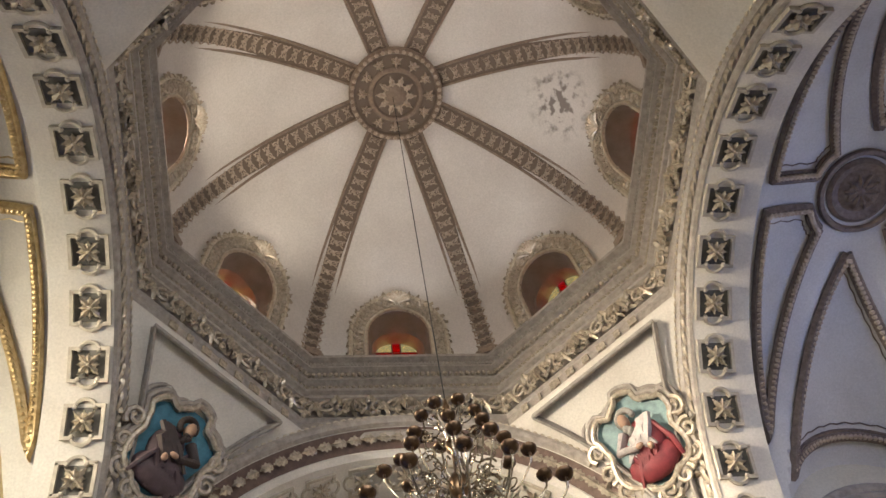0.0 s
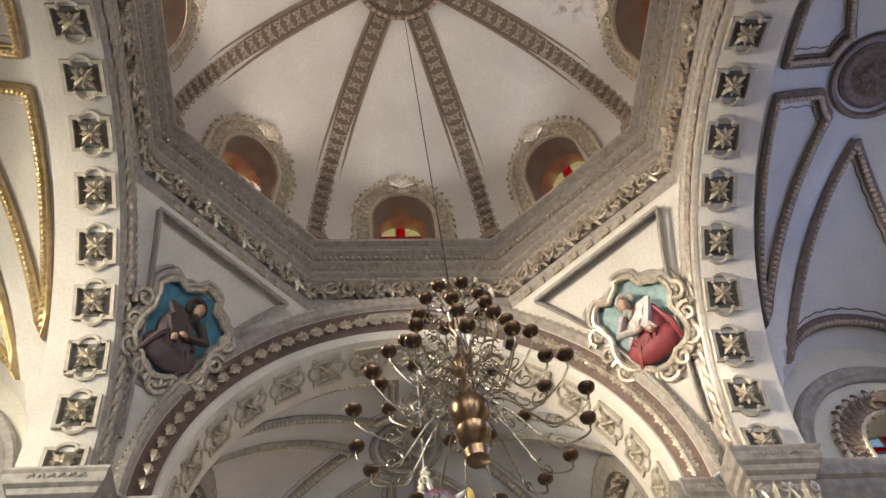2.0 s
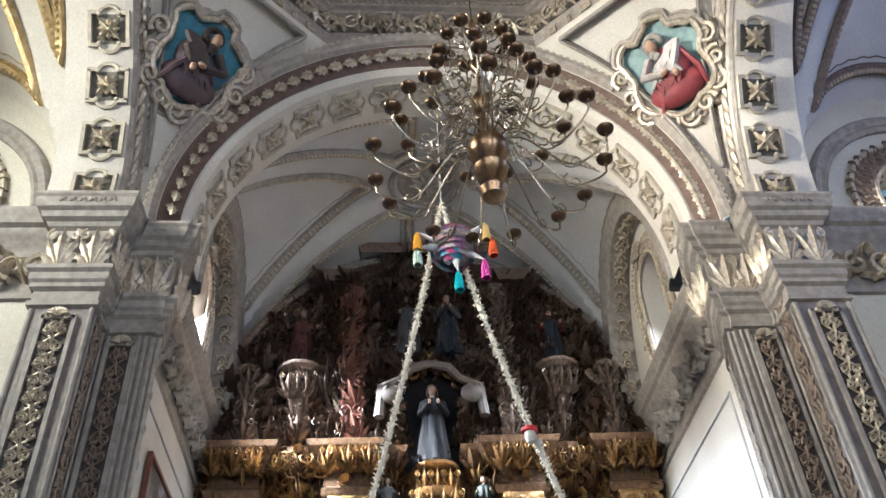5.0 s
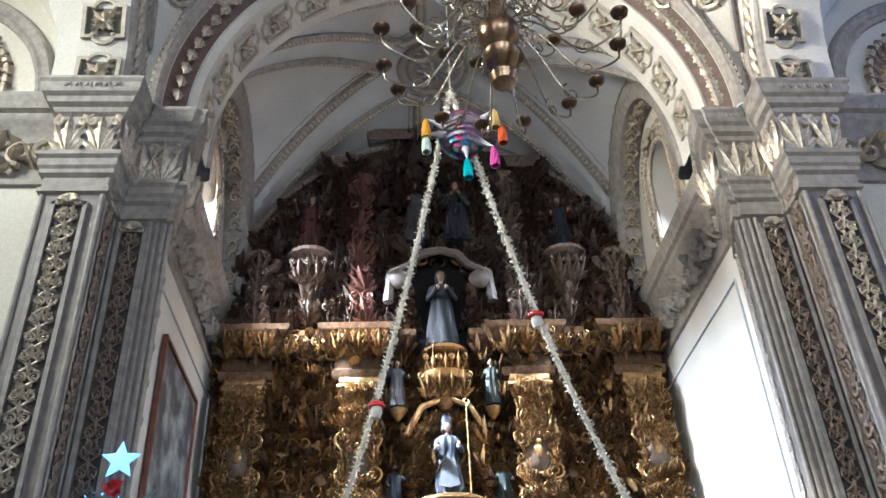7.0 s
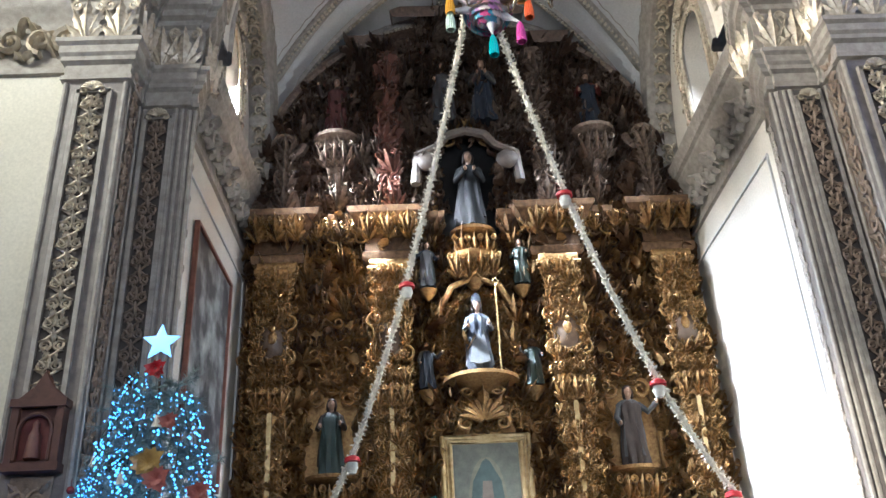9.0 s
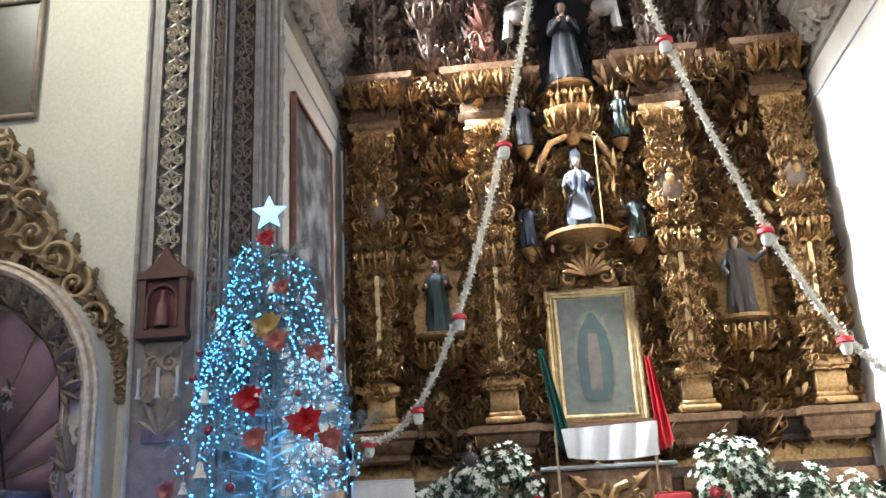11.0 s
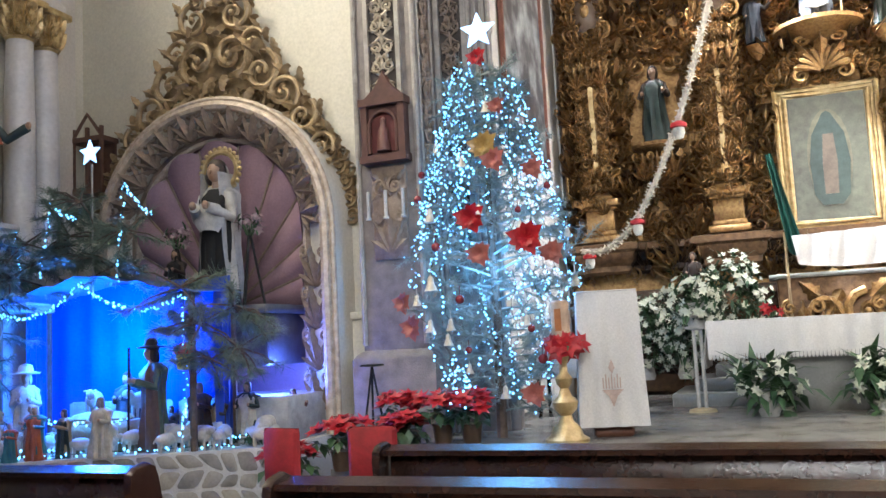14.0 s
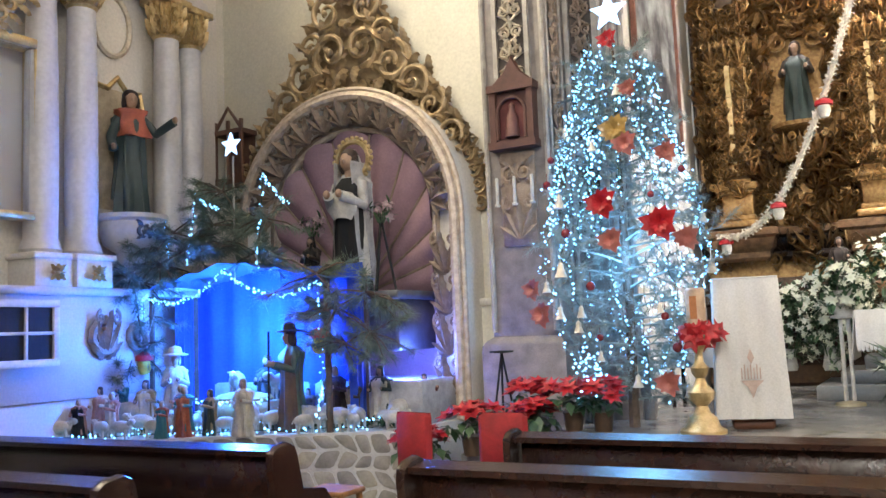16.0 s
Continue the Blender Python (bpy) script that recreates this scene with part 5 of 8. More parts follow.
for s in (-1, 1):
    for k in range(4):
        m.merge(SCROLL, wall_frame(s * (0.28 + 0.16 * k), 5.62 - 0.14 * k, 0.3, 0.8, 0.8, 1.6, s * -30))
m.lathe([(0.1, 4.95), (0.3, 5.1), (0.5, 5.2), (0.62, 5.24), (0.62, 5.3), (0.1, 5.32)], 20, (0, -0.3, 0))
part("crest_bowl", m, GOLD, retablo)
m = M()
for s in (-1, 1):
    m.tube([(s * 0.62, -0.2, 5.4), (s * 0.6, -0.25, 6.0), (s * 0.66, -0.3, 6.5), (s * 0.4, -0.35, 6.95), (0, -0.4, 7.1)], [0.07, 0.06, 0.07, 0.06, 0.05], 7)
    for k in range(6):
        m.merge(SCROLL, wall_frame(s * (0.62 - 0.02 * k * k * 0.6), 6.2 + 0.24 * k, 0.26, 0.6, 0.6, 1.3, 90 + s * 6 * k))
    m.lathe([(0.03, 4.9), (0.14, 5.05), (0.18, 5.12), (0.02, 5.14)], 12, (s * 0.85, -0.35, 0))
    m.lathe([(0.03, 6.7), (0.12, 6.82), (0.16, 6.9), (0.02, 6.92)], 12, (s * 0.8, -0.35, 0))
m.lathe([(0.06, 6.9), (0.25, 7.15), (0.32, 7.3), (0.44, 7.4), (0.46, 7.48), (0.05, 7.5)], 18, (0, -0.3, 0))
for k in range(4):
    m.merge(ACANTHUS, wall_frame(-0.3 + 0.2 * k, 7.95, 0.55, 0.7, 0.8, 1.0))
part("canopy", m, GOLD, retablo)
m = M()
for s in (-1, 1):
    m.tube([(s * 0.95, -0.35, 9.0), (s * 0.9, -0.38, 9.6), (s * 0.55, -0.4, 9.75), (s * 0.35, -0.4, 10.0), (0, -0.42, 10.08)], [0.1, 0.09, 0.08, 0.09, 0.08], 8)
    m.blob((s * 0.75, -0.4, 9.45), (0.22, 0.12, 0.2))
part("broken_pediment", m, paint(0.30, 0.25, 0.21), retablo, "pale grey broken pediment")

# carved relief that fills every field, mirrored about the middle
rnd = random.Random(7)
REL = {"lower": (M(), M()), "middle": (M(), M()), "upper": (M(), M())}
curl = M()
for q in (-1, 1):
    pp, rr = spiral(q * 0.14, 0.16, 0.13, 1.5, -math.pi / 2, q, 14, 0.05, 0.04)
    curl.tube(pp, rr, 5)
    curl.tube([(q * 0.14, 0.03, 0.05), (q * 0.05, -0.08, 0.06), (q * 0.1, -0.22, 0.04), (q * 0.2, -0.28, 0.02)], [0.04, 0.045, 0.035, 0.015], 5)
    leaf(curl, (q * 0.05, -0.1), math.pi / 2 + q * 1.9, 0.26, 0.13, 0.08, 3, 0.4)
leaf(curl, (0, -0.15), math.pi / 2, 0.4, 0.12, 0.09, 3, 0.3)
units = (SCROLL, ACANTHUS, curl, SCROLL, curl, ACANTHUS)
z = 2.6
while z < 14.2:
    half = 3.85 if z < ZC else math.sqrt(max(0.05, 3.75 ** 2 - (z - ZC) ** 2))
    if z > 13.0:
        half = 0.9
    x = 0.14
    while x < half:
        px, pz = x + rnd.uniform(-0.07, 0.07), z + rnd.uniform(-0.08, 0.08)
        clear = (abs(px) < 0.78 and 3.0 < pz < 5.2) or (abs(abs(px) - 2.4) < 0.42 and 4.5 < pz < 5.9) or (abs(px) < 0.5 and 8.7 < pz < 10.8)
        if not clear:
            unit = rnd.choice(units)
            sc, tn = rnd.uniform(0.42, 0.8), rnd.choice((0, 0, 180, 90, 35, 325)) + rnd.uniform(-18, 18)
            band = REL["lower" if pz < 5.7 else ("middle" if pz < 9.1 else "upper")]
            # shade by colour: some units take a darker copy of the gilding, more higher up
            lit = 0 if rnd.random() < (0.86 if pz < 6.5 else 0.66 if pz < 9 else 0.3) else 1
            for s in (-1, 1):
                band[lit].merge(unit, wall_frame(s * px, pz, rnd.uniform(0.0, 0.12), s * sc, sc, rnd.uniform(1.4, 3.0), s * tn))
        x += 0.215
    z += 0.215
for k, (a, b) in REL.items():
    part("carved_relief", a, GOLD if k != "upper" else UPPER_GILT, retablo, "gilded leaf relief", kind="stuff")
    part("carved_relief_shaded", b, GOLD_DARK if k != "upper" else GOLD_BLACK, retablo, "leaf relief in shaded brown gilding", kind="stuff")
for c in COLS:
    carving = M()
    z = 2.95
    while z < 7.3:
        for dx in (-0.24, -0.08, 0.08, 0.24):
            if abs(z - 6.0) < 0.3 and abs(dx) < 0.2:
                continue
            out = 0.50 if z < 5.0 else 0.56
            sc = rnd.uniform(0.3, 0.48)
            carving.merge(rnd.choice(units), wall_frame(c + dx + rnd.uniform(-0.03, 0.03), z + 0.7 + rnd.uniform(-0.04, 0.04), out + rnd.uniform(-0.03, 0.03), sc if dx > 0 else -sc, sc, rnd.uniform(0.6, 1.2), rnd.uniform(-30, 30)))
        z += 0.17 if z > 5.0 else 0.24
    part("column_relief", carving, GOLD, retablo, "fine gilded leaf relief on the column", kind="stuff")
for k in range(46):
    x = -3.85 + 7.7 * k / 45
    if abs(x) > 0.8:
        part("cornice_leaf", M().merge(ACANTHUS if k % 2 else curl, wall_frame(x, 8.78 + rnd.uniform(-0.05, 0.05), 0.44 + rnd.uniform(0, 0.1), 0.45, 0.55, 0.8, rnd.uniform(-20, 20))), GOLD if k % 3 else GOLD_DARK, retablo)
# narrow upright strips between the bays
m = M()
for x in (-3.86, -2.95, -1.9, -0.98, 0.98, 1.9, 2.9, 3.86):
    for d in (-0.05, 0.05):
        m.tube([(x + d, -0.1, 2.4), (x + d, -0.1, 7.4)], 0.035, 6)
part("upright_moulding", m, GOLD, retablo)

# statues and the picture, which stand in the altarpiece
Y0 = RY - 0.3
statue((-2.39, Y0, 4.56), 0, 1.22, "dark-robed saint statue in a lower gilded niche", GREENP, BROWNP, BROWNP, 0, 3)
statue((2.38, Y0, 4.5), 0, 1.3, "brown-robed saint statue in a lower gilded niche", BROWNP, GREYP, BROWNP, 1, 5)
statue((0.02, RY - 0.45, 6.03), 0, 1.3, "bishop saint statue in blue and white robes with a mitre", BLUEP, paint(0.10, 0.12, 0.155), BROWNP, 0, 8, hat=BLUEP)
solo("vestment_front", M().plate([(-0.05, 0.98), (0.05, 0.98), (0.10, 0.6), (0.17, 0.16), (0.0, 0.12), (-0.17, 0.16), (-0.10, 0.6)], 0.02, facing((0.02, RY - 0.64, 6.05), X3, (0, 0.16, 1))), paint(0.16, 0.17, 0.18), "pale silvery vestment front of the bishop statue", "vestment")
st = M().tube([(0.34, RY - 0.7, 6.03), (0.34, RY - 0.7, 7.5)], 0.015, 6)
st.tube([(0.34, RY - 0.7, 7.5), (0.40, RY - 0.7, 7.58), (0.34, RY - 0.7, 7.64), (0.29, RY - 0.7, 7.58)], 0.014, 6)
solo("crozier", st, PALE_GOLD, "thin gilded crozier beside the bishop statue", "crozier")
statue((-0.84, RY - 0.4, 5.86), 10, 0.78, "small angel statue in a blue tunic on a bracket", BLUEP, GREYP, BROWNP, 1, 11)
statue((0.90, RY - 0.4, 5.86), -10, 0.78, "small angel statue in a green tunic on a bracket", GREENP, GREYP, BROWNP, 3, 12)
statue((-0.78, RY - 0.4, 7.64), 10, 0.85, "small dark angel statue on an upper bracket", GREYP, BLUEP, BROWNP, 3, 13)
statue((0.84, RY - 0.4, 7.64), -10, 0.85, "small green-robed statue on an upper bracket", GREENP, GREENP, BROWNP, 0, 14)
statue((0.05, RY - 0.3, 8.82), 0, 1.55, "dark-robed Madonna statue in the central niche", BLACKP, BLACKP, BROWNP, 2, 15)
statue((-2.37, RY - 0.25, 10.82), 6, 1.35, "red-robed saint statue on an upper shell bracket", paint(0.12, 0.035, 0.03), BROWNP, BROWNP, 3, 16)
statue((2.44, RY - 0.25, 10.82), -6, 1.3, "blue and red robed saint statue on an upper bracket", BLUEP, REDP, BROWNP, 0, 17)
statue((-0.35, RY - 0.35, 11.0), 6, 1.4, "weathered dark saint statue in the altarpiece's attic", GREYP, BROWNP, BROWNP, 0, 18)
statue((0.42, RY - 0.35, 11.0), -6, 1.45, "blue-grey saint statue in the altarpiece's attic", BLUEP, GREYP, BROWNP, 2, 19)
pic = thing("devotional_picture", "framed picture of a veiled figure within a pale glory", "picture", (0.02, RY - 0.315, 3.08))
part("canvas", M().box(-0.52, 0.52, 0.0, 0.012, 0.0, 1.88), paint(0.17, 0.175, 0.125, 0.35), pic, "dull green painted ground")
fig = M().plate([(0.30 * math.sin(t), 0.95 + 0.72 * math.cos(t)) for t in (2 * math.pi * k / 28 for k in range(28))], 0.004, facing((0, -0.001, 0), (1, 0, 0), Z))
part("glory", fig, paint(0.23, 0.215, 0.14, 0.4), pic, "pale oval glory")
fig = M().plate([(-0.06, 1.6), (0.0, 1.64), (0.06, 1.6), (0.12, 1.48), (0.22, 1.3), (0.27, 0.9), (0.23, 0.4), (0.12, 0.26), (-0.14, 0.26), (-0.24, 0.42), (-0.27, 0.9), (-0.22, 1.3), (-0.12, 1.48)], 0.006, facing((0, -0.005, 0), (1, 0, 0), Z))
part("mantle", fig, paint(0.065, 0.10, 0.085, 0.4), pic, "dark green mantle")
fig = M().plate([(-0.07, 1.3), (0.07, 1.3), (0.1, 0.9), (0.08, 0.42), (-0.1, 0.42), (-0.1, 0.9)], 0.006, facing((0, -0.011, 0), (1, 0, 0), Z))
part("gown", fig, paint(0.20, 0.15, 0.11, 0.4), pic, "faded rose gown")



# ---- the crossing's things: medallions, lettering bars, chandelier, star pinata and garlands
SKYB = paint(0.10, 0.33, 0.45)


def on_pendentive(sx, z, t):
    a = Vector((sx * front_x(z), CY + 4.22, z))
    b = Vector((sx * 4.26, CY + side_y(z), z))
    return a.lerp(b, t) + Vector((-sx * 0.03, -0.03, 0))


def lobed(r, steps=72):
    """A mixtilinear outline: round lobes below, stepped angles above."""
    pts = []
    for k in range(steps):
        a = 2 * math.pi * k / steps
        q = 1 + 0.17 * abs(math.sin(3 * a + 0.3)) - 0.05 * math.cos(4 * a)
        if math.sin(a) > 0.15:
            q += 0.10 * (1 if math.sin(6 * a) > 0 else -0.3)
        pts.append((r * q * math.cos(a) * 0.82, r * q * math.sin(a)))
    return pts


for sx in (-1, 1):
    fr = M()
    lines = [[on_pendentive(sx, 10.9 + 2.75 * k / 16, 0.13) for k in range(17)], [on_pendentive(sx, 10.9 + 2.75 * k / 16, 0.87) for k in range(17)], [on_pendentive(sx, 13.66, 0.13 + 0.74 * k / 8) for k in range(9)]]
    for ln in lines:
        fr.tube(ln, 0.05, 6)
        fr.tube([p + Vector((-sx * 0.04, -0.04, -0.09)) for p in ln], 0.03, 6)
    structure("pendentive_moulding", fr, STUCCO, "grey moulded frame on the pendentive", "moulding")
    c = on_pendentive(sx, 12.62, 0.5)
    up = on_pendentive(sx, 13.4, 0.5) - on_pendentive(sx, 11.6, 0.5)
    f = facing(c, (1, -sx, 0), up)
    med = thing("relief_medallion", "lobed gilt medallion with a painted relief of a seated saint" if sx < 0 else "lobed gilt medallion with a relief of a saint in red", "medallion", group="pendentive medallions")
    med.matrix_world = f
    part("ground", M().plate(lobed(0.66), 0.05), SKYB if sx < 0 else paint(0.30, 0.46, 0.46), med, "sky-blue ground")
    for r, w, h in ((0.70, 0.05, 0.14), (0.79, 0.06, 0.08), (0.88, 0.045, 0.03)):
        o = lobed(r)
        part("rim", M().tube([(*p, h) for p in o + o[:1]], w, 7), LEAF_LIGHT if r < 0.75 else DRUM, med)
    for k in range(9):
        a = math.pi * (0.95 + 1.15 * k / 8) if sx < 0 else math.pi * (0.9 + 1.15 * k / 8)
        x, y = 0.74 * math.cos(a), 0.86 * math.sin(a)
        p, r = spiral(x, y, 0.17, 1.4, a + 1.2, 1 if k % 2 else -1, 14, 0.12, 0.05)
        cv = M().tube(p, r, 6)
        part("scroll", leaf(cv, (x, y), a + 0.6, 0.26, 0.16, 0.12, 2) or cv, LEAF_LIGHT, med)
    fg, fr2, sk, hr = M(), M(), M(), M()
    rf = random.Random(61 + sx)
    fg.blob((0.0, -0.34, 0.12), (0.42, 0.26, 0.16), 14, 9).blob((0.1 * sx, -0.02, 0.14), (0.26, 0.32, 0.15), 14, 9)
    for k in range(16):
        x0, x1 = rf.uniform(-0.3, 0.3), rf.uniform(-0.42, 0.42)
        fg.tube([(x0, rf.uniform(-0.05, 0.12), 0.22), ((x0 + x1) / 2 + rf.uniform(-0.08, 0.08), -0.26, 0.27), (x1, rf.uniform(-0.58, -0.42), 0.15)], [0.02, 0.045, 0.03], 6)
    for k in range(9):
        fr2.tube([(0.24 * sx + rf.uniform(-0.1, 0.1), 0.26, 0.18), (0.1 * sx + rf.uniform(-0.2, 0.2), 0.02, 0.30), (rf.uniform(-0.3, 0.2) * sx, -0.2, 0.25)], [0.05, 0.065, 0.03], 6)
    fr2.tube([(-0.16 * sx, 0.2, 0.2), (-0.32 * sx, -0.02, 0.3), (-0.05 * sx, -0.12, 0.36)], [0.08, 0.075, 0.05], 7)
    sk.blob((-0.04 * sx, 0.34, 0.24), (0.085, 0.12, 0.10), 10, 8).blob((-0.02, -0.12, 0.38), (0.07, 0.045, 0.04)).blob((0.12 * sx, -0.2, 0.36), (0.05, 0.06, 0.04))
    for k in range(14):
        a = math.pi * (0.0 + 1.25 * k / 13)
        hr.blob((0.12 * math.cos(a), 0.37 + 0.12 * math.sin(a), 0.22), (0.05, 0.055, 0.05), 7, 5)
    for k in range(6):
        hr.blob((-0.04 * sx + rf.uniform(-0.05, 0.05), 0.24 - 0.02 * k, 0.28), (0.05, 0.05, 0.04), 7, 5)
    col = (paint(0.13, 0.085, 0.095), paint(0.095, 0.07, 0.065)) if sx < 0 else (paint(0.34, 0.055, 0.065), paint(0.62, 0.57, 0.55))
    hair = BROWNP if sx < 0 else paint(0.36, 0.34, 0.31)
    fig = new("relief_figure", multi([(fg, col[0]), (fr2, col[1]), (sk, SKIN), (hr, hair)]))
    fig.parent = med
    fig.matrix_basis = Matrix.Scale(1.1, 4)
    # worn capitals on the frieze, shown as plain bars
    a, b = Vector((sx * 1.74, CY + 4.2)), Vector((sx * 4.2, CY + 1.74))
    d = (b - a).normalized()
    nr = Vector((-sx, -1)).normalized()
    for k, w in enumerate((0.13, 0.05, 0.2, 0.16, 0.14, 0.17, 0.12, 0.16, 0.06)):
        p = a + d * (0.35 + 0.34 * k) - nr * 0.1
        if k < 8:
            solo("letter_bar", M().box(-w / 2, w / 2, -0.09, 0.09, 0, 0.03, facing((p.x, p.y, 14.12), (d.x * sx, d.y * sx, 0), Z)), LEAF_LIGHT, "raised plaster bar of worn lettering on the frieze", "lettering", group="frieze lettering")

# chandelier: a brass stem with three crowns of curved arms and cups
CX, CYY = -0.07, 4.485
lamp = thing("chandelier", "large old brass chandelier with many curved arms and empty cups", "chandelier", (CX, CYY, 6.1))
stem = M().lathe([(r_ * (0.95 if z_ < 0.75 else 0.6), z_ * (0.86 if z_ < 0.75 else 1.0)) for r_, z_ in [(0.01, 0.0), (0.09, 0.02), (0.11, 0.1), (0.06, 0.16), (0.05, 0.2), (0.12, 0.26), (0.14, 0.36), (0.08, 0.42), (0.1, 0.46), (0.15, 0.52), (0.17, 0.64), (0.14, 0.72), (0.07, 0.78), (0.05, 0.95), (0.13, 1.0), (0.15, 1.12), (0.09, 1.2), (0.04, 1.26), (0.035, 1.5), (0.1, 1.55), (0.1, 1.65), (0.03, 1.7), (0.03, 2.1), (0.06, 2.14), (0.02, 2.3)]], 20)
part("stem", stem, BRASS, lamp)
cupm = M().lathe([(0.012, -0.08), (0.014, -0.03), (0.05, -0.02), (0.078, 0.005), (0.085, 0.035), (0.078, 0.035), (0.06, 0.01), (0.018, 0.0), (0.02, 0.06), (0.001, 0.062)], 14).mesh("cup", material("dark_brass_cup", (0.20, 0.125, 0.075), 0.3, 0.9, (0.10, 0.06, 0.035), 20, 0.8, 0.1, 80))
for count, r, z0, ze, dip, ph in ((15, 0.88, 0.60, 0.36, 0.30, 0.0), (13, 0.66, 0.95, 0.86, 0.26, 0.2), (10, 0.44, 1.1, 1.34, 0.18, 0.1), (8, 0.25, 1.55, 1.86, 0.1, 0.3)):
    pts = []
    for k in range(15):
        q = k / 14
        pts.append((0.1 + (r - 0.1) * (q ** 0.85) + 0.04 * math.sin(q * math.pi), 0, z0 + (ze - z0) * q - dip * math.sin(q * math.pi * 0.93) * (0.6 + 0.6 * q) + (0.1 * math.sin(q * 9) * (1 - q))))
    pts.append((r + 0.01, 0, ze))
    am = M().tube(pts, 0.0085, 6)
    p, rr = spiral(0.24, 0, 0.1, 1.2, 0, 1, 12, 0, 0.01)
    am.tube([(x, 0, z0 + y + 0.06) for x, y, _ in p], rr, 5)
    p, rr = spiral(r * 0.7, 0, 0.09, 1.1, 2, 1, 12, 0, 0.009)
    am.tube([(x, 0, ze - dip + y + 0.12) for x, y, _ in p], rr, 5)
    me = am.mesh("arm", ARM_METAL)
    for k in range(count):
        arm = piece("arm", me, pose(0, 0, 0, 0, 0, 360 * k / count + ph * 57 + random.uniform(-4, 4)), lamp)
        piece("cup", cupm, Matrix.Translation((r + 0.01, 0, ze + 0.04)) @ Matrix.Scale(0.78, 4), arm)
wire = M().tube([(0, 0, 2.25), (0, 0, 13.7)], 0.006, 6)
part("suspension_cable", wire, BLACKP, lamp)

# star pinata on a cord under the chancel arch
CORD_TOP, KNOT = Vector((0.05, 9.1, 13.62)), Vector((0.0, 9.1, 10.55))
pin = thing("star_pinata", "round paper star pinata with coloured cones and tassels", "pinata", (0.13, 9.1, 9.72))
tuft = {c: M() for c in range(6)}
cols = [paint(*c) for c in ((0.78, 0.12, 0.36), (0.15, 0.50, 0.72), (0.80, 0.74, 0.72), (0.55, 0.28, 0.60), (0.85, 0.45, 0.52), (0.30, 0.62, 0.66))]
rnd = random.Random(4)
for i in range(13):
    for j in range(26):
        la, lo = math.pi * (i + 0.5) / 13, 2 * math.pi * j / 26 + i
        n = Vector((math.sin(la) * math.cos(lo), math.sin(la) * math.sin(lo), math.cos(la)))
        t = tuft[(i // 2 + (j // 5) * 2 + rnd.randint(0, 1)) % 6]
        s = n.cross(Vector((0.3, 0.2, 1))).normalized()
        u = n.cross(s)
        p = n * 0.29
        t.add([p - s * 0.05, p + s * 0.05, p + n * 0.05 + s * 0.045 + u * 0.06, p + n * 0.05 - s * 0.045 + u * 0.06], [(0, 1, 2, 3)])
part("ball", M().blob((0, 0, 0), 0.285, 20, 12), cols[2], pin)
for k, t in tuft.items():
    part("paper_fringe", t, cols[k], pin, kind="stuff")
cone_c = [paint(*c) for c in ((0.85, 0.42, 0.02), (0.7, 0.85, 0.75), (0.02, 0.55, 0.62), (0.85, 0.10, 0.50), (0.85, 0.13, 0.02), (0.85, 0.6, 0.2))]
for k, (dx, dz) in enumerate(((-0.62, 0.12), (-0.75, -0.2), (0.05, -1.0), (0.6, -0.55), (0.7, 0.02), (0.5, 0.3))):
    d = Vector((dx, -0.25, dz)).normalized()
    s = d.cross(Vector((0, 1, 0))).normalized()
    u = d.cross(s)
    cn = M()
    rings = [[d * q + r * (math.cos(a) * s + math.sin(a) * u) for a in (2 * math.pi * i / 10 for i in range(10))] for q, r in ((0.26, 0.07), (0.42, 0.035), (0.56, 0.01))]
    part("cone", cn.loft(rings, True, True), paint(0.75, 0.75, 0.78, 0.3), pin)
    e = d * 0.56
    ts = M()
    for i in range(16):
        a = 2 * math.pi * i / 16
        ts.tube([e, e + Vector((0.03 * math.cos(a), 0.03 * math.sin(a), -0.06)), e + Vector((0.05 * math.cos(a), 0.05 * math.sin(a), -0.2)), e + Vector((0.055 * math.cos(a), 0.055 * math.sin(a), -0.33))], [0.012, 0.013, 0.014, 0.011], 4)
    part("tassel", ts, cone_c[k], pin)
part("cord", M().tube([Vector((0, 0, 0.28)), KNOT - Vector((0.13, 9.1, 9.72)), CORD_TOP - Vector((0.13, 9.1, 9.72))], 0.012, 5), WHITEP, pin)

TINSEL = material("white_tinsel", (0.95, 0.88, 0.74), 0.35, 0.0, (0.6, 0.55, 0.48), 30, 0.8, 0.2, 60)
LANTERN_RED, LANTERN_W = paint(0.75, 0.03, 0.04), paint(0.8, 0.78, 0.7)


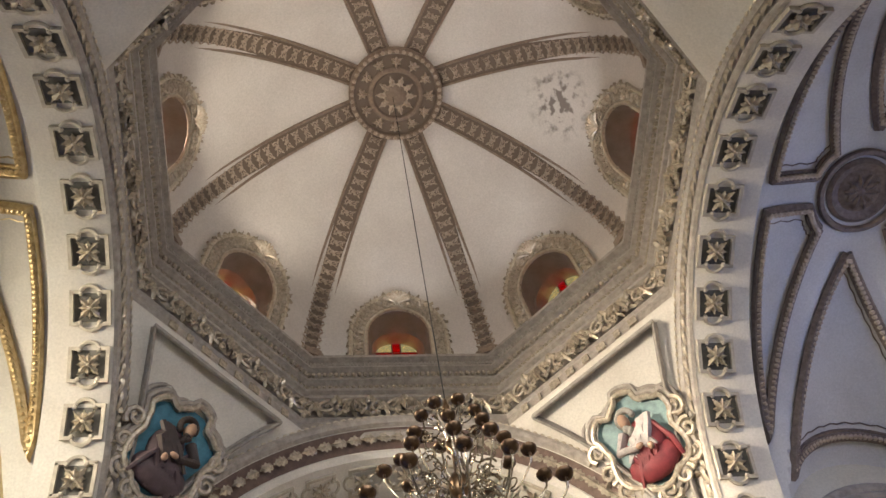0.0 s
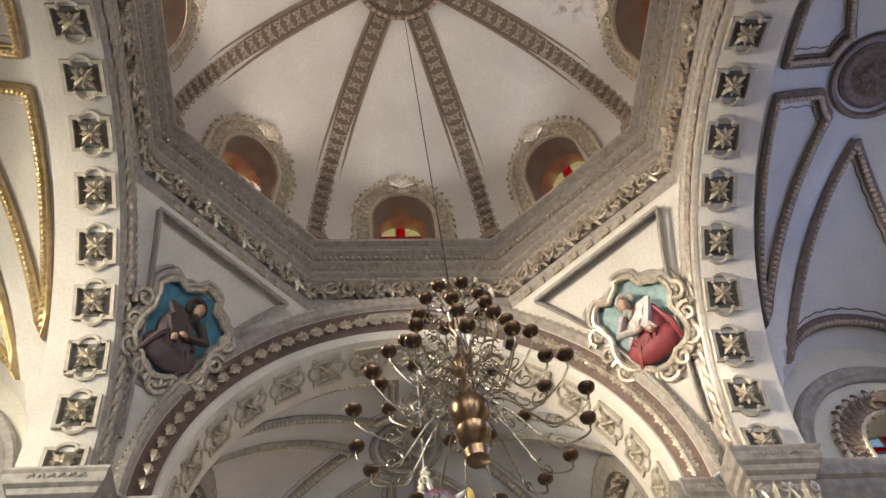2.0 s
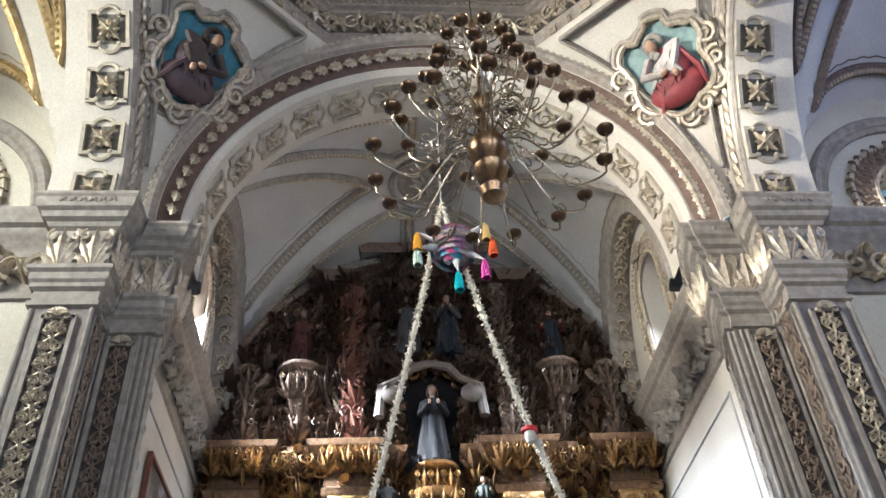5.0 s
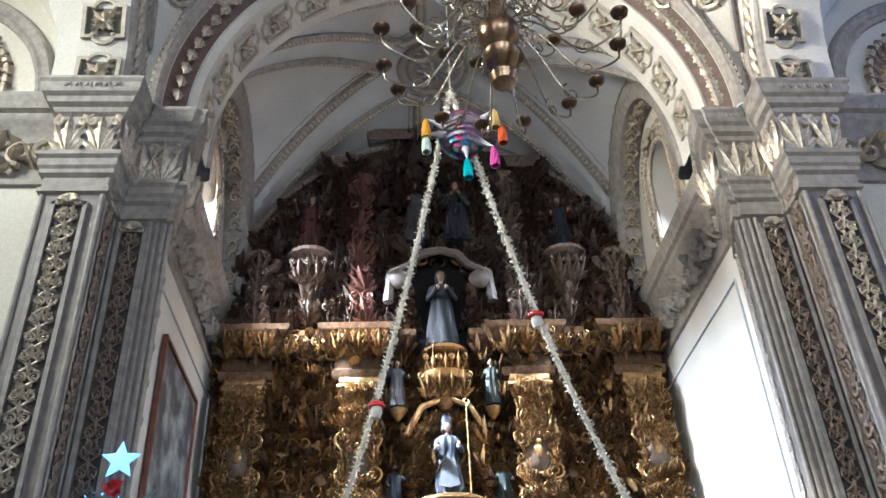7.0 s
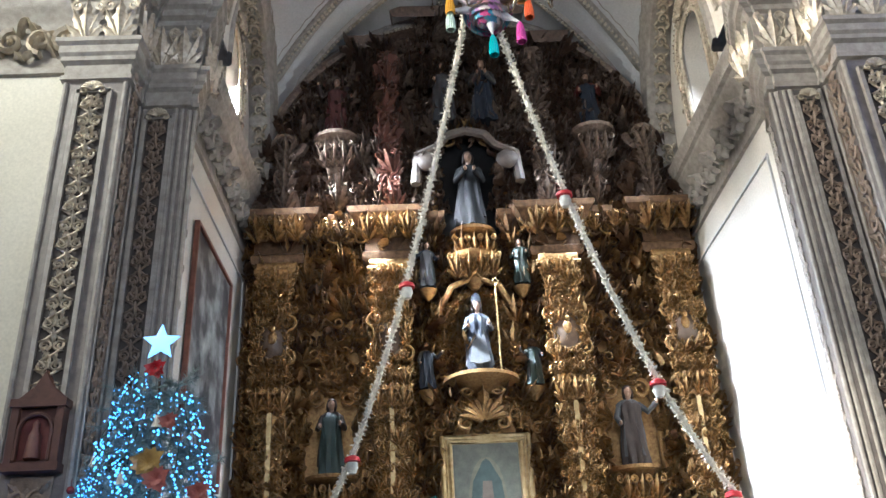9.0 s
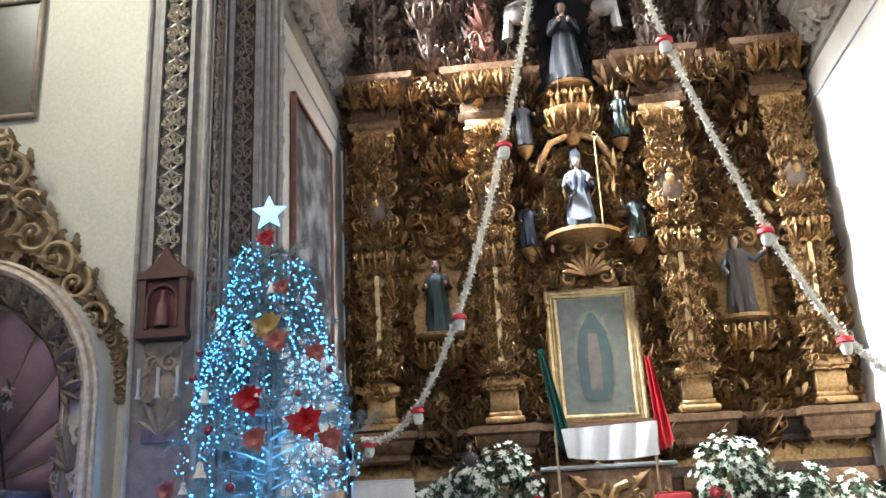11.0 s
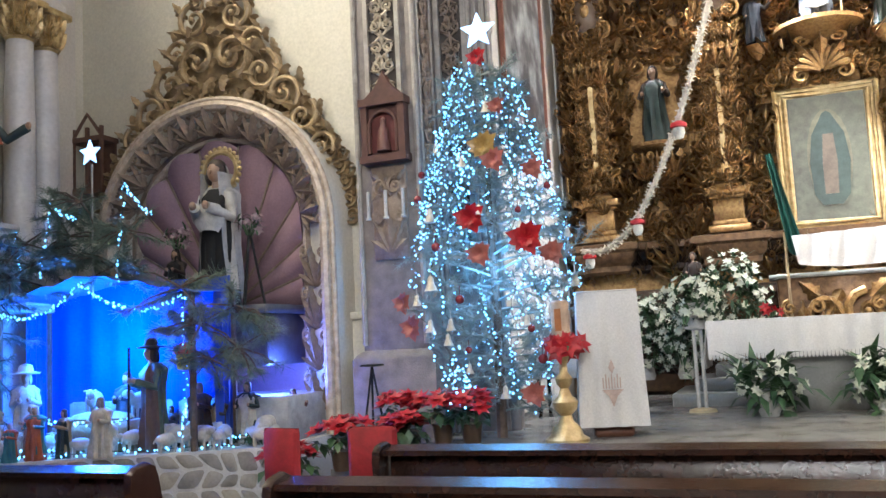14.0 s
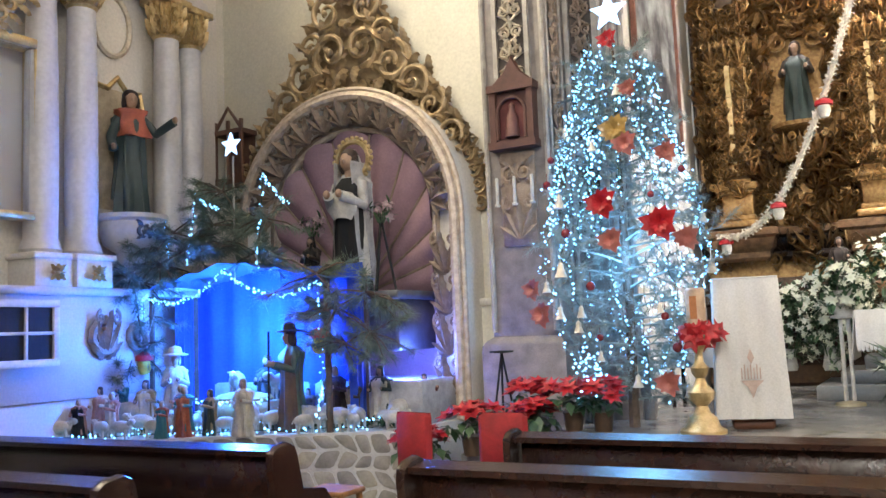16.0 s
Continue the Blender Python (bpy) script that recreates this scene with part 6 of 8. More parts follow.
def garland(a, b, sag, lamps, label):
    """A rope of tinsel that hangs between two points."""
    a, b = Vector(a), Vector(b)
    g = thing("tinsel_garland", label, "garland", group="tinsel garlands")
    pts = [a.lerp(b, k / 60) - Vector((0, 0, sag * 4 * k / 60 * (1 - k / 60))) for k in range(61)]
    part("cord", M().tube(pts, [0.028 + 0.012 * (k % 2) for k in range(61)], 7), TINSEL, g)
    tin, rn = M(), random.Random(3)
    for p, q in zip(pts, pts[1:]):
        n = int((q - p).length / 0.0034)
        for i in range(n):
            c = p.lerp(q, i / n)
            v = Vector((rn.uniform(-1, 1), rn.uniform(-1, 1), rn.uniform(-1, 1))).normalized() * rn.uniform(0.045, 0.085)
            w = v.cross(Vector((rn.uniform(-1, 1), 0.4, rn.uniform(-1, 1)))).normalized() * 0.011
            tin.add([c - w, c + w, c + v + w, c + v - w], [(0, 1, 2, 3)])
    part("tinsel_fringe", tin, TINSEL, g, kind="stuff")
    for q in lamps:
        i = int(q * 60)
        c = pts[i] - Vector((0, 0, 0.05))
        ln = thing("paper_lantern", "small red and white paper lantern hung on the tinsel", "lantern", tuple(c), group="paper lanterns")
        part("top", M().lathe([(0.02, 0.04), (0.1, 0.0), (0.105, -0.05), (0.06, -0.06)], 10), LANTERN_RED, ln)
        part("body", M().lathe([(0.07, -0.06), (0.075, -0.13), (0.05, -0.2), (0.01, -0.21)], 10), LANTERN_W, ln)


garland(KNOT, (-3.6, 13.35, 2.95), 2.3, (0.3, 0.52, 0.72, 0.97), "white tinsel garland from the pinata to the altarpiece's foot")
garland(KNOT, (3.93, 11.5, 3.0), 1.9, (0.26, 0.5, 0.72, 0.98), "white tinsel garland from the pinata to the chancel wall")

# picture and hanging on the chancel's left wall
pc = thing("wall_painting", "large faded painting in a thin red-brown frame", "painting", (-3.96, 11.75, 5.85))
part("canvas", M().box(-0.01, 0.01, -1.05, 1.05, -1.6, 1.6), material("faded_canvas", (0.50, 0.53, 0.52), 0.5, 0, (0.07, 0.065, 0.07), 2.2, 0.1, 0.1, 30), pc)
m = M()
for y0, y1, z0, z1 in ((-1.10, 1.10, 1.6, 1.65), (-1.10, 1.10, -1.65, -1.6), (-1.10, -1.05, -1.6, 1.6), (1.05, 1.10, -1.6, 1.6)):
    m.box(-0.02, 0.05, y0, y1, z0, z1)
part("frame", m, paint(0.30, 0.12, 0.08), pc)
for s in (-1, 1):
    tr = M()
    for y0, y1, z0, z1 in ((10.25, 13.9, 8.0, 8.03), (10.25, 10.28, 1.6, 8.0), (13.87, 13.9, 1.6, 8.0)):
        tr.box(*sorted((s * 3.97, s * 4.0)), y0, y1, z0, z1)
    structure("wall_trim", tr, VAULT_R, "thin grey moulding on the chancel wall", "trim")



# ---- presbytery furniture
CLOTH = material("white_cloth", (0.72, 0.70, 0.66), 0.85, 0, (0.68, 0.66, 0.63), 4, 0.6, 0.2, 60)
LEAFG = material("dark_green_leaves", (0.06, 0.13, 0.05), 0.5, 0, (0.025, 0.06, 0.025), 12, 0.8, 0.1, 30)
PETALW = material("white_petals", (0.72, 0.73, 0.62), 0.6, 0, (0.65, 0.68, 0.5), 20, 0.6, 0.05, 40)
PETALR = material("red_poinsettia", (0.55, 0.012, 0.02), 0.5, 0, (0.3, 0.006, 0.012), 14, 0.7, 0.1, 40)
STONE = material("grey_marble_step", (0.34, 0.34, 0.32), 0.3, 0, (0.22, 0.22, 0.21), 4, 0.8, 0.05, 40)
P0 = 0.7


def petal(m, c, d, up, length, width):
    """One pointed, cupped petal or leaf."""
    d = d.normalized()
    s = d.cross(up)
    s = s.normalized() if s.length > 1e-4 else Vector((1, 0, 0))
    n = s.cross(d)
    a, b, e = c + d * length * 0.45 + n * length * 0.10, c + d * length, c
    m.add([e, a + s * width / 2, b - n * length * 0.08, a - s * width / 2, a - n * width * 0.12], [(0, 1, 4), (1, 2, 4), (2, 3, 4), (3, 0, 4)])


def bloom(m, c, n, r, petals=6, width=0.55):
    n = n.normalized()
    s = n.cross(Vector((0.31, 0.2, 1))).normalized()
    t = n.cross(s)
    for k in range(petals):
        a = 2 * math.pi * k / petals
        petal(m, c, (math.cos(a) * s + math.sin(a) * t + n * 0.45), n, r, r * width)


def bouquet(name, at, size, blooms, r, label, group, flower=None, seed=1, pot=True, leaf_len=0.16):
    """A vase of flowers: leaves, stems and many single blooms."""
    rn = random.Random(seed)
    b = thing(name, label, "flowers", at, group=group)
    fl, lv = M(), M()
    for k in range(blooms):
        v = Vector((rn.gauss(0, 1), rn.gauss(0, 1), rn.gauss(0.25, 0.9))).normalized()
        q = rn.uniform(0.6, 1.0)
        c = Vector((v.x * size[0] * q, v.y * size[1] * q, size[2] * (1.0 + v.z * q)))
        bloom(fl, c, v + Vector((0, -0.6, 0.2)), r * rn.uniform(0.7, 1.2), 6)
        bloom(fl, c + v * 0.01, v + Vector((0, -0.6, 0.2)), r * 0.55, 5)
        for i in range(4):
            w = Vector((rn.uniform(-1, 1), rn.uniform(-1, 1), rn.uniform(-0.6, 1)))
            petal(lv, c * rn.uniform(0.75, 1.02), w, Vector((0, 0, 1)), leaf_len * rn.uniform(0.7, 1.4), leaf_len * 0.3)
    part("blossom", fl, flower or PETALW, b, kind="stuff")
    part("foliage", lv, LEAFG, b, "dark green leaves", kind="stuff")
    st = M()
    for k in range(9):
        a = 2 * math.pi * k / 9
        st.tube([(0.03 * math.cos(a), 0.03 * math.sin(a), 0.02), (size[0] * 0.5 * math.cos(a), size[1] * 0.5 * math.sin(a), size[2])], 0.008, 4)
    part("stem_bundle", st, LEAFG, b)
    if pot:
        part("vase", M().lathe([(0.01, 0), (0.09, 0.0), (0.11, 0.05), (0.08, 0.2), (0.11, 0.28), (0.09, 0.28)], 14), WHITEP, b)
    return b


# altar table with cloth and lace
altar = thing("altar_table", "stone altar table under a white cloth with lace edge", "altar", (0.1, 10.8, P0))
part("base", M().bevel_box(-1.2, 1.2, -0.35, 0.35, 0, 0.96, 0.02), STONE, altar)
part("tabletop", M().bevel_box(-1.72, 1.72, -0.5, 0.5, 0.96, 1.02, 0.015), STONE, altar)
m = M().bevel_box(-1.75, 1.75, -0.53, 0.53, 1.022, 1.035, 0.004)
rings = []
for q, z in ((0, 1.03), (0.01, 0.95), (0.015, 0.78), (0.02, 0.66)):
    rings.append([(-1.75 + 3.5 * k / 90, -0.53 - q - (0.012 + q * 0.5) * math.sin(k * 0.9 + z), z) for k in range(91)])
m.loft(rings, False)
for s in (-1, 1):
    m.loft([[(s * (1.75 + q + 0.015 * math.sin(k * 1.3)), -0.53 + 1.06 * k / 24, z) for k in range(25)] for q, z in ((0, 1.03), (0.02, 0.8), (0.05, 0.5))], False)
part("altar_cloth", m, CLOTH, altar)
lace = M()
for k in range(88):
    lace.plate([(-0.018, 0), (-0.016, -0.05), (0, -0.075), (0.016, -0.05), (0.018, 0)], 0.004, facing((-1.73 + 0.0395 * k, -0.555, 0.665), X3, Z))
part("lace_edge", lace, CLOTH, altar, kind="stuff")
for x in (-0.95, 1.02):
    bouquet("red_rose_posy", (x, 10.42, P0 + 1.035), (0.1, 0.08, 0.08), 7, 0.07, "small posy of red roses on the altar cloth", "altar posies", PETALR, 5, False, 0.09)
box = thing("red_book_stand", "low red cloth-covered book stand on the altar", "stand", (0.6, 11.05, P0 + 1.035))
part("cover", M().bevel_box(-0.2, 0.2, -0.14, 0.14, 0, 0.13, 0.02), paint(0.5, 0.02, 0.02), box)
part("top", M().bevel_box(-0.17, 0.17, -0.11, 0.11, 0.131, 0.15, 0.005), paint(0.4, 0.02, 0.02), box)
# steps beside the altar
for k, (x0, x1, y, z) in enumerate(((-2.2, 2.2, 11.3, 0.16), (-1.95, 1.95, 11.65, 0.32), (-1.7, 1.7, 12.0, 0.48))):
    solo("altar_step", M().bevel_box(x0, x1, y, 13.0, P0 + z - 0.16 if k == 0 else P0 + z - 0.16, P0 + z, 0.015), STONE, "grey marble step before the altarpiece", "step", group="altarpiece steps")
tb = thing("credence_altar", "dark gilded mensa below the central picture", "altar", (0.0, 13.1, P0 + 0.48))
part("front", M().bevel_box(-0.85, 0.85, -0.3, 0.3, 0, 1.1, 0.02), GOLD_DARK, tb)
part("front_scroll", M().merge(SCROLL, facing((0, -0.31, 0.6), X3, Z, 2.0)), GOLD, tb)
for x in (-0.55, 0.55):
    piece("front_leaf", LOWER_LEAF, facing((x, -0.31, 0.5), X3, Z, 1.2), tb)
part("slab", M().bevel_box(-0.95, 0.95, -0.36, 0.3, 1.1, 1.16, 0.012), STONE, tb)
# flag draped under the picture: green, white and red lengths
def drape(name, mat, corners, label, folds=5):
    tl, tr, br, bl = (Vector(c) for c in corners)
    rings = []
    for j in range(15):
        v = j / 14
        rings.append([tl.lerp(tr, k / 24).lerp(bl.lerp(br, k / 24), v) + Vector((0, -0.035 * math.sin(k / 24 * math.pi * folds + v * 2), -0.05 * math.sin(k / 24 * math.pi) * v)) for k in range(25)])
    return solo(name, M().loft(rings, False), mat, label, "flag", group="flag drapery")


drape("green_drapery", paint(0.01, 0.10, 0.07), [(-0.86, 12.7, 4.0), (-0.78, 12.7, 4.02), (-0.46, 12.62, 2.62), (-0.66, 12.62, 2.62)], "dark green flag cloth gathered beside the picture", 4)
drape("white_drapery", CLOTH, [(-0.62, 12.6, 2.84), (0.72, 12.6, 2.88), (0.70, 12.55, 2.42), (-0.56, 12.55, 2.44)], "white flag cloth draped across below the picture", 7)
drape("red_drapery", paint(0.6, 0.01, 0.015), [(0.66, 12.7, 3.78), (0.74, 12.7, 3.8), (0.92, 12.62, 2.62), (0.7, 12.62, 2.48)], "red flag cloth gathered beside the picture", 4)
for x in (-0.7, 0.66):
    solo("flag_pole", M().tube([(x, 12.68, P0 + 0.48), (x - 0.0, 12.68, 2.9)], 0.02, 8), WOOD if x > 9 else paint(0.5, 0.36, 0.2), "slim wooden flag pole standing on the step", "pole", group="flag poles")
cf = M().box(-0.015, 0.015, -0.01, 0.01, 0, 0.38).box(-0.1, 0.1, -0.01, 0.01, 0.24, 0.27).lathe([(0.06, -0.04), (0.05, -0.01), (0.02, 0.0)], 10)
cf.v = [(x - 0.13, y + 12.8, z + 2.38) for x, y, z in cf.v]
solo("standing_cross", cf, PALE_GOLD, "small gilded standing cross on the mensa", "cross")
# bouquets
for k, (x, y, z, sx_, sz_, n) in enumerate(((-1.45, 12.35, 1.18, 0.55, 0.75, 130), (-2.6, 12.2, 1.0, 0.45, 0.6, 90), (1.6, 12.35, 1.18, 0.6, 0.75, 140), (2.45, 12.2, 1.0, 0.45, 0.6, 80), (-2.05, 11.8, 1.02, 0.36, 0.5, 60), (3.1, 12.3, 0.7, 0.4, 0.7, 60))):
    bouquet("white_flower_arrangement", (x, y, z), (sx_, 0.35, sz_), int(n * 1.5), 0.066, "large arrangement of white lilies and green leaves", "altar flowers", None, 20 + k)
for k, (x, y) in enumerate(((-1.05, 9.95), (0.1, 9.95), (1.2, 9.95))):
    bouquet("white_rose_arrangement", (x, y, P0), (0.42, 0.25, 0.32), 34, 0.075, "low arrangement of white roses and dark leaves before the altar", "floor flowers", None, 40 + k, True, 0.3)
ped = M().lathe([(0.16, 0.0), (0.15, 0.03), (0.05, 0.05)], 12)
fs = thing("flower_stand", "white metal flower stand on the presbytery step", "stand", (-1.78, 10.6, P0))
part("base", ped, paint(0.6, 0.5, 0.3), fs)
for x in (-0.04, 0.04):
    part("upright", M().tube([(x, 0, 0.04), (x, 0, 0.95)], 0.022, 8), WHITEP, fs)
part("plate", M().lathe([(0.02, 0.94), (0.14, 0.96), (0.15, 0.99), (0.02, 0.98)], 14), WHITEP, fs)
bouquet("white_flower_arrangement", (-1.78, 10.6, P0 + 0.985), (0.4, 0.3, 0.32), 95, 0.066, "arrangement of white lilies on a metal stand", "altar flowers", None, 60)
statue((-1.95, 12.9, 2.0), 5, 0.75, "small brown bust-like statue between the flowers", BROWNP, BROWNP, BROWNP, 0, 71)

# lectern with a long white cloth
amb = thing("lectern", "wooden lectern covered by a long white embroidered cloth", "lectern", (-2.42, 8.35, P0), 14)
part("foot", M().bevel_box(-0.18, 0.18, -0.14, 0.14, 0.0, 0.09, 0.02), paint(0.16, 0.06, 0.03), amb)
part("desk", M().bevel_box(-0.26, 0.26, -0.16, 0.2, 0.09, 1.32, 0.02), WOOD, amb)
rings = []
for q, z in ((0, 1.35), (0.01, 1.33), (0.02, 1.0), (0.03, 0.6), (0.045, 0.25), (0.05, 0.1)):
    w = 0.275 + q
    ring = []
    for k in range(41):
        u = k / 40
        if u < 0.12:
            p = (-w, 0.2 - (0.38 + q) * u / 0.12)
        elif u > 0.88:
            p = (w, -0.18 - q + (0.38 + q) * (u - 0.88) / 0.12)
        else:
            p = (-w + 2 * w * (u - 0.12) / 0.76, -0.18 - q - q * 0.35 * math.sin((u - 0.12) * 30))
        ring.append((*p, z))
    rings.append(ring)
cl = M().loft(rings, False).bevel_box(-0.28, 0.28, -0.19, 0.22, 1.345, 1.36, 0.004)
part("cloth", cl, CLOTH, amb, "long white cloth")
emb = M()
TAN = paint(0.66, 0.50, 0.42)
for a in (0, 1, 2, 3, 4, 5, 6):
    emb.box(-0.09 + 0.026 * a, -0.078 + 0.026 * a, 0.45, 0.55 + 0.03 * (a % 2), 0.0, 0.003, facing((0, -0.232, 0), X3, Z))
emb.plate([(0, 0.72), (0.03, 0.64), (0, 0.58), (-0.03, 0.64)], 0.003, facing((0, -0.230, 0), X3, Z)).plate([(-0.1, 0.44), (0.1, 0.44), (0.04, 0.38), (0, 0.28), (-0.04, 0.38)], 0.003, facing((0, -0.238, 0), X3, Z))
part("embroidery", emb, TAN, amb, "faded rose embroidery")

# paschal candle
pcn = thing("paschal_candlestick", "turned brass candlestick with a thick candle and red flowers", "candlestick", (-2.755, 7.86, P0))
part("stick", M().lathe([(0.01, 0), (0.2, 0.0), (0.2, 0.03), (0.15, 0.06), (0.12, 0.14), (0.07, 0.18), (0.05, 0.24), (0.11, 0.3), (0.12, 0.36), (0.06, 0.42), (0.04, 0.48), (0.07, 0.52), (0.08, 0.57), (0.04, 0.62), (0.035, 0.7), (0.07, 0.76), (0.12, 0.8), (0.12, 0.82), (0.02, 0.82)], 20), PALE_GOLD, pcn)
part("candle", M().lathe([(0.001, 0.82), (0.085, 0.82), (0.085, 1.26), (0.07, 1.275), (0.01, 1.26)], 18), paint(0.72, 0.50, 0.34), pcn)
part("flame_mark", M().box(-0.03, 0.03, -0.09, -0.086, 1.0, 1.2), paint(0.55, 0.2, 0.06), pcn, "orange emblem on the candle")
bouquet("red_flower_wreath", (-2.755, 7.86, P0 + 0.79), (0.17, 0.17, 0.07), 34, 0.11, "wreath of red artificial poinsettias round the candle", "red flowers", PETALR, 80, False, 0.08)

# red-backed chairs and the small table
def red_chair(at, turn):
    c = thing("red_chair", "wooden chair with red upholstered back and seat", "chair", at, turn, group="red chairs")
    R = paint(0.34, 0.012, 0.016, 0.8)
    part("seat", M().bevel_box(-0.24, 0.24, -0.24, 0.24, 0.42, 0.52, 0.03), R, c)
    part("backrest", M().bevel_box(-0.19, 0.19, 0.2, 0.27, 0.52, 1.06, 0.03), R, c)
    for x in (-0.2, 0.2):
        for y in (-0.2, 0.22):
            part("leg", M().bevel_box(x - 0.02, x + 0.02, y - 0.02, y + 0.02, 0, 0.42, 0.004), WOOD, c)
    return c


first = red_chair((-4.45, 6.1, 0), 165)
copy_thing(first, pose(-3.8, 6.15, 0, 0, 0, 188))
tb = thing("side_table", "small table under a white cloth behind the tree", "table", (-3.35, 10.6, P0))
part("tabletop", M().bevel_box(-0.35, 0.35, -0.3, 0.3, 0.72, 0.75, 0.01), WOOD, tb)
part("cloth", M().bevel_box(-0.37, 0.37, -0.32, 0.32, 0.45, 0.765, 0.02), CLOTH, tb)
for x in (-0.3, 0.3):
    for y in (-0.25, 0.25):
        part("leg", M().bevel_box(x - 0.02, x + 0.02, y - 0.02, y + 0.02, 0, 0.72, 0.004), WOOD, tb)
md = thing("metal_stand", "thin dark metal stand beside the pier", "stand", (-4.72, 7.95, P0))
for a in (0, 1, 2):
    part("leg", M().tube([(0.0, 0, 0.75), (0.14 * math.cos(a * 2.1), 0.14 * math.sin(a * 2.1), 0.0)], 0.012, 6), BLACKP, md)
part("plate", M().lathe([(0.01, 0.74), (0.12, 0.75), (0.12, 0.765), (0.01, 0.77)], 12), BLACKP, md)


# poinsettias in pots
def poinsettia(at, r, seed):
    rn = random.Random(seed)
    b = thing("potted_poinsettia", "potted red poinsettia with dark green leaves", "plant", at, group="poinsettias")
    part("pot", M().lathe([(0.01, 0), (0.08, 0), (0.1, 0.16), (0.11, 0.18), (0.09, 0.18)], 14), paint(0.10, 0.06, 0.035, 0.4), b)
    fl, lv = M(), M()
    for k in range(16):
        a, q = rn.uniform(0, 6.28), r * math.sqrt(rn.random())
        c = Vector((q * math.cos(a), q * math.sin(a), 0.34 + 0.12 * rn.random() - q * q * 0.5))
        bloom(fl, c, Vector((q * math.cos(a), q * math.sin(a) - 0.1, 0.4)), 0.13, 7, 0.45)
        bloom(fl, c + Vector((0, 0, 0.02)), Vector((0, -0.1, 1)), 0.08, 6, 0.45)
        for i in range(3):
            petal(lv, c - Vector((0, 0, 0.1)), Vector((rn.uniform(-1, 1), rn.uniform(-1, 1), rn.uniform(-0.9, 0.1))), Vector((0, 0, 1)), 0.16, 0.09)
    part("bract", fl, PETALR, b, kind="stuff")
    part("foliage", lv, LEAFG, b, kind="stuff")


for k, (x, y, z, r) in enumerate(((-4.35, 7.75, P0, 0.18), (-4.75, 7.3, 0.525, 0.24), (-3.95, 7.85, P0, 0.28), (-3.66, 7.85, P0, 0.26), (-4.2, 7.5, 0.525, 0.18), (-5.15, 6.95, 0.35, 0.22))):
    poinsettia((x, y, z), r, 90 + k)


# pews with a sloping book ledge behind the backrest
def pew(x0, x1, y, name_label):
    p = thing("pew", name_label, "pew", (0, y, 0), group="pews")
    part("backrest", M().bevel_box(x0 + 0.04, x1 - 0.04, -0.02, 0.03, 0.38, 0.93, 0.01), WOOD, p)
    part("book_ledge", M().add([(x0, -0.13, 0.935), (x1, -0.13, 0.935), (x1, 0.05, 0.955), (x0, 0.05, 0.955), (x0, -0.13, 0.90), (x1, -0.13, 0.90), (x1, 0.05, 0.915), (x0, 0.05, 0.915)], [(0, 1, 2, 3), (7, 6, 5, 4), (0, 4, 5, 1), (2, 6, 7, 3), (1, 5, 6, 2), (0, 3, 7, 4)]), WOOD, p)
    part("seat", M().bevel_box(x0 + 0.04, x1 - 0.04, 0.04, 0.46, 0.42, 0.46, 0.01), WOOD, p)
    for x in (x0, x1):
        o = [(-0.30, 0.0), (0.5, 0.0), (0.5, 0.5), (0.4, 0.62), (0.15, 0.66), (0.09, 0.9), (0.06, 0.96), (0.0, 0.985), (-0.12, 0.965), (-0.17, 0.93), (-0.18, 0.86), (-0.16, 0.7), (-0.16, 0.5), (-0.2, 0.2)]
        part("end_panel", M().plate(o, 0.05, facing((x - 0.025, 0, 0), (0, 1, 0), Z), 0.03), WOOD, p)
    part("kneeler", M().bevel_box(x0 + 0.1, x1 - 0.1, -0.55, -0.4, 0.12, 0.18, 0.015), WOOD, p)


for y in (3.26, 4.62):
    pew(-8.6, -4.75, y, "dark varnished wooden pew in the side aisle")
for y in (4.27, 5.63):
    pew(-3.53, 2.6, y, "dark varnished wooden pew in the main block")
bench = thing("wooden_stool", "small light wooden stool beside the crib wall", "stool", (-5.1, 5.6, 0))
part("tabletop", M().bevel_box(-0.2, 0.2, -0.16, 0.16, 0.46, 0.5, 0.01), paint(0.42, 0.19, 0.05), bench)
for x in (-0.16, 0.16):
    for y in (-0.12, 0.12):
        part("leg", M().bevel_box(x - 0.02, x + 0.02, y - 0.02, y + 0.02, 0, 0.46, 0.004), paint(0.42, 0.19, 0.05), bench)



# ---- Christmas tree of bare pine branches with blue-white lights
BULB = glow("cold_white_bulb", (0.12, 0.48, 1.0), 3.2)
BULB_B = glow("blue_bulb", (0.25, 0.55, 1.0), 10.0)
STARL = glow("star_light", (0.28, 0.60, 1.0), 1.1)
NEEDLE = material("grey_green_needles", (0.33, 0.40, 0.38), 0.6, 0, (0.19, 0.24, 0.225), 10, 0.8, 0.1, 30)
BARK = material("bark", (0.16, 0.11, 0.08), 0.8, 0, (0.07, 0.05, 0.035), 14, 0.8, 0.4, 50)


def star(r, depth, points=5):
    o = [((r if k % 2 == 0 else r * 0.45) * math.sin(math.pi * k / points), (r if k % 2 == 0 else r * 0.45) * math.cos(math.pi * k / points)) for k in range(2 * points)]
    return M().plate(o, depth, bevel=0.5)


tree = thing("christmas_tree", "tall sparse Christmas tree hung with blue-white lights", "tree", (-3.49, 8.25, P0))
rn = random.Random(12)
TOP = 4.0


def spread(z):
    """How far the crown reaches at a height."""
    q = z / TOP
    return 0.2 + (0.72 * ((1 - q) / 0.62) ** 0.9 if q > 0.38 else 0.72 - 0.52 * (0.38 - q) / 0.38)


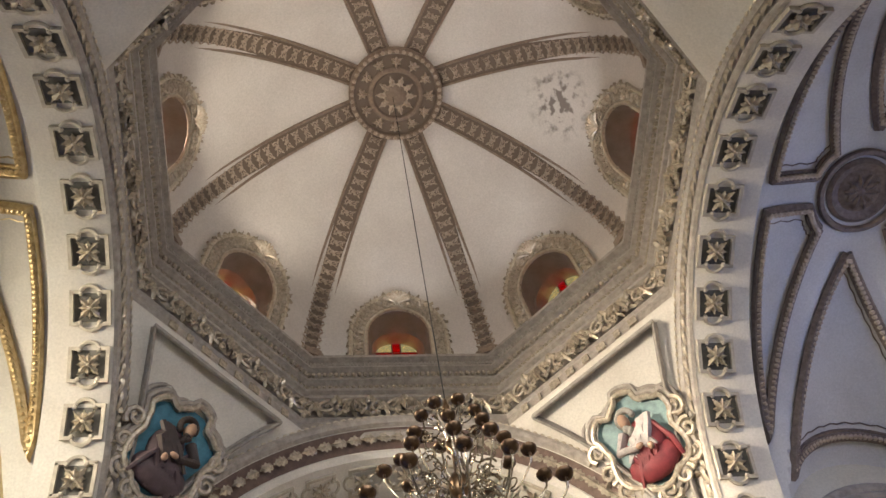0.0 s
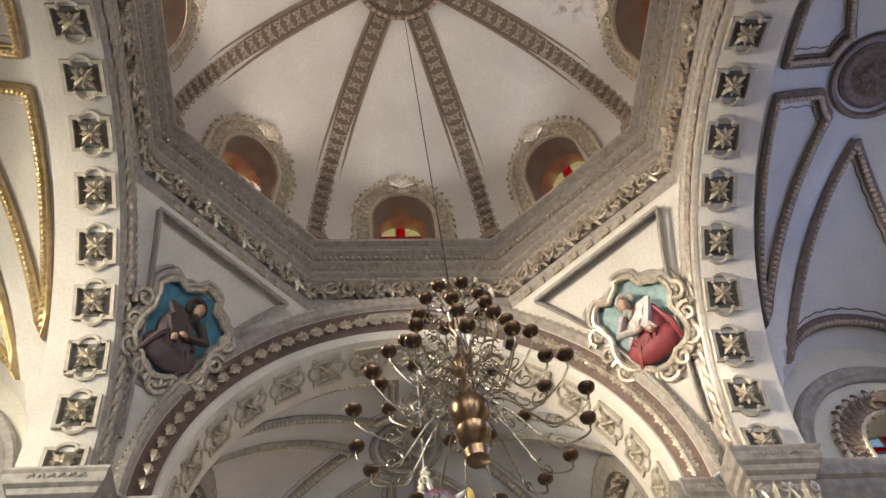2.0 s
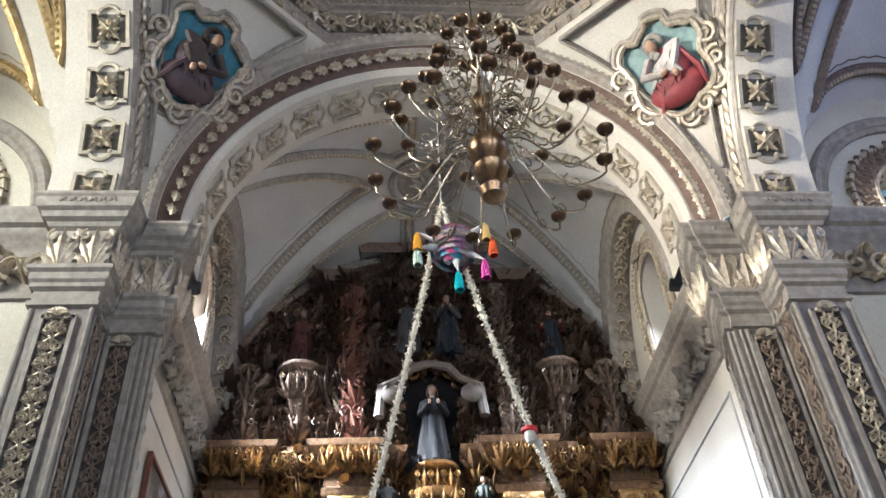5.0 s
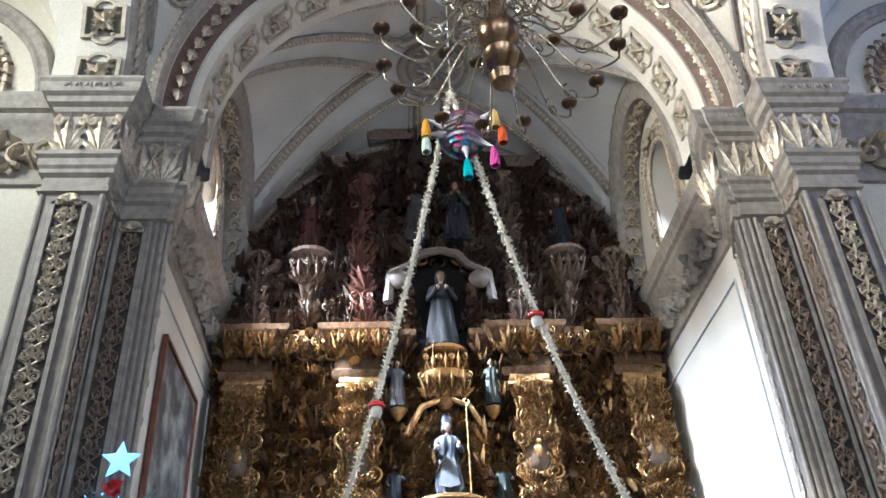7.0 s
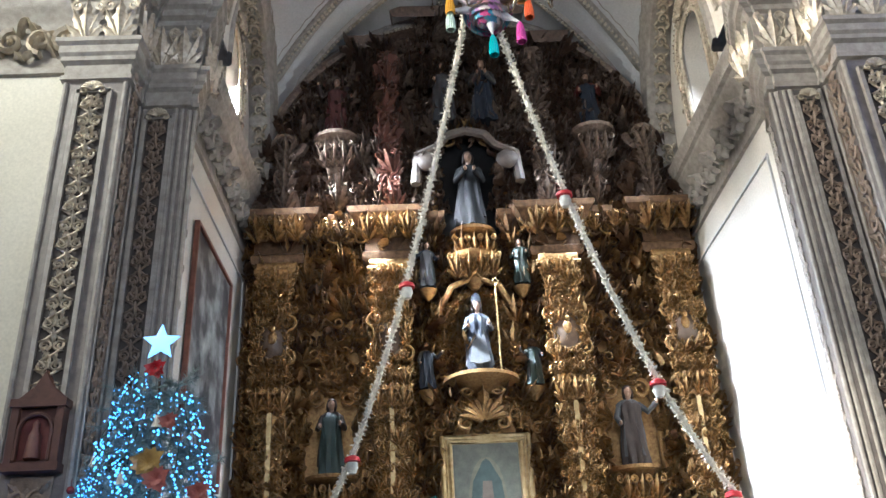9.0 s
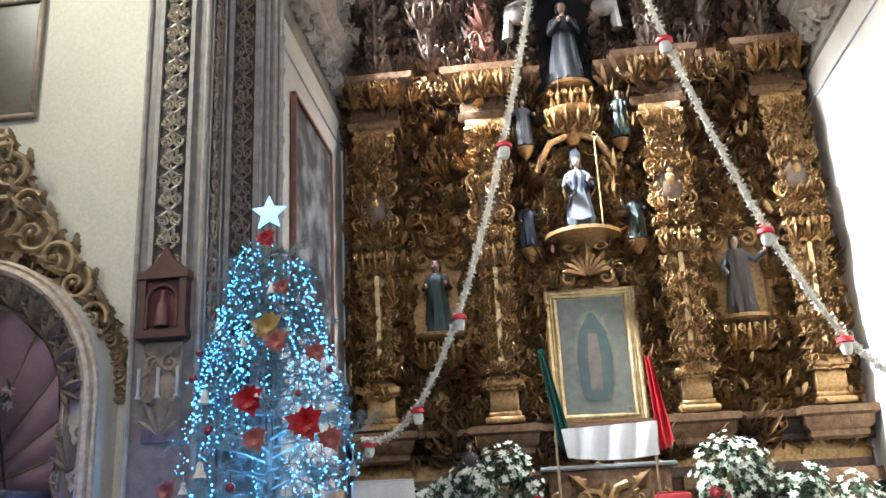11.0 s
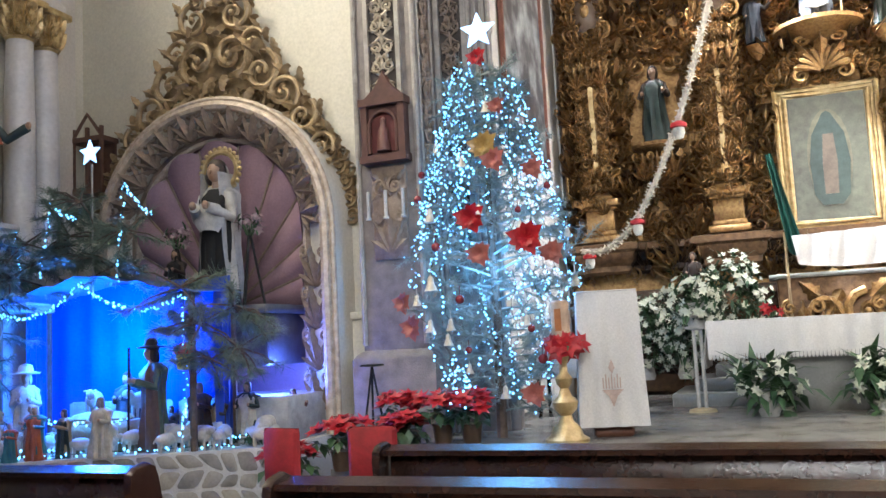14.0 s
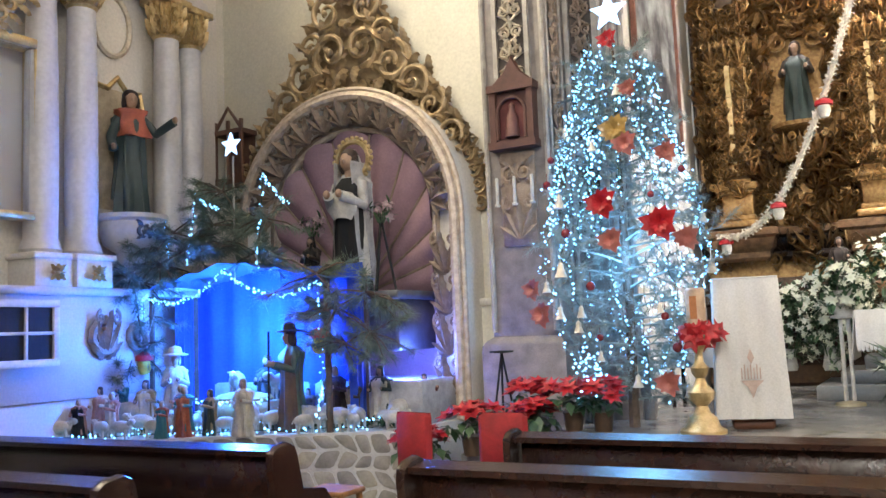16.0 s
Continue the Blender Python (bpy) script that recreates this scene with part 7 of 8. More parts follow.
part("trunk", M().tube([(0, 0, 0), (0.02, 0, 1.2), (-0.01, 0, 2.4), (0.01, 0, 3.4), (0, 0, 3.9)], [0.055, 0.045, 0.034, 0.02, 0.008], 8), BARK, tree)
br, nd, bulbs, pts_all = M(), M(), M(), []
octa = M().add([(0, 0, 1), (0, 0, -1), (1, 0, 0), (-1, 0, 0), (0, 1, 0), (0, -1, 0)], [(0, 2, 4), (0, 4, 3), (0, 3, 5), (0, 5, 2), (1, 4, 2), (1, 3, 4), (1, 5, 3), (1, 2, 5)])
for k in range(96):
    z = 0.35 + 3.45 * (k / 96) ** 0.9
    a = k * 2.4
    r = spread(z) * rn.uniform(0.75, 1.12)
    d = Vector((math.cos(a), math.sin(a), 0))
    up = rn.uniform(0.15, 0.5)
    line = [Vector((0, 0, z - 0.1)) + d * r * q + Vector((0, 0, up * r * q * (1.2 - 0.5 * q) - 0.1 * q)) for q in (0, 0.25, 0.5, 0.75, 1.0)]
    br.tube(line, [0.014, 0.011, 0.009, 0.006, 0.003], 5)
    for j in range(7):
        q = rn.uniform(0.3, 1.0)
        i = min(3, int(q * 4))
        p = line[i].lerp(line[i + 1], q * 4 - i)
        v = (d * 0.5 + Vector((rn.uniform(-1, 1), rn.uniform(-1, 1), rn.uniform(-0.6, 0.8)))).normalized() * rn.uniform(0.12, 0.3)
        br.tube([p, p + v * 0.6, p + v], [0.005, 0.004, 0.002], 4)
        pts_all.append(p + v)
        for n in range(84):
            c = p + v * rn.uniform(0.15, 1)
            w = (v.normalized() * 0.7 + Vector((rn.uniform(-1, 1), rn.uniform(-1, 1), rn.uniform(-1, 0.6)))).normalized() * rn.uniform(0.06, 0.12)
            s = w.cross(Vector((rn.uniform(-1, 1), rn.uniform(-1, 1), 1))).normalized() * 0.003
            nd.add([c - s, c + s, c + w], [(0, 1, 2)])
part("twig_work", br, NEEDLE, tree, kind="stuff")
part("needle_foliage", nd, NEEDLE, tree, kind="stuff")
# strands of lights that hang down over the crown
strand = M()
for k in range(52):
    a = 2 * math.pi * k / 52 + rn.uniform(-0.05, 0.05)
    z1 = rn.choice((3.7, 3.3, 2.9, 2.5, 1.6)) if k % 3 else 3.5
    z0 = max(0.35, z1 - rn.uniform(0.9, 1.9))
    z = z1
    prev = None
    while z > z0:
        r = spread(z) * rn.uniform(0.86, 0.98)
        c = Vector((r * math.cos(a), r * math.sin(a), z))
        for q in range(rn.choice((1, 1, 2))):
            c2 = c + Vector((rn.uniform(-0.03, 0.03), rn.uniform(-0.03, 0.03), rn.uniform(-0.03, 0.03)))
            bulbs.merge(octa, Matrix.Translation(c2) @ Matrix.Scale(rn.choice((0.006, 0.009, 0.013)), 4))
        if prev is not None:
            strand.tube([prev, c], 0.003, 3)
        prev = c
        z -= rn.uniform(0.045, 0.075)
        a += rn.uniform(-0.05, 0.05)
for k in range(140):
    c = rn.choice(pts_all)
    bulbs.merge(octa, Matrix.Translation(c) @ Matrix.Scale(rn.choice((0.006, 0.009, 0.013)), 4))
for k in range(60):
    c = Vector((-0.25 + rn.gauss(0, 0.08), -0.45 + rn.gauss(0, 0.06), 0.62 + rn.gauss(0, 0.12)))
    bulbs.merge(octa, Matrix.Translation(c) @ Matrix.Scale(0.013, 4))
part("bulb_chain", bulbs, BULB, tree, "glowing blue-white bulbs", kind="stuff")
part("light_cable", strand, paint(0.05, 0.12, 0.08), tree, kind="stuff")
part("star_topper", M().merge(star(0.19, 0.04), facing((0.02, -0.12, 4.05), X3, Z)), STARL, tree, "glowing white star")


def hang(name, geo, mat, label, category, spots, group):
    me = geo.mesh(name, mat)
    for x, y, z, tn, sc in spots:
        ob = new(name, me)
        ob.matrix_world = pose(-3.49 + x, 8.25 + y, P0 + z, 0, 0, tn) @ Matrix.Scale(sc, 4)
        tagged(ob, label, category, group)


bow = M()
for k in range(11):
    a = 2 * math.pi * k / 11
    petal(bow, Vector((0, 0, 0)), Vector((math.cos(a), -0.45, math.sin(a))), Vector((0, -1, 0)), 0.12 + 0.02 * ((k * 7) % 4), 0.13)
    petal(bow, Vector((0, -0.02, 0)), Vector((math.cos(a + 0.3), -1.0, math.sin(a + 0.3))), Vector((0, -1, 0)), 0.11, 0.08)
hang("red_flower_ornament", bow, PETALR, "red cloth flower ornament on the tree", "ornament", [(0.02, -0.2, 3.75, 0, 0.7), (0.07, -0.8, 2.06, 0, 1.0), (0.56, -0.75, 1.84, 8, 1.1)], "tree flowers")
hang("pink_flower_ornament", bow, paint(0.5, 0.16, 0.13), "faded pink cloth flower ornament on the tree", "ornament", [(0.3, -0.75, 2.58, 0, 0.8), (0.6, -0.55, 2.5, 15, 0.7), (0.15, -0.85, 1.72, 0, 0.8), (0.28, -0.5, 3.15, 0, 0.6), (0.72, -0.5, 1.72, 20, 0.8), (-0.8, -0.4, 1.35, -20, 0.8), (-0.65, -0.55, 1.1, -20, 0.9), (0.5, -0.55, 0.45, 0, 0.8)], "tree flowers")
hang("gold_bow", bow, paint(0.55, 0.36, 0.12, 0.3), "gold ribbon bow on the tree", "ornament", [(0.2, -0.7, 2.73, 0, 1.0)], "tree bows")
bell = M().lathe([(0.004, 0.075), (0.02, 0.06), (0.025, 0.02), (0.045, -0.03), (0.05, -0.035), (0.03, -0.03), (0.0, 0.03)], 12).tube([(0, 0, 0.07), (0, 0, 0.15)], 0.003, 4)
spots = []
for k in range(18):
    a, z = rn.uniform(math.pi * 1.02, math.pi * 1.98), rn.uniform(0.3, 3.2)
    r = spread(z) * rn.uniform(0.9, 1.1)
    spots.append((r * math.cos(a), r * math.sin(a), z, 0, rn.uniform(0.8, 1.3)))
hang("bell_ornament", bell, paint(0.75, 0.68, 0.55, 0.35), "small cream bell ornament on the tree", "ornament", spots, "tree bells")
ball = M().blob((0, 0, 0), 0.042, 12, 8).tube([(0, 0, 0.04), (0, 0, 0.12)], 0.003, 4)
spots = []
for k in range(10):
    a, z = rn.uniform(math.pi * 1.0, math.pi * 2.0), rn.uniform(0.5, 3.0)
    r = spread(z) * rn.uniform(0.9, 1.12)
    spots.append((r * math.cos(a), r * math.sin(a), z, 0, rn.uniform(0.7, 1.1)))
hang("ball_ornament", ball, paint(0.30, 0.05, 0.06, 0.15), "shiny dark red ball ornament on the tree", "ornament", spots, "tree balls")
treelight = new("tree_light", bpy.data.lights.new("tree_light", "POINT"))
treelight.data.energy, treelight.data.color, treelight.data.shadow_soft_size = 26, (0.18, 0.5, 1.0), 0.35
treelight.location = (-3.4, 8.05, 2.3)

# ---- reliquary box with candles on the left pier
SHRINE = paint(0.12, 0.048, 0.034)
rb = thing("wall_shrine", "small red-painted wooden shrine on the pier's pilaster", "shrine", (-4.64, 8.42, 3.62))
part("case", M().box(-0.24, 0.24, -0.08, 0.0, 0, 0.62).box(-0.27, 0.27, -0.16, 0, 0.58, 0.66).box(-0.27, 0.27, -0.16, 0, -0.04, 0.04).box(-0.25, -0.18, -0.14, 0, 0.04, 0.58).box(0.18, 0.25, -0.14, 0, 0.04, 0.58), SHRINE, rb)
part("gable", M().plate([(-0.26, 0.66), (0.26, 0.66), (0.1, 0.8), (0.0, 0.98), (-0.1, 0.8)], 0.08, facing((0, -0.02, 0), X3, Z), 0.15), SHRINE, rb)
part("arch_rim", M().tube([(x, -0.13, z) for x, z in outline(0.16, 0.06, 0.35)], 0.02, 6), SHRINE, rb)
part("recess", M().plate(outline(0.15, 0.08, 0.35), 0.005, facing((0, -0.082, 0), X3, Z)), paint(0.16, 0.035, 0.03), rb, "dull red recess")
part("figure", M().lathe([(0.08, 0.08), (0.06, 0.3), (0.03, 0.36), (0.035, 0.42), (0.002, 0.46)], 10, (0, -0.11, 0)), paint(0.18, 0.07, 0.055), rb)
cr = thing("candle_bracket", "carved bracket panel with three white candles", "bracket", (-4.64, 8.42, 2.55))
part("panel", M().bevel_box(-0.2, 0.2, -0.04, 0, 0, 1.0, 0.01).merge(ACANTHUS, facing((0, -0.045, 0.3), X3, Z, (0.85, 0.9, 0.3))).merge(SCROLL, facing((0, -0.045, 0.78), X3, Z, (0.7, 0.7, 0.5))), RIB, cr)
for x in (-0.2, 0.0, 0.2):
    part("candle", M().lathe([(0.03, 0.42), (0.03, 0.44), (0.018, 0.45), (0.018, 0.72), (0.002, 0.73)], 10, (x, -0.14, 0)), WHITEP, cr)

# ---- side altar: shell niche with carved gilt surround on the transept wall
NX = -6.87
na = thing("niche_altar", "arched shell niche with carved gilt surround and white plaster arch", "altar", (NX, FACE, 0))
SILLZ, SPR = 0.75, 3.0


def niche_arc(r, z0=SILLZ, n=28):
    return [(-r, z0)] + [(-r * math.cos(math.pi * k / n), SPR + r * math.sin(math.pi * k / n)) for k in range(n + 1)] + [(r, z0)]


SHELLP = material("pink_violet_paint", (0.38, 0.24, 0.28), 0.6, 0, (0.27, 0.165, 0.21), 3, 0.6, 0.1, 40)
back = M().plate(niche_arc(1.18), 0.02, facing((0, -0.03, 0), X3, Z))
part("niche_back", back, SHELLP, na, "rose-painted niche ground")


def niche_reach(a):
    """Distance from the shell's hinge to the niche's rim at an angle."""
    q = 0.2
    while q < 3.0:
        x, z = q * math.cos(a), 2.15 + q * math.sin(a)
        if (z > SPR and math.hypot(x, z - SPR) > 1.12) or abs(x) > 1.12:
            break
        q += 0.01
    return q


LOBES = 11
for k in range(LOBES):
    rings = []
    for i in range(11):
        q = 0.07 + 0.93 * i / 10
        row = []
        for j in range(9):
            t = j / 4 - 1
            a = math.pi * (k + 0.5 + t * 0.5) / LOBES
            r = niche_reach(a) * q * (1 - 0.035 * t * t if i == 10 else 1)
            row.append((r * math.cos(a), -0.07 - 0.11 * q * (1 - t * t) - 0.1 * q * q, 2.15 + r * math.sin(a)))
        rings.append(row)
    part("shell_flute", M().loft(rings, False), SHELLP, na)
for k in range(1, LOBES):
    a = math.pi * k / LOBES
    r = niche_reach(a)
    part("flute_edge", M().tube([(r * q * math.cos(a), -0.085 - 0.1 * q * q, 2.15 + r * q * math.sin(a)) for q in (0.1, 0.4, 0.7, 0.98)], 0.014, 5), RIB, na, "dark gilt rope between the flutes")
for r, w, y in ((1.15, 0.045, 0.2), (1.19, 0.03, 0.23), (1.5, 0.06, 0.42), (1.58, 0.035, 0.40)):
    part("arch_moulding", M().tube([(x, -y, z) for x, z in niche_arc(r)], w, 8), RIB_LEAF if r != 1.19 else RIB, na)
band = M().loft([[(x, -0.2, z) for x, z in niche_arc(1.17)], [(x, -0.42, z) for x, z in niche_arc(1.48)], [(x, -0.40, z) for x, z in niche_arc(1.6)], [(x, 0.0, z) for x, z in niche_arc(1.62)]], False)
part("splayed_band", band, PLASTER, na, "white splayed arch band")
spray = ACANTHUS.mesh("band_leaf", RIB)
for k in range(13):
    a = math.pi * (k + 0.5) / 13
    c = Vector((-1.33 * math.cos(a), -0.32, SPR + 1.33 * math.sin(a)))
    piece("band_leaf", spray, facing(c, (math.sin(a), 0, math.cos(a)), (-math.cos(a), 0, math.sin(a)), (0.8, 0.62, 0.8)), na)
for sx in (-1, 1):
    for k in range(4):
        piece("band_leaf", spray, facing((sx * 1.33, -0.32, 1.2 + 0.45 * k), X3, Z, (0.7, 0.9, 0.8)), na)
# crest of scrolls rising to a palmette
CREST = material("brown_gilt_carving", (0.56, 0.42, 0.24), 0.38, 0.4, (0.24, 0.165, 0.09), 12, 0.9, 0.4, 60)
for s in (-1, 1):
    for x, z, r, hand, st_ in ((0.24, 5.28, 0.24, 1, -1.2), (0.30, 5.78, 0.2, -1, 1.4), (0.68, 5.02, 0.22, -1, 1.2), (0.98, 4.72, 0.2, 1, -0.8), (1.24, 4.42, 0.17, -1, 1.0), (0.16, 6.1, 0.13, 1, -1.0), (1.48, 4.05, 0.15, 1, -0.5), (0.55, 5.4, 0.15, 1, 0.4)):
        x, z = x * 0.93, z - 0.14
        p, rr = spiral(s * x, z, r * 1.15, 1.3, st_ if s > 0 else math.pi - st_, hand * s, 24, 0.09, r * 0.2)
        crest = M().tube(p, rr, 7, facing((0, -0.12, 0), X3, Z))
        p, rr = spiral(s * x, z, r * 1.32, 0.9, st_ if s > 0 else math.pi - st_, hand * s, 16, 0.06, r * 0.09)
        crest.tube(p, rr, 6, facing((0, -0.1, 0), X3, Z))
        for j in range(6):
            tmp = M()
            leaf(tmp, (s * (x + r * 1.05 * math.cos(j * 1.05 + z)), z + r * 1.05 * math.sin(j * 1.05 + z)), (j * 1.05 + z + 0.8) if s > 0 else math.pi - (j * 1.05 + z + 0.8), r * 0.95, r * 0.75, 0.10, 3, 0.4)
            crest.merge(tmp, facing((0, -0.14, 0), X3, Z))
        part("crest_scroll", crest.blob((s * x, -0.26, z), r * 0.2, 7, 5), CREST, na)
    for k in range(12):
        a = math.pi * (0.04 + 0.42 * k / 11)
        c = Vector((s * 1.66 * math.cos(a), -0.12, SPR + 1.66 * math.sin(a)))
        part("crest_leaf", M().merge(SCROLL, facing(c, (-s * math.sin(a), 0, math.cos(a)), (math.cos(a) * s, 0, math.sin(a)), (0.75, 0.75, 1.6))), CREST, na)
part("palmette", M().merge(SHELL, facing((0, -0.14, 5.9), X3, Z, (0.9, 1.2, 1.2))), CREST, na)
crest = M().plate([(-1.5, 4.2), (-1.1, 4.75), (-0.75, 5.1), (-0.45, 5.75), (0, 6.25), (0.45, 5.75), (0.75, 5.1), (1.1, 4.75), (1.5, 4.2), (0.9, 4.65), (0, 4.85), (-0.9, 4.65)], 0.05, facing((0, -0.03, -0.17), X3, Z))
part("crest_ground", crest, CREST, na, "carved gilt ground of the crest")
part("mensa", M().bevel_box(-1.0, 1.0, -0.85, 0.0, 1.5, 2.05, 0.02).bevel_box(-1.08, 1.08, -0.95, 0.0, 2.05, 2.14, 0.015), paint(0.12, 0.12, 0.14), na)
part("lower_step", M().bevel_box(-1.4, 1.4, -1.1, 0.0, 0.75, 1.2, 0.02), paint(0.5, 0.5, 0.52), na)
statue((NX + 0.27, FACE - 0.62, 2.14), 0, 1.65, "Virgin statue in dark habit with white mantle and gilt halo", BLACKP, WHITEP, BROWNP, 2, 31, halo=PALE_GOLD, w=0.44)
mt = M()
for sx in (-1, 1):
    mt.loft([[(sx * (0.10 + 0.05 * (1.72 - z)) + sx * 0.05 * q + 0.012 * math.sin(9 * q + 4 * z), -0.12 + 0.3 * q + 0.015 * math.sin(7 * z), z) for q in (0.0, 0.25, 0.5, 0.75, 1.0)] for z in (0.1, 0.35, 0.7, 1.05, 1.35, 1.5)], False)
mt.loft([[(0.2 * math.cos(a) * w, -0.14 - 0.07 * math.sin(a), z + 0.03 * math.sin(a)) for a in (math.pi * k / 10 for k in range(11))] for z, w in ((0.82, 0.55), (0.92, 0.95), (1.04, 1.0), (1.12, 0.7))], False)
mt.loft([[(w * math.cos(a), 0.03 + w * math.sin(a), z) for a in (math.pi * k / 12 for k in range(13))] for z, w in ((1.2, 0.17), (1.42, 0.15), (1.56, 0.115), (1.66, 0.06))], False)
mantle = solo("mantle", mt, WHITEP, "white cloth mantle and sash draped over the Virgin statue", "mantle")
mantle.matrix_world = pose(NX + 0.27, FACE - 0.62, 2.14)
statue((NX - 0.3, FACE - 0.62, 2.14), 10, 0.7, "small dark kneeling figure beside the Virgin statue", BLACKP, BROWNP, BROWNP, 2, 32)
for dx, hz in ((0.68, 1.05), (-0.28, 0.95)):
    stn = thing("flower_tripod", "dark metal tripod with flowers on the niche altar", "stand", (NX + dx, FACE - 0.62, 2.14), group="flower tripods")
    for a in range(3):
        part("leg", M().tube([(0, 0, hz * 0.8), (0.16 * math.cos(a * 2.1 + 0.5), 0.12 * math.sin(a * 2.1 + 0.5), 0)], 0.015, 6), BLACKP, stn)
    bouquet("faded_posy", (NX + dx, FACE - 0.62, 2.14 + hz * 0.72), (0.16, 0.14, 0.14), 14, 0.06, "posy of faded pink and white flowers", "niche flowers", paint(0.5, 0.36, 0.38), 33, False, 0.1)
fp = thing("upper_painting", "dark old painting in a brown frame high on the wall", "painting", (-7.05, FACE, 6.4))
part("canvas", M().box(-0.5, 0.5, -0.02, 0.0, 0.06, 1.6), material("dark_canvas", (0.12, 0.10, 0.07), 0.35, 0, (0.03, 0.025, 0.02), 3, 1.0, 0.1, 30), fp)
m = M()
for x0, x1, z0, z1 in ((-0.58, 0.58, 0, 0.07), (-0.58, 0.58, 1.58, 1.65), (-0.58, -0.5, 0.07, 1.58), (0.5, 0.58, 0.07, 1.58)):
    m.bevel_box(x0, x1, -0.06, 0, z0, z1, 0.015)
part("frame", m, RIB, fp)
structure("dado_panel", M().bevel_box(-5.5, -5.03, 8.62, 8.7, 0, 1.95, 0.01).bevel_box(-5.52, -5.02, 8.58, 8.7, 1.95, 2.03, 0.01), WALL, "painted dado beside the niche altar", "dado")
lt = thing("wooden_lantern_shrine", "small gothic wooden lantern shrine on the corner wall", "shrine", (-8.72, FACE - 0.02, 3.75))
part("case", M().box(-0.22, 0.22, -0.05, 0, 0, 0.62).box(-0.25, 0.25, -0.3, 0, -0.06, 0.02).box(-0.25, 0.25, -0.3, 0, 0.6, 0.66), paint(0.18, 0.09, 0.06), lt)
for x in (-0.22, 0.0, 0.22):
    part("post", M().box(x - 0.02, x + 0.02, -0.29, -0.25, 0, 0.78), paint(0.18, 0.09, 0.06), lt)
part("gable", M().tube([(-0.24, -0.27, 0.64), (0, -0.27, 0.95), (0.24, -0.27, 0.64)], 0.025, 6), paint(0.18, 0.09, 0.06), lt)

# ---- marble-columned altar on the transept's end wall
WX = -9.05
MARB = material("white_veined_marble", (0.70, 0.68, 0.66), 0.3, 0, (0.52, 0.50, 0.50), 2.2, 0.9, 0.05, 20)
sa = thing("column_altar", "white altar wall with marble columns, gilt capitals and a glass case", "altar", (WX, 0, 0))
part("back_panel", M().bevel_box(0.0, 0.12, 4.9, 8.45, 1.2, 6.4, 0.01), PLASTER, sa)
LILAC = material("lilac_white_paint", (0.66, 0.64, 0.68), 0.55, 0, (0.55, 0.53, 0.58), 2, 0.6, 0.1, 40)
for x1, y0, y1, z0, z1 in ((0.45, 4.6, 6.9, 0.0, 1.15), (0.5, 4.6, 7.0, 1.15, 2.2), (0.2, 7.0, 8.35, 0.0, 2.2), (0.56, 4.58, 8.38, 2.2, 2.28)):
    part("plinth_block", M().bevel_box(0.0, x1, y0, y1, z0, z1, 0.015), LILAC, sa)
for y in (5.68, 6.12, 7.32, 7.74):
    x = 0.38 if y in (6.12, 7.32) else 0.32
    col = part("column", M().lathe([(0.19, 2.62), (0.21, 2.66), (0.19, 2.72), (0.165, 2.78), (0.17, 3.4), (0.165, 4.4), (0.145, 5.28)], 20, (x, y, 0)), MARB, sa, "veined white marble column")
    part("base", M().bevel_box(x - 0.22, x + 0.22, y - 0.22, y + 0.22, 2.28, 2.56, 0.01).bevel_box(x - 0.25, x + 0.25, y - 0.25, y + 0.25, 2.56, 2.62, 0.01), PLASTER, col)
    part("boss", M().merge(rosette_mesh(8, 0.1), facing((x + 0.22, y, 2.42), (0, 1, 0), Z)), PALE_GOLD, col)
    cp = M().lathe([(0.15, 5.28), (0.17, 5.31), (0.15, 5.34), (0.16, 5.6), (0.2, 5.7)], 16, (x, y, 0)).bevel_box(x - 0.22, x + 0.22, y - 0.22, y + 0.22, 5.7, 5.78, 0.01)
    for k in range(12):
        a = 2 * math.pi * k / 12
        for zz in (5.43, 5.6):
            cp.merge(ACANTHUS, facing((x + 0.16 * math.cos(a), y + 0.16 * math.sin(a), zz), (-math.sin(a), math.cos(a), 0), Z, (0.3, 0.4, 0.4)))
    part("capital", cp, PALE_GOLD, col, "gilded leaf capital")
ent = M().path([(0.0, 8.1), (0.42, 8.1), (0.42, 7.1), (0.25, 7.1), (0.25, 6.35), (0.42, 6.35), (0.42, 5.4), (0.25, 5.4), (0.25, 4.6)][::-1], [(0, 5.78), (0.06, 5.84), (0.06, 5.95), (0.1, 6.0), (0.1, 6.3), (0.18, 6.36), (0.22, 6.5), (0.0, 6.52)][::1])
part("entablature", ent, MARB, sa)
ov = M().tube([(0.14, 6.72 + 0.26 * math.cos(a), 5.35 + 0.36 * math.sin(a)) for a in (2 * math.pi * k / 28 for k in range(29))], 0.035, 6)
part("oval_frame", ov, SILVERED, sa)
nf = M().tube([(0.14, 6.44, 3.2), (0.14, 6.44, 4.1), (0.14, 6.4, 4.45), (0.14, 6.48, 4.62), (0.14, 6.66, 4.6), (0.14, 6.8, 4.75), (0.14, 6.94, 4.6), (0.14, 7.12, 4.62), (0.14, 7.17, 4.4), (0.14, 7.14, 3.2)], 0.035, 6)
part("statue_niche_frame", nf, PALE_GOLD, sa)
part("niche_ground", M().box(0.12, 0.128, 6.46, 7.14, 3.2, 4.6), paint(0.62, 0.52, 0.36), sa, "ochre niche ground")
con = M().lathe([(0.03, 2.5), (0.14, 2.6), (0.16, 2.68), (0.3, 2.78), (0.36, 2.95), (0.35, 3.02), (0.4, 3.05), (0.4, 3.1), (0.05, 3.12)], 18, (0.4, 6.76, 0))
part("console", con, MARB, sa)
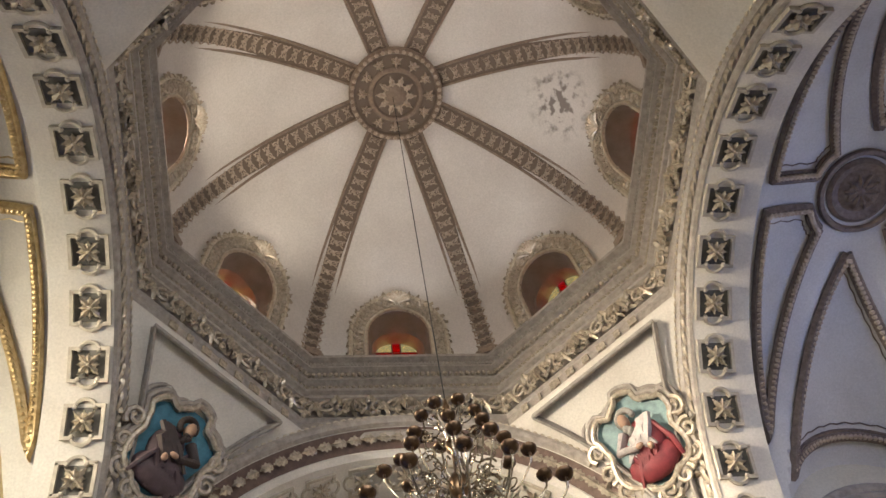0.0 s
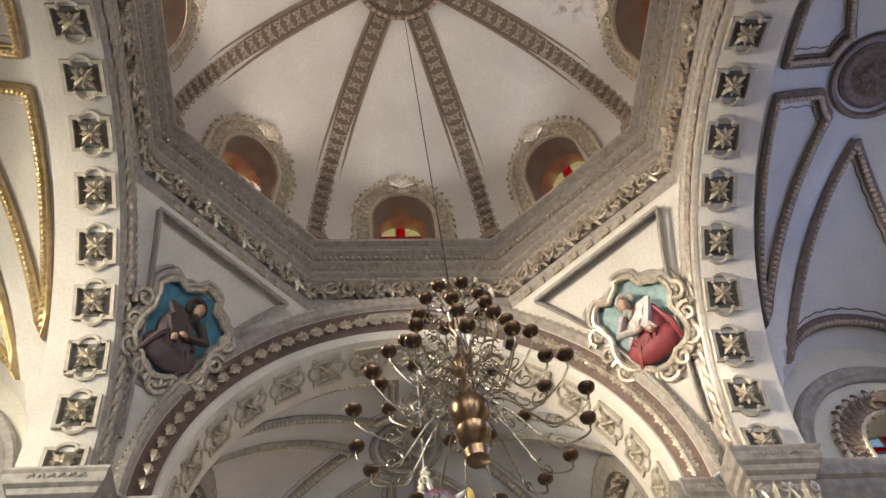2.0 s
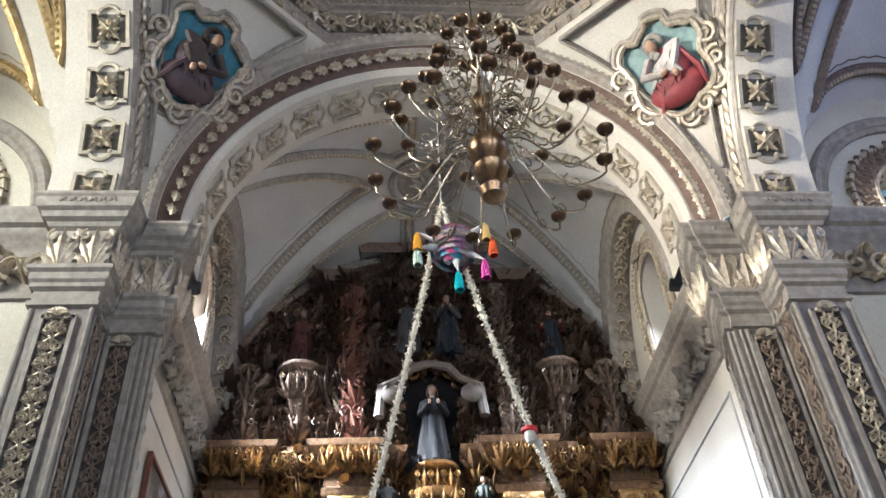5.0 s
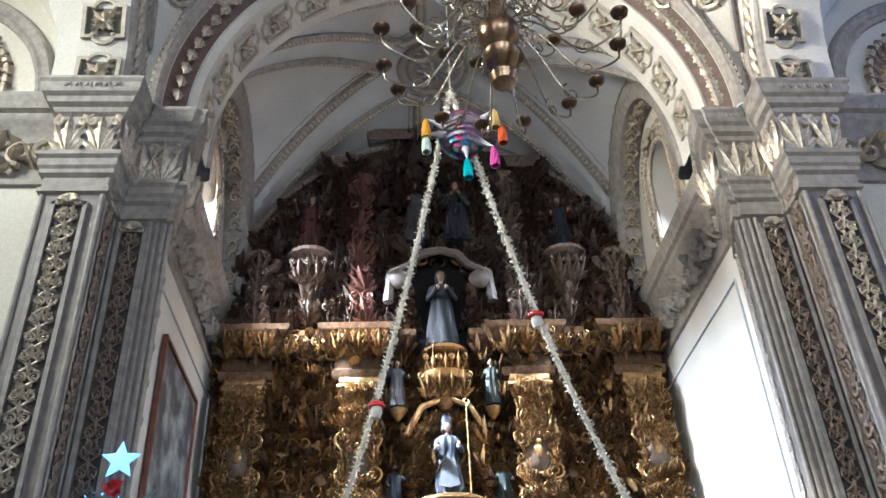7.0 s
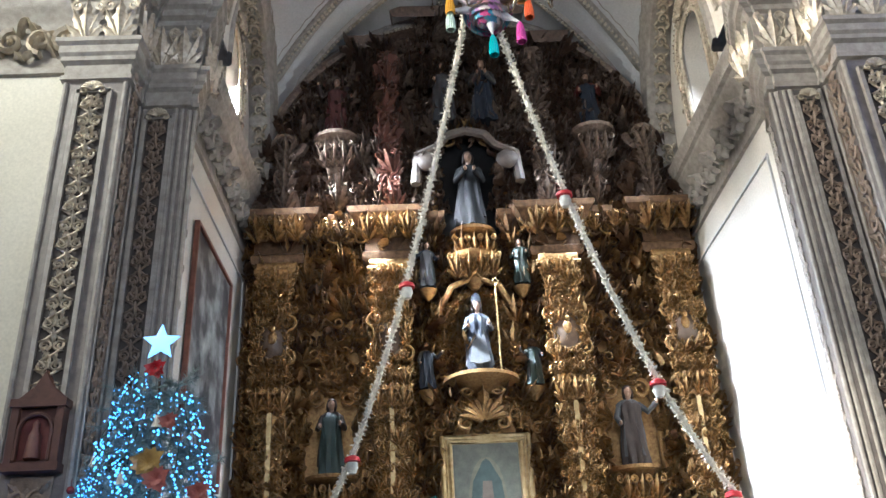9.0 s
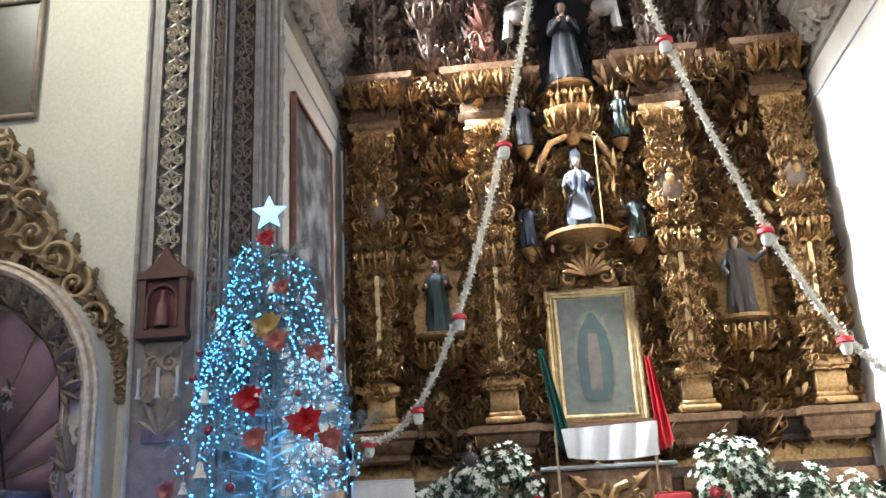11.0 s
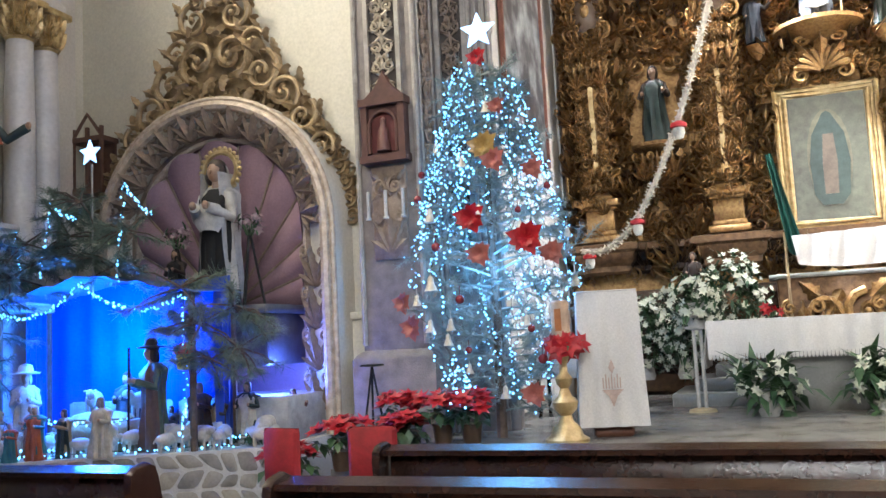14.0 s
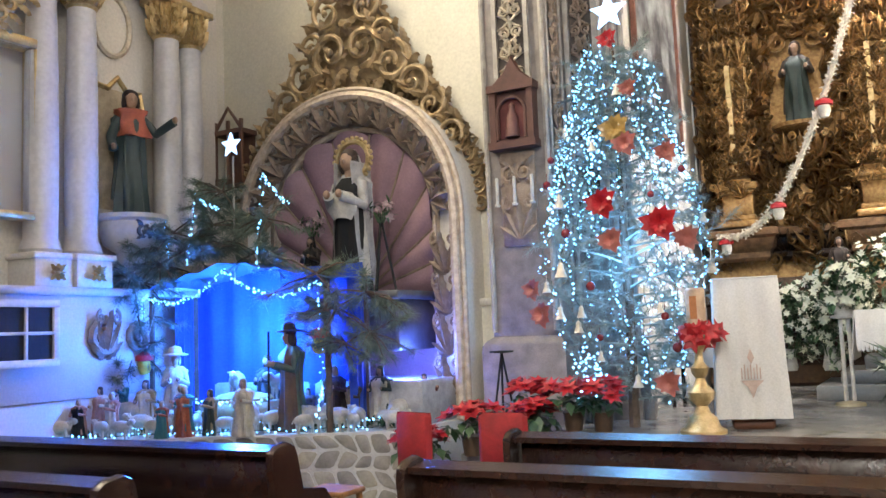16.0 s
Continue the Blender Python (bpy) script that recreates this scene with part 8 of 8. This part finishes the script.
part("console_carving", M().merge(SCROLL, facing((0.74, 6.7, 2.9), (0, 1, 0), Z, (0.7, 0.5, 0.8))), GREYP, sa)
cs = M()
for y0, y1, z0, z1 in ((4.7, 5.62, 2.95, 3.02), (5.54, 5.62, 3.02, 4.7), (4.7, 5.62, 4.7, 4.8)):
    cs.bevel_box(0.2, 0.42, y0, y1, z0, z1, 0.01)
part("glass_case", cs, PALE_GOLD, sa, "gilt-framed glass case")
pane = part("case_glass", M().box(0.36, 0.366, 4.7, 5.54, 3.02, 4.7), bpy.data.materials.new("glass"), sa)
gm = pane.data.materials[0]
gm.use_nodes = True
gb = gm.node_tree.nodes["Principled BSDF"]
gb.inputs["Transmission Weight"].default_value, gb.inputs["Roughness"].default_value, gb.inputs["IOR"].default_value = 1.0, 0.02, 1.45
pane.visible_shadow = False
cv = M()
for k in range(6):
    cv.merge(SCROLL, facing((0.42, 5.0 + 0.1 * k, 4.95 + 0.12 * k), (0, 1, 0), Z, (0.9, 0.9, 1.2)))
part("case_carving", cv, PALE_GOLD, sa)
win = M()
for y0, y1, z0, z1 in ((4.4, 5.55, 2.06, 2.13), (4.4, 5.55, 1.5, 1.57), (5.48, 5.55, 1.57, 2.06), (5.18, 5.21, 1.57, 2.06), (4.4, 5.55, 1.8, 1.83)):
    win.bevel_box(0.76, 0.8, y0, y1, z0, z1, 0.006)
part("lower_case_frame", win, PLASTER, sa)
part("lower_case", M().bevel_box(0.5, 0.775, 4.4, 5.5, 1.52, 2.1, 0.01), BLACKP, sa)
sc2 = M()
for y, r in ((6.3, 0.2), (6.75, 0.16)):
    p, rr = spiral(y, 1.75, r, 1.5, 1.5, 1, 16, 0, r * 0.28)
    sc2.tube([(0.53, a, b) for a, b, _ in p], rr, 7)
sc2.merge(ACANTHUS, facing((0.52, 6.3, 1.8), (0, 1, 0), Z, (0.7, 1.0, 0.6)))
part("plinth_scroll", sc2, RIB, sa)
statue((WX + 0.4, 6.76, 3.12), 62, 1.42, "saint statue in dark green habit with a coral cape", paint(0.04, 0.07, 0.07), paint(0.045, 0.075, 0.075), BROWNP, 1, 41, w=0.36)
cape = M()
robe(cape, 1.42, 0.44, 4, 44, 0.0, 0.62, 0.85, 0.9)
cape.v = [(x * 0.95, y * 0.95 - 0.01, z) for x, y, z in cape.v]
cp_ob = solo("cape", cape, paint(0.55, 0.14, 0.08), "coral red cloth cape over the statue's shoulders", "cape")
cp_ob.matrix_world = pose(WX + 0.4, 6.76, 3.12, 0, 0, 62)

# ---- nativity scene on a platform with a painted stone skirt
PZ = 0.75
plat = [(-9.0, 5.45), (-5.42, 7.25), (-5.35, 8.68), (-9.0, 8.68)]
pf = M()
pf.add([(x, y, z) for z in (0.0, PZ) for x, y in plat], [(3, 2, 1, 0), (4, 5, 6, 7)] + [(i, (i + 1) % 4, 4 + (i + 1) % 4, 4 + i) for i in range(4)])
crib = thing("crib_platform", "nativity platform with a white skirt of painted stones", "platform")
part("platform", pf, material("white_crib_paper", (0.74, 0.72, 0.68), 0.8, 0, (0.62, 0.60, 0.57), 3, 0.6, 0.2, 40), crib)
rn = random.Random(5)
stones = [paint(0.46, 0.42, 0.36), paint(0.36, 0.33, 0.29), paint(0.52, 0.47, 0.38)]
a, b = Vector((-9.0, 5.45, 0)), Vector((-5.42, 7.25, 0))
d = (b - a).normalized()
fr = Matrix.Translation(a) @ Matrix((d, Vector((0, 0, 1)), d.cross(Vector((0, 0, 1))))).transposed().to_4x4()
L = (b - a).length
NXs, NZs = 21, 4
gp = {(i, j): (L * (i + 0.5 * (j % 2)) / NXs + rn.uniform(-0.05, 0.05), 0.02 + 0.72 * j / NZs + rn.uniform(-0.045, 0.045) * (0 < j < NZs)) for i in range(NXs + 2) for j in range(NZs + 1)}
for i in range(NXs):
    for j in range(NZs):
        q = [gp[i, j], gp[i + 1, j], gp[i + 1, j + 1], gp[i, j + 1]]
        c = (sum(p[0] for p in q) / 4, sum(p[1] for p in q) / 4)
        poly = []
        for k in range(4):
            p, n = q[k], q[(k + 1) % 4]
            for t in (0.14, 0.5, 0.86):
                x, y = p[0] + (n[0] - p[0]) * t, p[1] + (n[1] - p[1]) * t
                s = 0.86 if t == 0.5 else 0.82
                poly.append((c[0] + (x - c[0]) * s, c[1] + (y - c[1]) * s))
        if c[0] < L - 0.02:
            part("stone", M().plate(poly, 0.012, fr @ pose(0, 0, 0.002), 0.12), rn.choice(stones), crib)
# stable: posts, blue cloth back and roof
BLUEC = material("blue_cloth", (0.03, 0.10, 0.55), 0.8, 0, (0.02, 0.06, 0.38), 2.5, 0.7, 0.2, 30)
stb = thing("nativity_stable", "stable of blue cloth on wooden posts hung with pine boughs", "stable")
SX0, SX1, SY0, SY1 = -8.55, -6.12, 6.95, 7.62
for x in (SX0, SX1):
    for y in (SY0, SY1):
        part("post", M().tube([(x, y, PZ), (x, y, 2.3)], 0.035, 7), BARK, stb)
bk = M().loft([[(SX0 + (SX1 - SX0) * k / 30, SY1 + 0.03 * math.sin(k * 1.4), z) for k in range(31)] for z in (PZ, 1.3, 1.9, 2.45)], False)
part("cloth_back", bk, BLUEC, stb, "bright blue cloth")
for x in (SX0, SX1):
    part("cloth_side", M().loft([[(x + 0.02 * math.sin(k * 1.5), SY0 + 0.35 + (SY1 - SY0 - 0.35) * k / 14, z) for k in range(15)] for z in (PZ, 1.5, 2.35)], False), BLUEC, stb)
rings = [[(SX0 - 0.1 + (SX1 - SX0 + 0.2) * k / 20, y, 2.26 + 0.24 * (1 - abs(k - 10) / 10) + 0.02 * math.sin(k * 2.0 + y * 5)) for k in range(21)] for y in (SY0 - 0.1, SY0 + 0.3, SY1 - 0.3, SY1 + 0.1)]
part("roof", M().loft(rings, False), material("pale_roof_cloth", (0.10, 0.16, 0.34), 0.85, 0, (0.06, 0.10, 0.24), 4, 0.7, 0.2, 30), stb, "thin pale cloth roof")
blue = new("crib_lamp", bpy.data.lights.new("crib_lamp", "POINT"))
blue.data.energy, blue.data.color, blue.data.shadow_soft_size = 120, (0.03, 0.20, 1.0), 0.12
blue.location = (-7.35, 6.98, 1.75)
blue2 = new("crib_lamp", bpy.data.lights.new("crib_lamp", "POINT"))
blue2.data.energy, blue2.data.color, blue2.data.shadow_soft_size = 80, (0.06, 0.22, 1.0), 0.1
blue2.location = (-8.75, 6.3, 1.3)
blue3 = new("crib_lamp", bpy.data.lights.new("crib_lamp", "POINT"))
blue3.data.energy, blue3.data.color, blue3.data.shadow_soft_size = 22, (0.09, 0.18, 1.0), 0.1
blue3.location = (-5.85, 7.95, 1.4)


def light_string(pts, n, sag, mat, label):
    s = thing("light_string", label, "lights", group="crib light strings")
    bl, cb, r2 = M(), M(), random.Random(len(pts) + n)
    for p, q in zip(pts, pts[1:]):
        p, q = Vector(p), Vector(q)
        ln = [p.lerp(q, k / 12) - Vector((0, 0, sag * 4 * k / 12 * (1 - k / 12))) for k in range(13)]
        cb.tube(ln, 0.004, 4)
        for k in range(n):
            t = (k + r2.random()) / n * 12
            i = min(11, int(t))
            c = ln[i].lerp(ln[i + 1], t - i) + Vector((r2.uniform(-0.02, 0.02), r2.uniform(-0.02, 0), r2.uniform(-0.02, 0.02)))
            bl.merge(octa, Matrix.Translation(c) @ Matrix.Scale(r2.choice((0.008, 0.011, 0.015)), 4))
    part("bulb_chain", bl, mat, s, kind="stuff")
    part("light_cable", cb, paint(0.05, 0.12, 0.08), s)


y = SY0 - 0.12
light_string([(SX0, y, 2.22), (-7.35, y, 2.42), (SX1, y, 2.22)], 46, 0.2, BULB, "string of cold white bulbs along the stable front")
light_string([(SX0, y, 2.25), (SX0 + 0.02, y, 1.4)], 20, 0.0, BULB, "string of cold white bulbs down the stable post")
light_string([(SX1, y, 2.25), (SX1 + 0.02, y, 1.2), (-6.1, y - 0.1, 0.9)], 20, 0.0, BULB, "string of cold white bulbs down the stable post")
light_string([(-8.3, 6.2, 0.8), (-7.4, 6.5, 0.82), (-6.7, 6.9, 0.85), (-5.8, 7.3, 0.85), (-5.5, 8.0, 0.8)], 26, -0.02, BULB, "string of cold white bulbs among the crib figures")
light_string([(-8.9, 5.6, 0.78), (-8.1, 5.98, 0.78), (-7.3, 6.4, 0.78), (-6.5, 6.8, 0.78), (-5.75, 7.15, 0.78)], 16, -0.01, BULB, "string of cold white bulbs along the platform edge")
light_string([(-8.3, 7.0, 2.62), (-8.35, 6.95, 3.1)], 14, 0.03, BULB, "string of cold white bulbs on the pine boughs")
light_string([(-7.8, 6.84, 1.06), (-6.8, 6.84, 1.06)], 34, 0.03, BULB, "string of cold white bulbs round the manger")
light_string([(-8.0, 6.95, 2.5), (-7.85, 6.95, 3.3), (-7.5, 6.95, 3.1)], 16, 0.05, BULB, "string of cold white bulbs on the pine boughs")
light_string([(-7.0, 6.95, 2.4), (-6.9, 6.95, 3.4), (-6.55, 6.95, 3.05)], 20, 0.05, BULB, "string of cold white bulbs on the pine boughs")
cs = thing("crib_star", "glowing white star on a thin rod over the stable", "star", (-7.445, 7.1, 2.28))
part("rod", M().tube([(0, 0, 0), (0, 0, 1.4)], 0.01, 6), WHITEP, cs)
part("star_plate", M().merge(star(0.14, 0.03), facing((0, -0.02, 1.52), X3, Z)), STARL, cs, "glowing star")

# pine boughs over and beside the stable
bm, bn = M(), M()
for k in range(9):
    v = Vector((rn.uniform(-1, 1), rn.uniform(-0.7, 0.7), rn.uniform(-0.5, 0.6))).normalized() * rn.uniform(0.3, 0.5)
    bm.tube([(0, 0, 0), v * 0.5, v + Vector((0, 0, -0.08))], [0.012, 0.008, 0.003], 5)
    for n in range(150):
        c = v * rn.uniform(0.15, 1.0) + Vector((0, 0, -0.04))
        w = (v.normalized() * 0.6 + Vector((rn.uniform(-1, 1), rn.uniform(-1, 1), rn.uniform(-1.2, 0.5)))).normalized() * rn.uniform(0.09, 0.17)
        s = w.cross(Vector((rn.uniform(-1, 1), rn.uniform(-1, 1), 1))).normalized() * 0.004
        bn.add([c - s, c + s, c + w], [(0, 1, 2)])
PINE = material("dark_pine_needles", (0.20, 0.26, 0.19), 0.6, 0, (0.10, 0.14, 0.105), 9, 0.8, 0.1, 30)
bough = thing("pine_bough", "cut dark green pine bough fixed on the stable", "bough", (-8.55, 6.85, 2.35), group="pine boughs")
part("stem", bm, BARK, bough)
part("needle_foliage", bn, PINE, bough, kind="stuff")
for x, yy, z, tn, sc in ((-8.6, 6.8, 2.0, 40, 1.2), (-8.62, 6.8, 1.6, 80, 1.1), (-8.35, 6.9, 2.55, 120, 1.2), (-8.0, 7.0, 2.72, 200, 1.1), (-7.75, 7.1, 2.95, 10, 1.1), (-7.5, 7.1, 2.7, 60, 1.0), (-6.2, 6.9, 2.3, 300, 1.2), (-6.0, 6.95, 1.95, 20, 1.1), (-5.95, 7.0, 1.6, 75, 1.0), (-8.65, 6.7, 1.25, 15, 1.0), (-7.15, 7.1, 2.6, 170, 0.9), (-7.85, 7.1, 3.2, 230, 0.8), (-8.75, 6.85, 2.45, 100, 1.2), (-8.8, 6.75, 1.85, 190, 1.1), (-8.2, 6.95, 2.9, 10, 1.0), (-7.6, 7.1, 3.3, 75, 0.9), (-7.0, 7.1, 2.95, 20, 1.0), (-8.45, 6.9, 2.75, 110, 1.0), (-5.75, 7.1, 2.1, 220, 1.1), (-5.7, 7.1, 1.7, 130, 1.0), (-8.75, 6.6, 1.45, 260, 0.9)):
    copy_thing(bough, pose(x, yy, z, rn.uniform(-25, 25), rn.uniform(-25, 25), tn) @ Matrix.Scale(sc, 4))


# figures: plain robed shapes and animals
def figure(at, h, turn, under, over, hair, kind, seed, label, cat="figure"):
    ob = new("crib_figure", statue_mesh(h, under, over, hair, kind, seed, w=h * (0.38 if h < 0.8 else 0.29)))
    ob.matrix_world = pose(*at, 0, 0, turn)
    tagged(ob, label, cat, "crib figures")


def animal(at, L_, turn, mat, label, name="crib_sheep"):
    m = M()
    m.blob((0, 0, 0.52 * L_), (0.5 * L_, 0.24 * L_, 0.26 * L_), 12, 8)
    m.blob((0.56 * L_, 0, 0.72 * L_), (0.17 * L_, 0.11 * L_, 0.13 * L_), 8, 6)
    m.tube([(0.36 * L_, 0, 0.58 * L_), (0.5 * L_, 0, 0.72 * L_)], 0.12 * L_, 7)
    for x in (-0.3, 0.3):
        for yy in (-0.12, 0.12):
            m.tube([(x * L_, yy * L_, 0.42 * L_), (x * L_, yy * L_, 0)], [0.07 * L_, 0.045 * L_], 6)
    for yy in (-1, 1):
        m.blob((0.5 * L_, yy * 0.12 * L_, 0.8 * L_), (0.04 * L_, 0.08 * L_, 0.03 * L_), 6, 4)
    m.tube([(-0.48 * L_, 0, 0.55 * L_), (-0.56 * L_, 0, 0.4 * L_)], 0.03 * L_, 5)
    ob = solo(name, m, mat, label, "animal figure", "crib animals")
    ob.matrix_world = pose(*at, 0, 0, turn)


OCHRE, PINKP, TEAL, CREAM, ORANGE = paint(0.45, 0.32, 0.16), paint(0.55, 0.30, 0.24), paint(0.05, 0.22, 0.24), paint(0.70, 0.64, 0.52), paint(0.50, 0.13, 0.06)
figure((-6.6, 6.95, PZ), 1.02, -25, paint(0.16, 0.09, 0.06), paint(0.10, 0.15, 0.11), BROWNP, 2, 51, "standing Joseph figure in green and brown with a staff")
hat = M().lathe([(0.13, 0.0), (0.14, 0.015), (0.075, 0.03), (0.06, 0.09), (0.01, 0.11)], 14)
solo("brown_hat", hat, BROWNP, "brown brimmed hat on the standing Joseph figure", "hat").matrix_world = pose(-6.6, 6.95, PZ + 0.985)
solo("white_hat", hat, WHITEP, "white brimmed hat on the bending Mary figure", "hat").matrix_world = pose(-7.95, 6.72, PZ + 0.79)
solo("shepherd_staff", M().tube([(-6.76, 6.8, PZ), (-6.74, 6.8, 1.75)], 0.012, 6), WOOD, "thin dark wooden staff beside the standing figure", "staff")
figure((-7.95, 6.72, PZ), 0.82, 40, WHITEP, WHITEP, WHITEP, 2, 52, "white-robed Mary figure bending to the manger")
for x, yy, h, tn, u, o, hh, kd, lb in ((-8.55, 6.25, 0.5, 10, PINKP, CREAM, BROWNP, 0, "small pink-robed crib figure"), (-8.25, 6.15, 0.45, -10, WHITEP, PINKP, WHITEP, 2, "small kneeling figure with a white veil"), (-7.45, 6.35, 0.5, 5, ORANGE, TEAL, WHITEP, 0, "small seated figure in orange and teal"), (-7.25, 6.5, 0.45, -15, GREENP, OCHRE, BROWNP, 2, "small ochre-robed crib figure"), (-6.82, 6.5, 0.55, 0, CREAM, CREAM, OCHRE, 0, "small cream-robed shepherd figure"), (-8.75, 5.9, 0.42, 0, GREYP, BROWNP, BROWNP, 2, "small grey-cloaked shepherd figure"), (-8.5, 5.95, 0.4, 20, BLACKP, PINKP, WHITEP, 0, "small figure with dark hair and a veil"), (-8.65, 6.6, 0.6, -20, TEAL, TEAL, OCHRE, 1, "shepherd figure in a teal cloak and hat"), (-6.35, 7.35, 0.62, 15, BROWNP, BROWNP, OCHRE, 2, "small brown-cloaked king figure"), (-5.95, 7.6, 0.6, 0, CREAM, GREENP, BROWNP, 0, "pale robed king figure"), (-5.6, 7.9, 0.5, 20, BROWNP, REDP, BROWNP, 1, "small dark-robed king figure"), (-6.65, 7.3, 0.4, 0, BROWNP, GREYP, BROWNP, 2, "small kneeling brown figure"), (-8.15, 6.5, 0.55, 15, CREAM, OCHRE, BROWNP, 0, "small ochre shepherd figure with a lamb"), (-7.7, 6.55, 0.5, -20, PINKP, PINKP, WHITEP, 2, "small pink-robed kneeling woman figure"), (-7.6, 6.2, 0.36, 10, TEAL, ORANGE, WHITEP, 2, "small sitting figure in orange and teal"), (-6.2, 7.45, 0.5, -10, OCHRE, BROWNP, BROWNP, 0, "small brown shepherd figure in a hood"), (-5.8, 7.75, 0.42, 5, GREYP, CREAM, BROWNP, 2, "small pale kneeling figure")):
    figure((x, yy, PZ), h, tn, u, o, hh, kd, int(h * 100), lb)
mg = thing("manger", "low straw manger wrapped with light bulbs", "manger", (-7.3, 7.05, PZ))
part("bed", M().bevel_box(-0.5, 0.5, -0.2, 0.2, 0, 0.3, 0.06), paint(0.4, 0.3, 0.14), mg)
part("straw", M().blob((0, 0, 0.32), (0.4, 0.16, 0.07), 12, 6), paint(0.55, 0.45, 0.2), mg)
animal((-7.62, 7.3, PZ + 0.3), 0.36, -60, WHITEP, "white ox figure lying by the manger", "crib_ox")
animal((-6.98, 7.3, PZ + 0.3), 0.34, -110, WHITEP, "white donkey figure by the manger", "crib_donkey")
figure((-7.3, 7.42, PZ), 0.75, 0, GREYP, BLUEP, BROWNP, 2, 77, "small grey angel figure behind the manger")
for k, (x, yy, tn, ln) in enumerate(((-8.35, 6.45, 20, 0.36), (-7.0, 6.75, 160, 0.34), (-8.0, 6.3, -160, 0.24), (-7.75, 6.35, 100, 0.22), (-7.85, 6.5, 30, 0.2), (-6.55, 6.95, 10, 0.26), (-6.3, 6.95, 170, 0.26), (-6.45, 7.1, 60, 0.26), (-6.1, 7.05, -20, 0.22), (-6.0, 7.25, 150, 0.24), (-5.75, 7.4, 0, 0.2), (-6.75, 6.85, 90, 0.24), (-8.0, 6.05, 10, 0.2), (-5.7, 7.55, 90, 0.3), (-8.6, 5.8, 30, 0.22), (-8.2, 5.98, 170, 0.2), (-7.7, 6.2, 15, 0.2), (-7.55, 6.6, 120, 0.22), (-7.1, 6.55, 200, 0.2), (-6.9, 6.65, 30, 0.2), (-6.35, 6.85, 60, 0.2), (-5.95, 7.1, 110, 0.2), (-5.6, 7.3, 20, 0.2), (-7.95, 6.6, 80, 0.26), (-6.2, 7.2, 15, 0.24))):
    animal((x, yy, PZ), ln * 1.18, tn, CREAM if k % 3 else WHITEP, "small cream plaster sheep of the crib")
for x, yy, z in ((-8.5, 6.8, 1.55), (-6.15, 6.85, 1.72)):
    ln = thing("paper_lantern", "small red and white paper lantern hung at the stable", "lantern", (x, yy, z), group="paper lanterns")
    part("top", M().lathe([(0.02, 0.05), (0.1, 0.0), (0.1, -0.05), (0.06, -0.06)], 10), LANTERN_RED, ln)
    part("body", M().lathe([(0.07, -0.06), (0.075, -0.13), (0.05, -0.2), (0.01, -0.21)], 10), paint(0.75, 0.6, 0.1), ln)
    part("cord", M().tube([(0, 0, 0.04), (0, 0.2, 0.6)], 0.004, 4), WHITEP, ln)
rug = M()
for k in range(700):
    x = rn.uniform(-8.9, -5.6)
    yy = rn.uniform(5.5 + (x + 9.0) * 0.5 + 0.1, 8.3)
    c = Vector((x, yy, PZ + rn.uniform(0, 0.03)))
    petal(rug, c, Vector((rn.uniform(-1, 1), rn.uniform(-1, 1), rn.uniform(0.0, 0.8))), Vector((0, 0, 1)), 0.13, 0.04)
solo("crib_moss", rug, LEAFG, "scattered dry moss and leaves on the crib platform", "moss", kind="stuff")
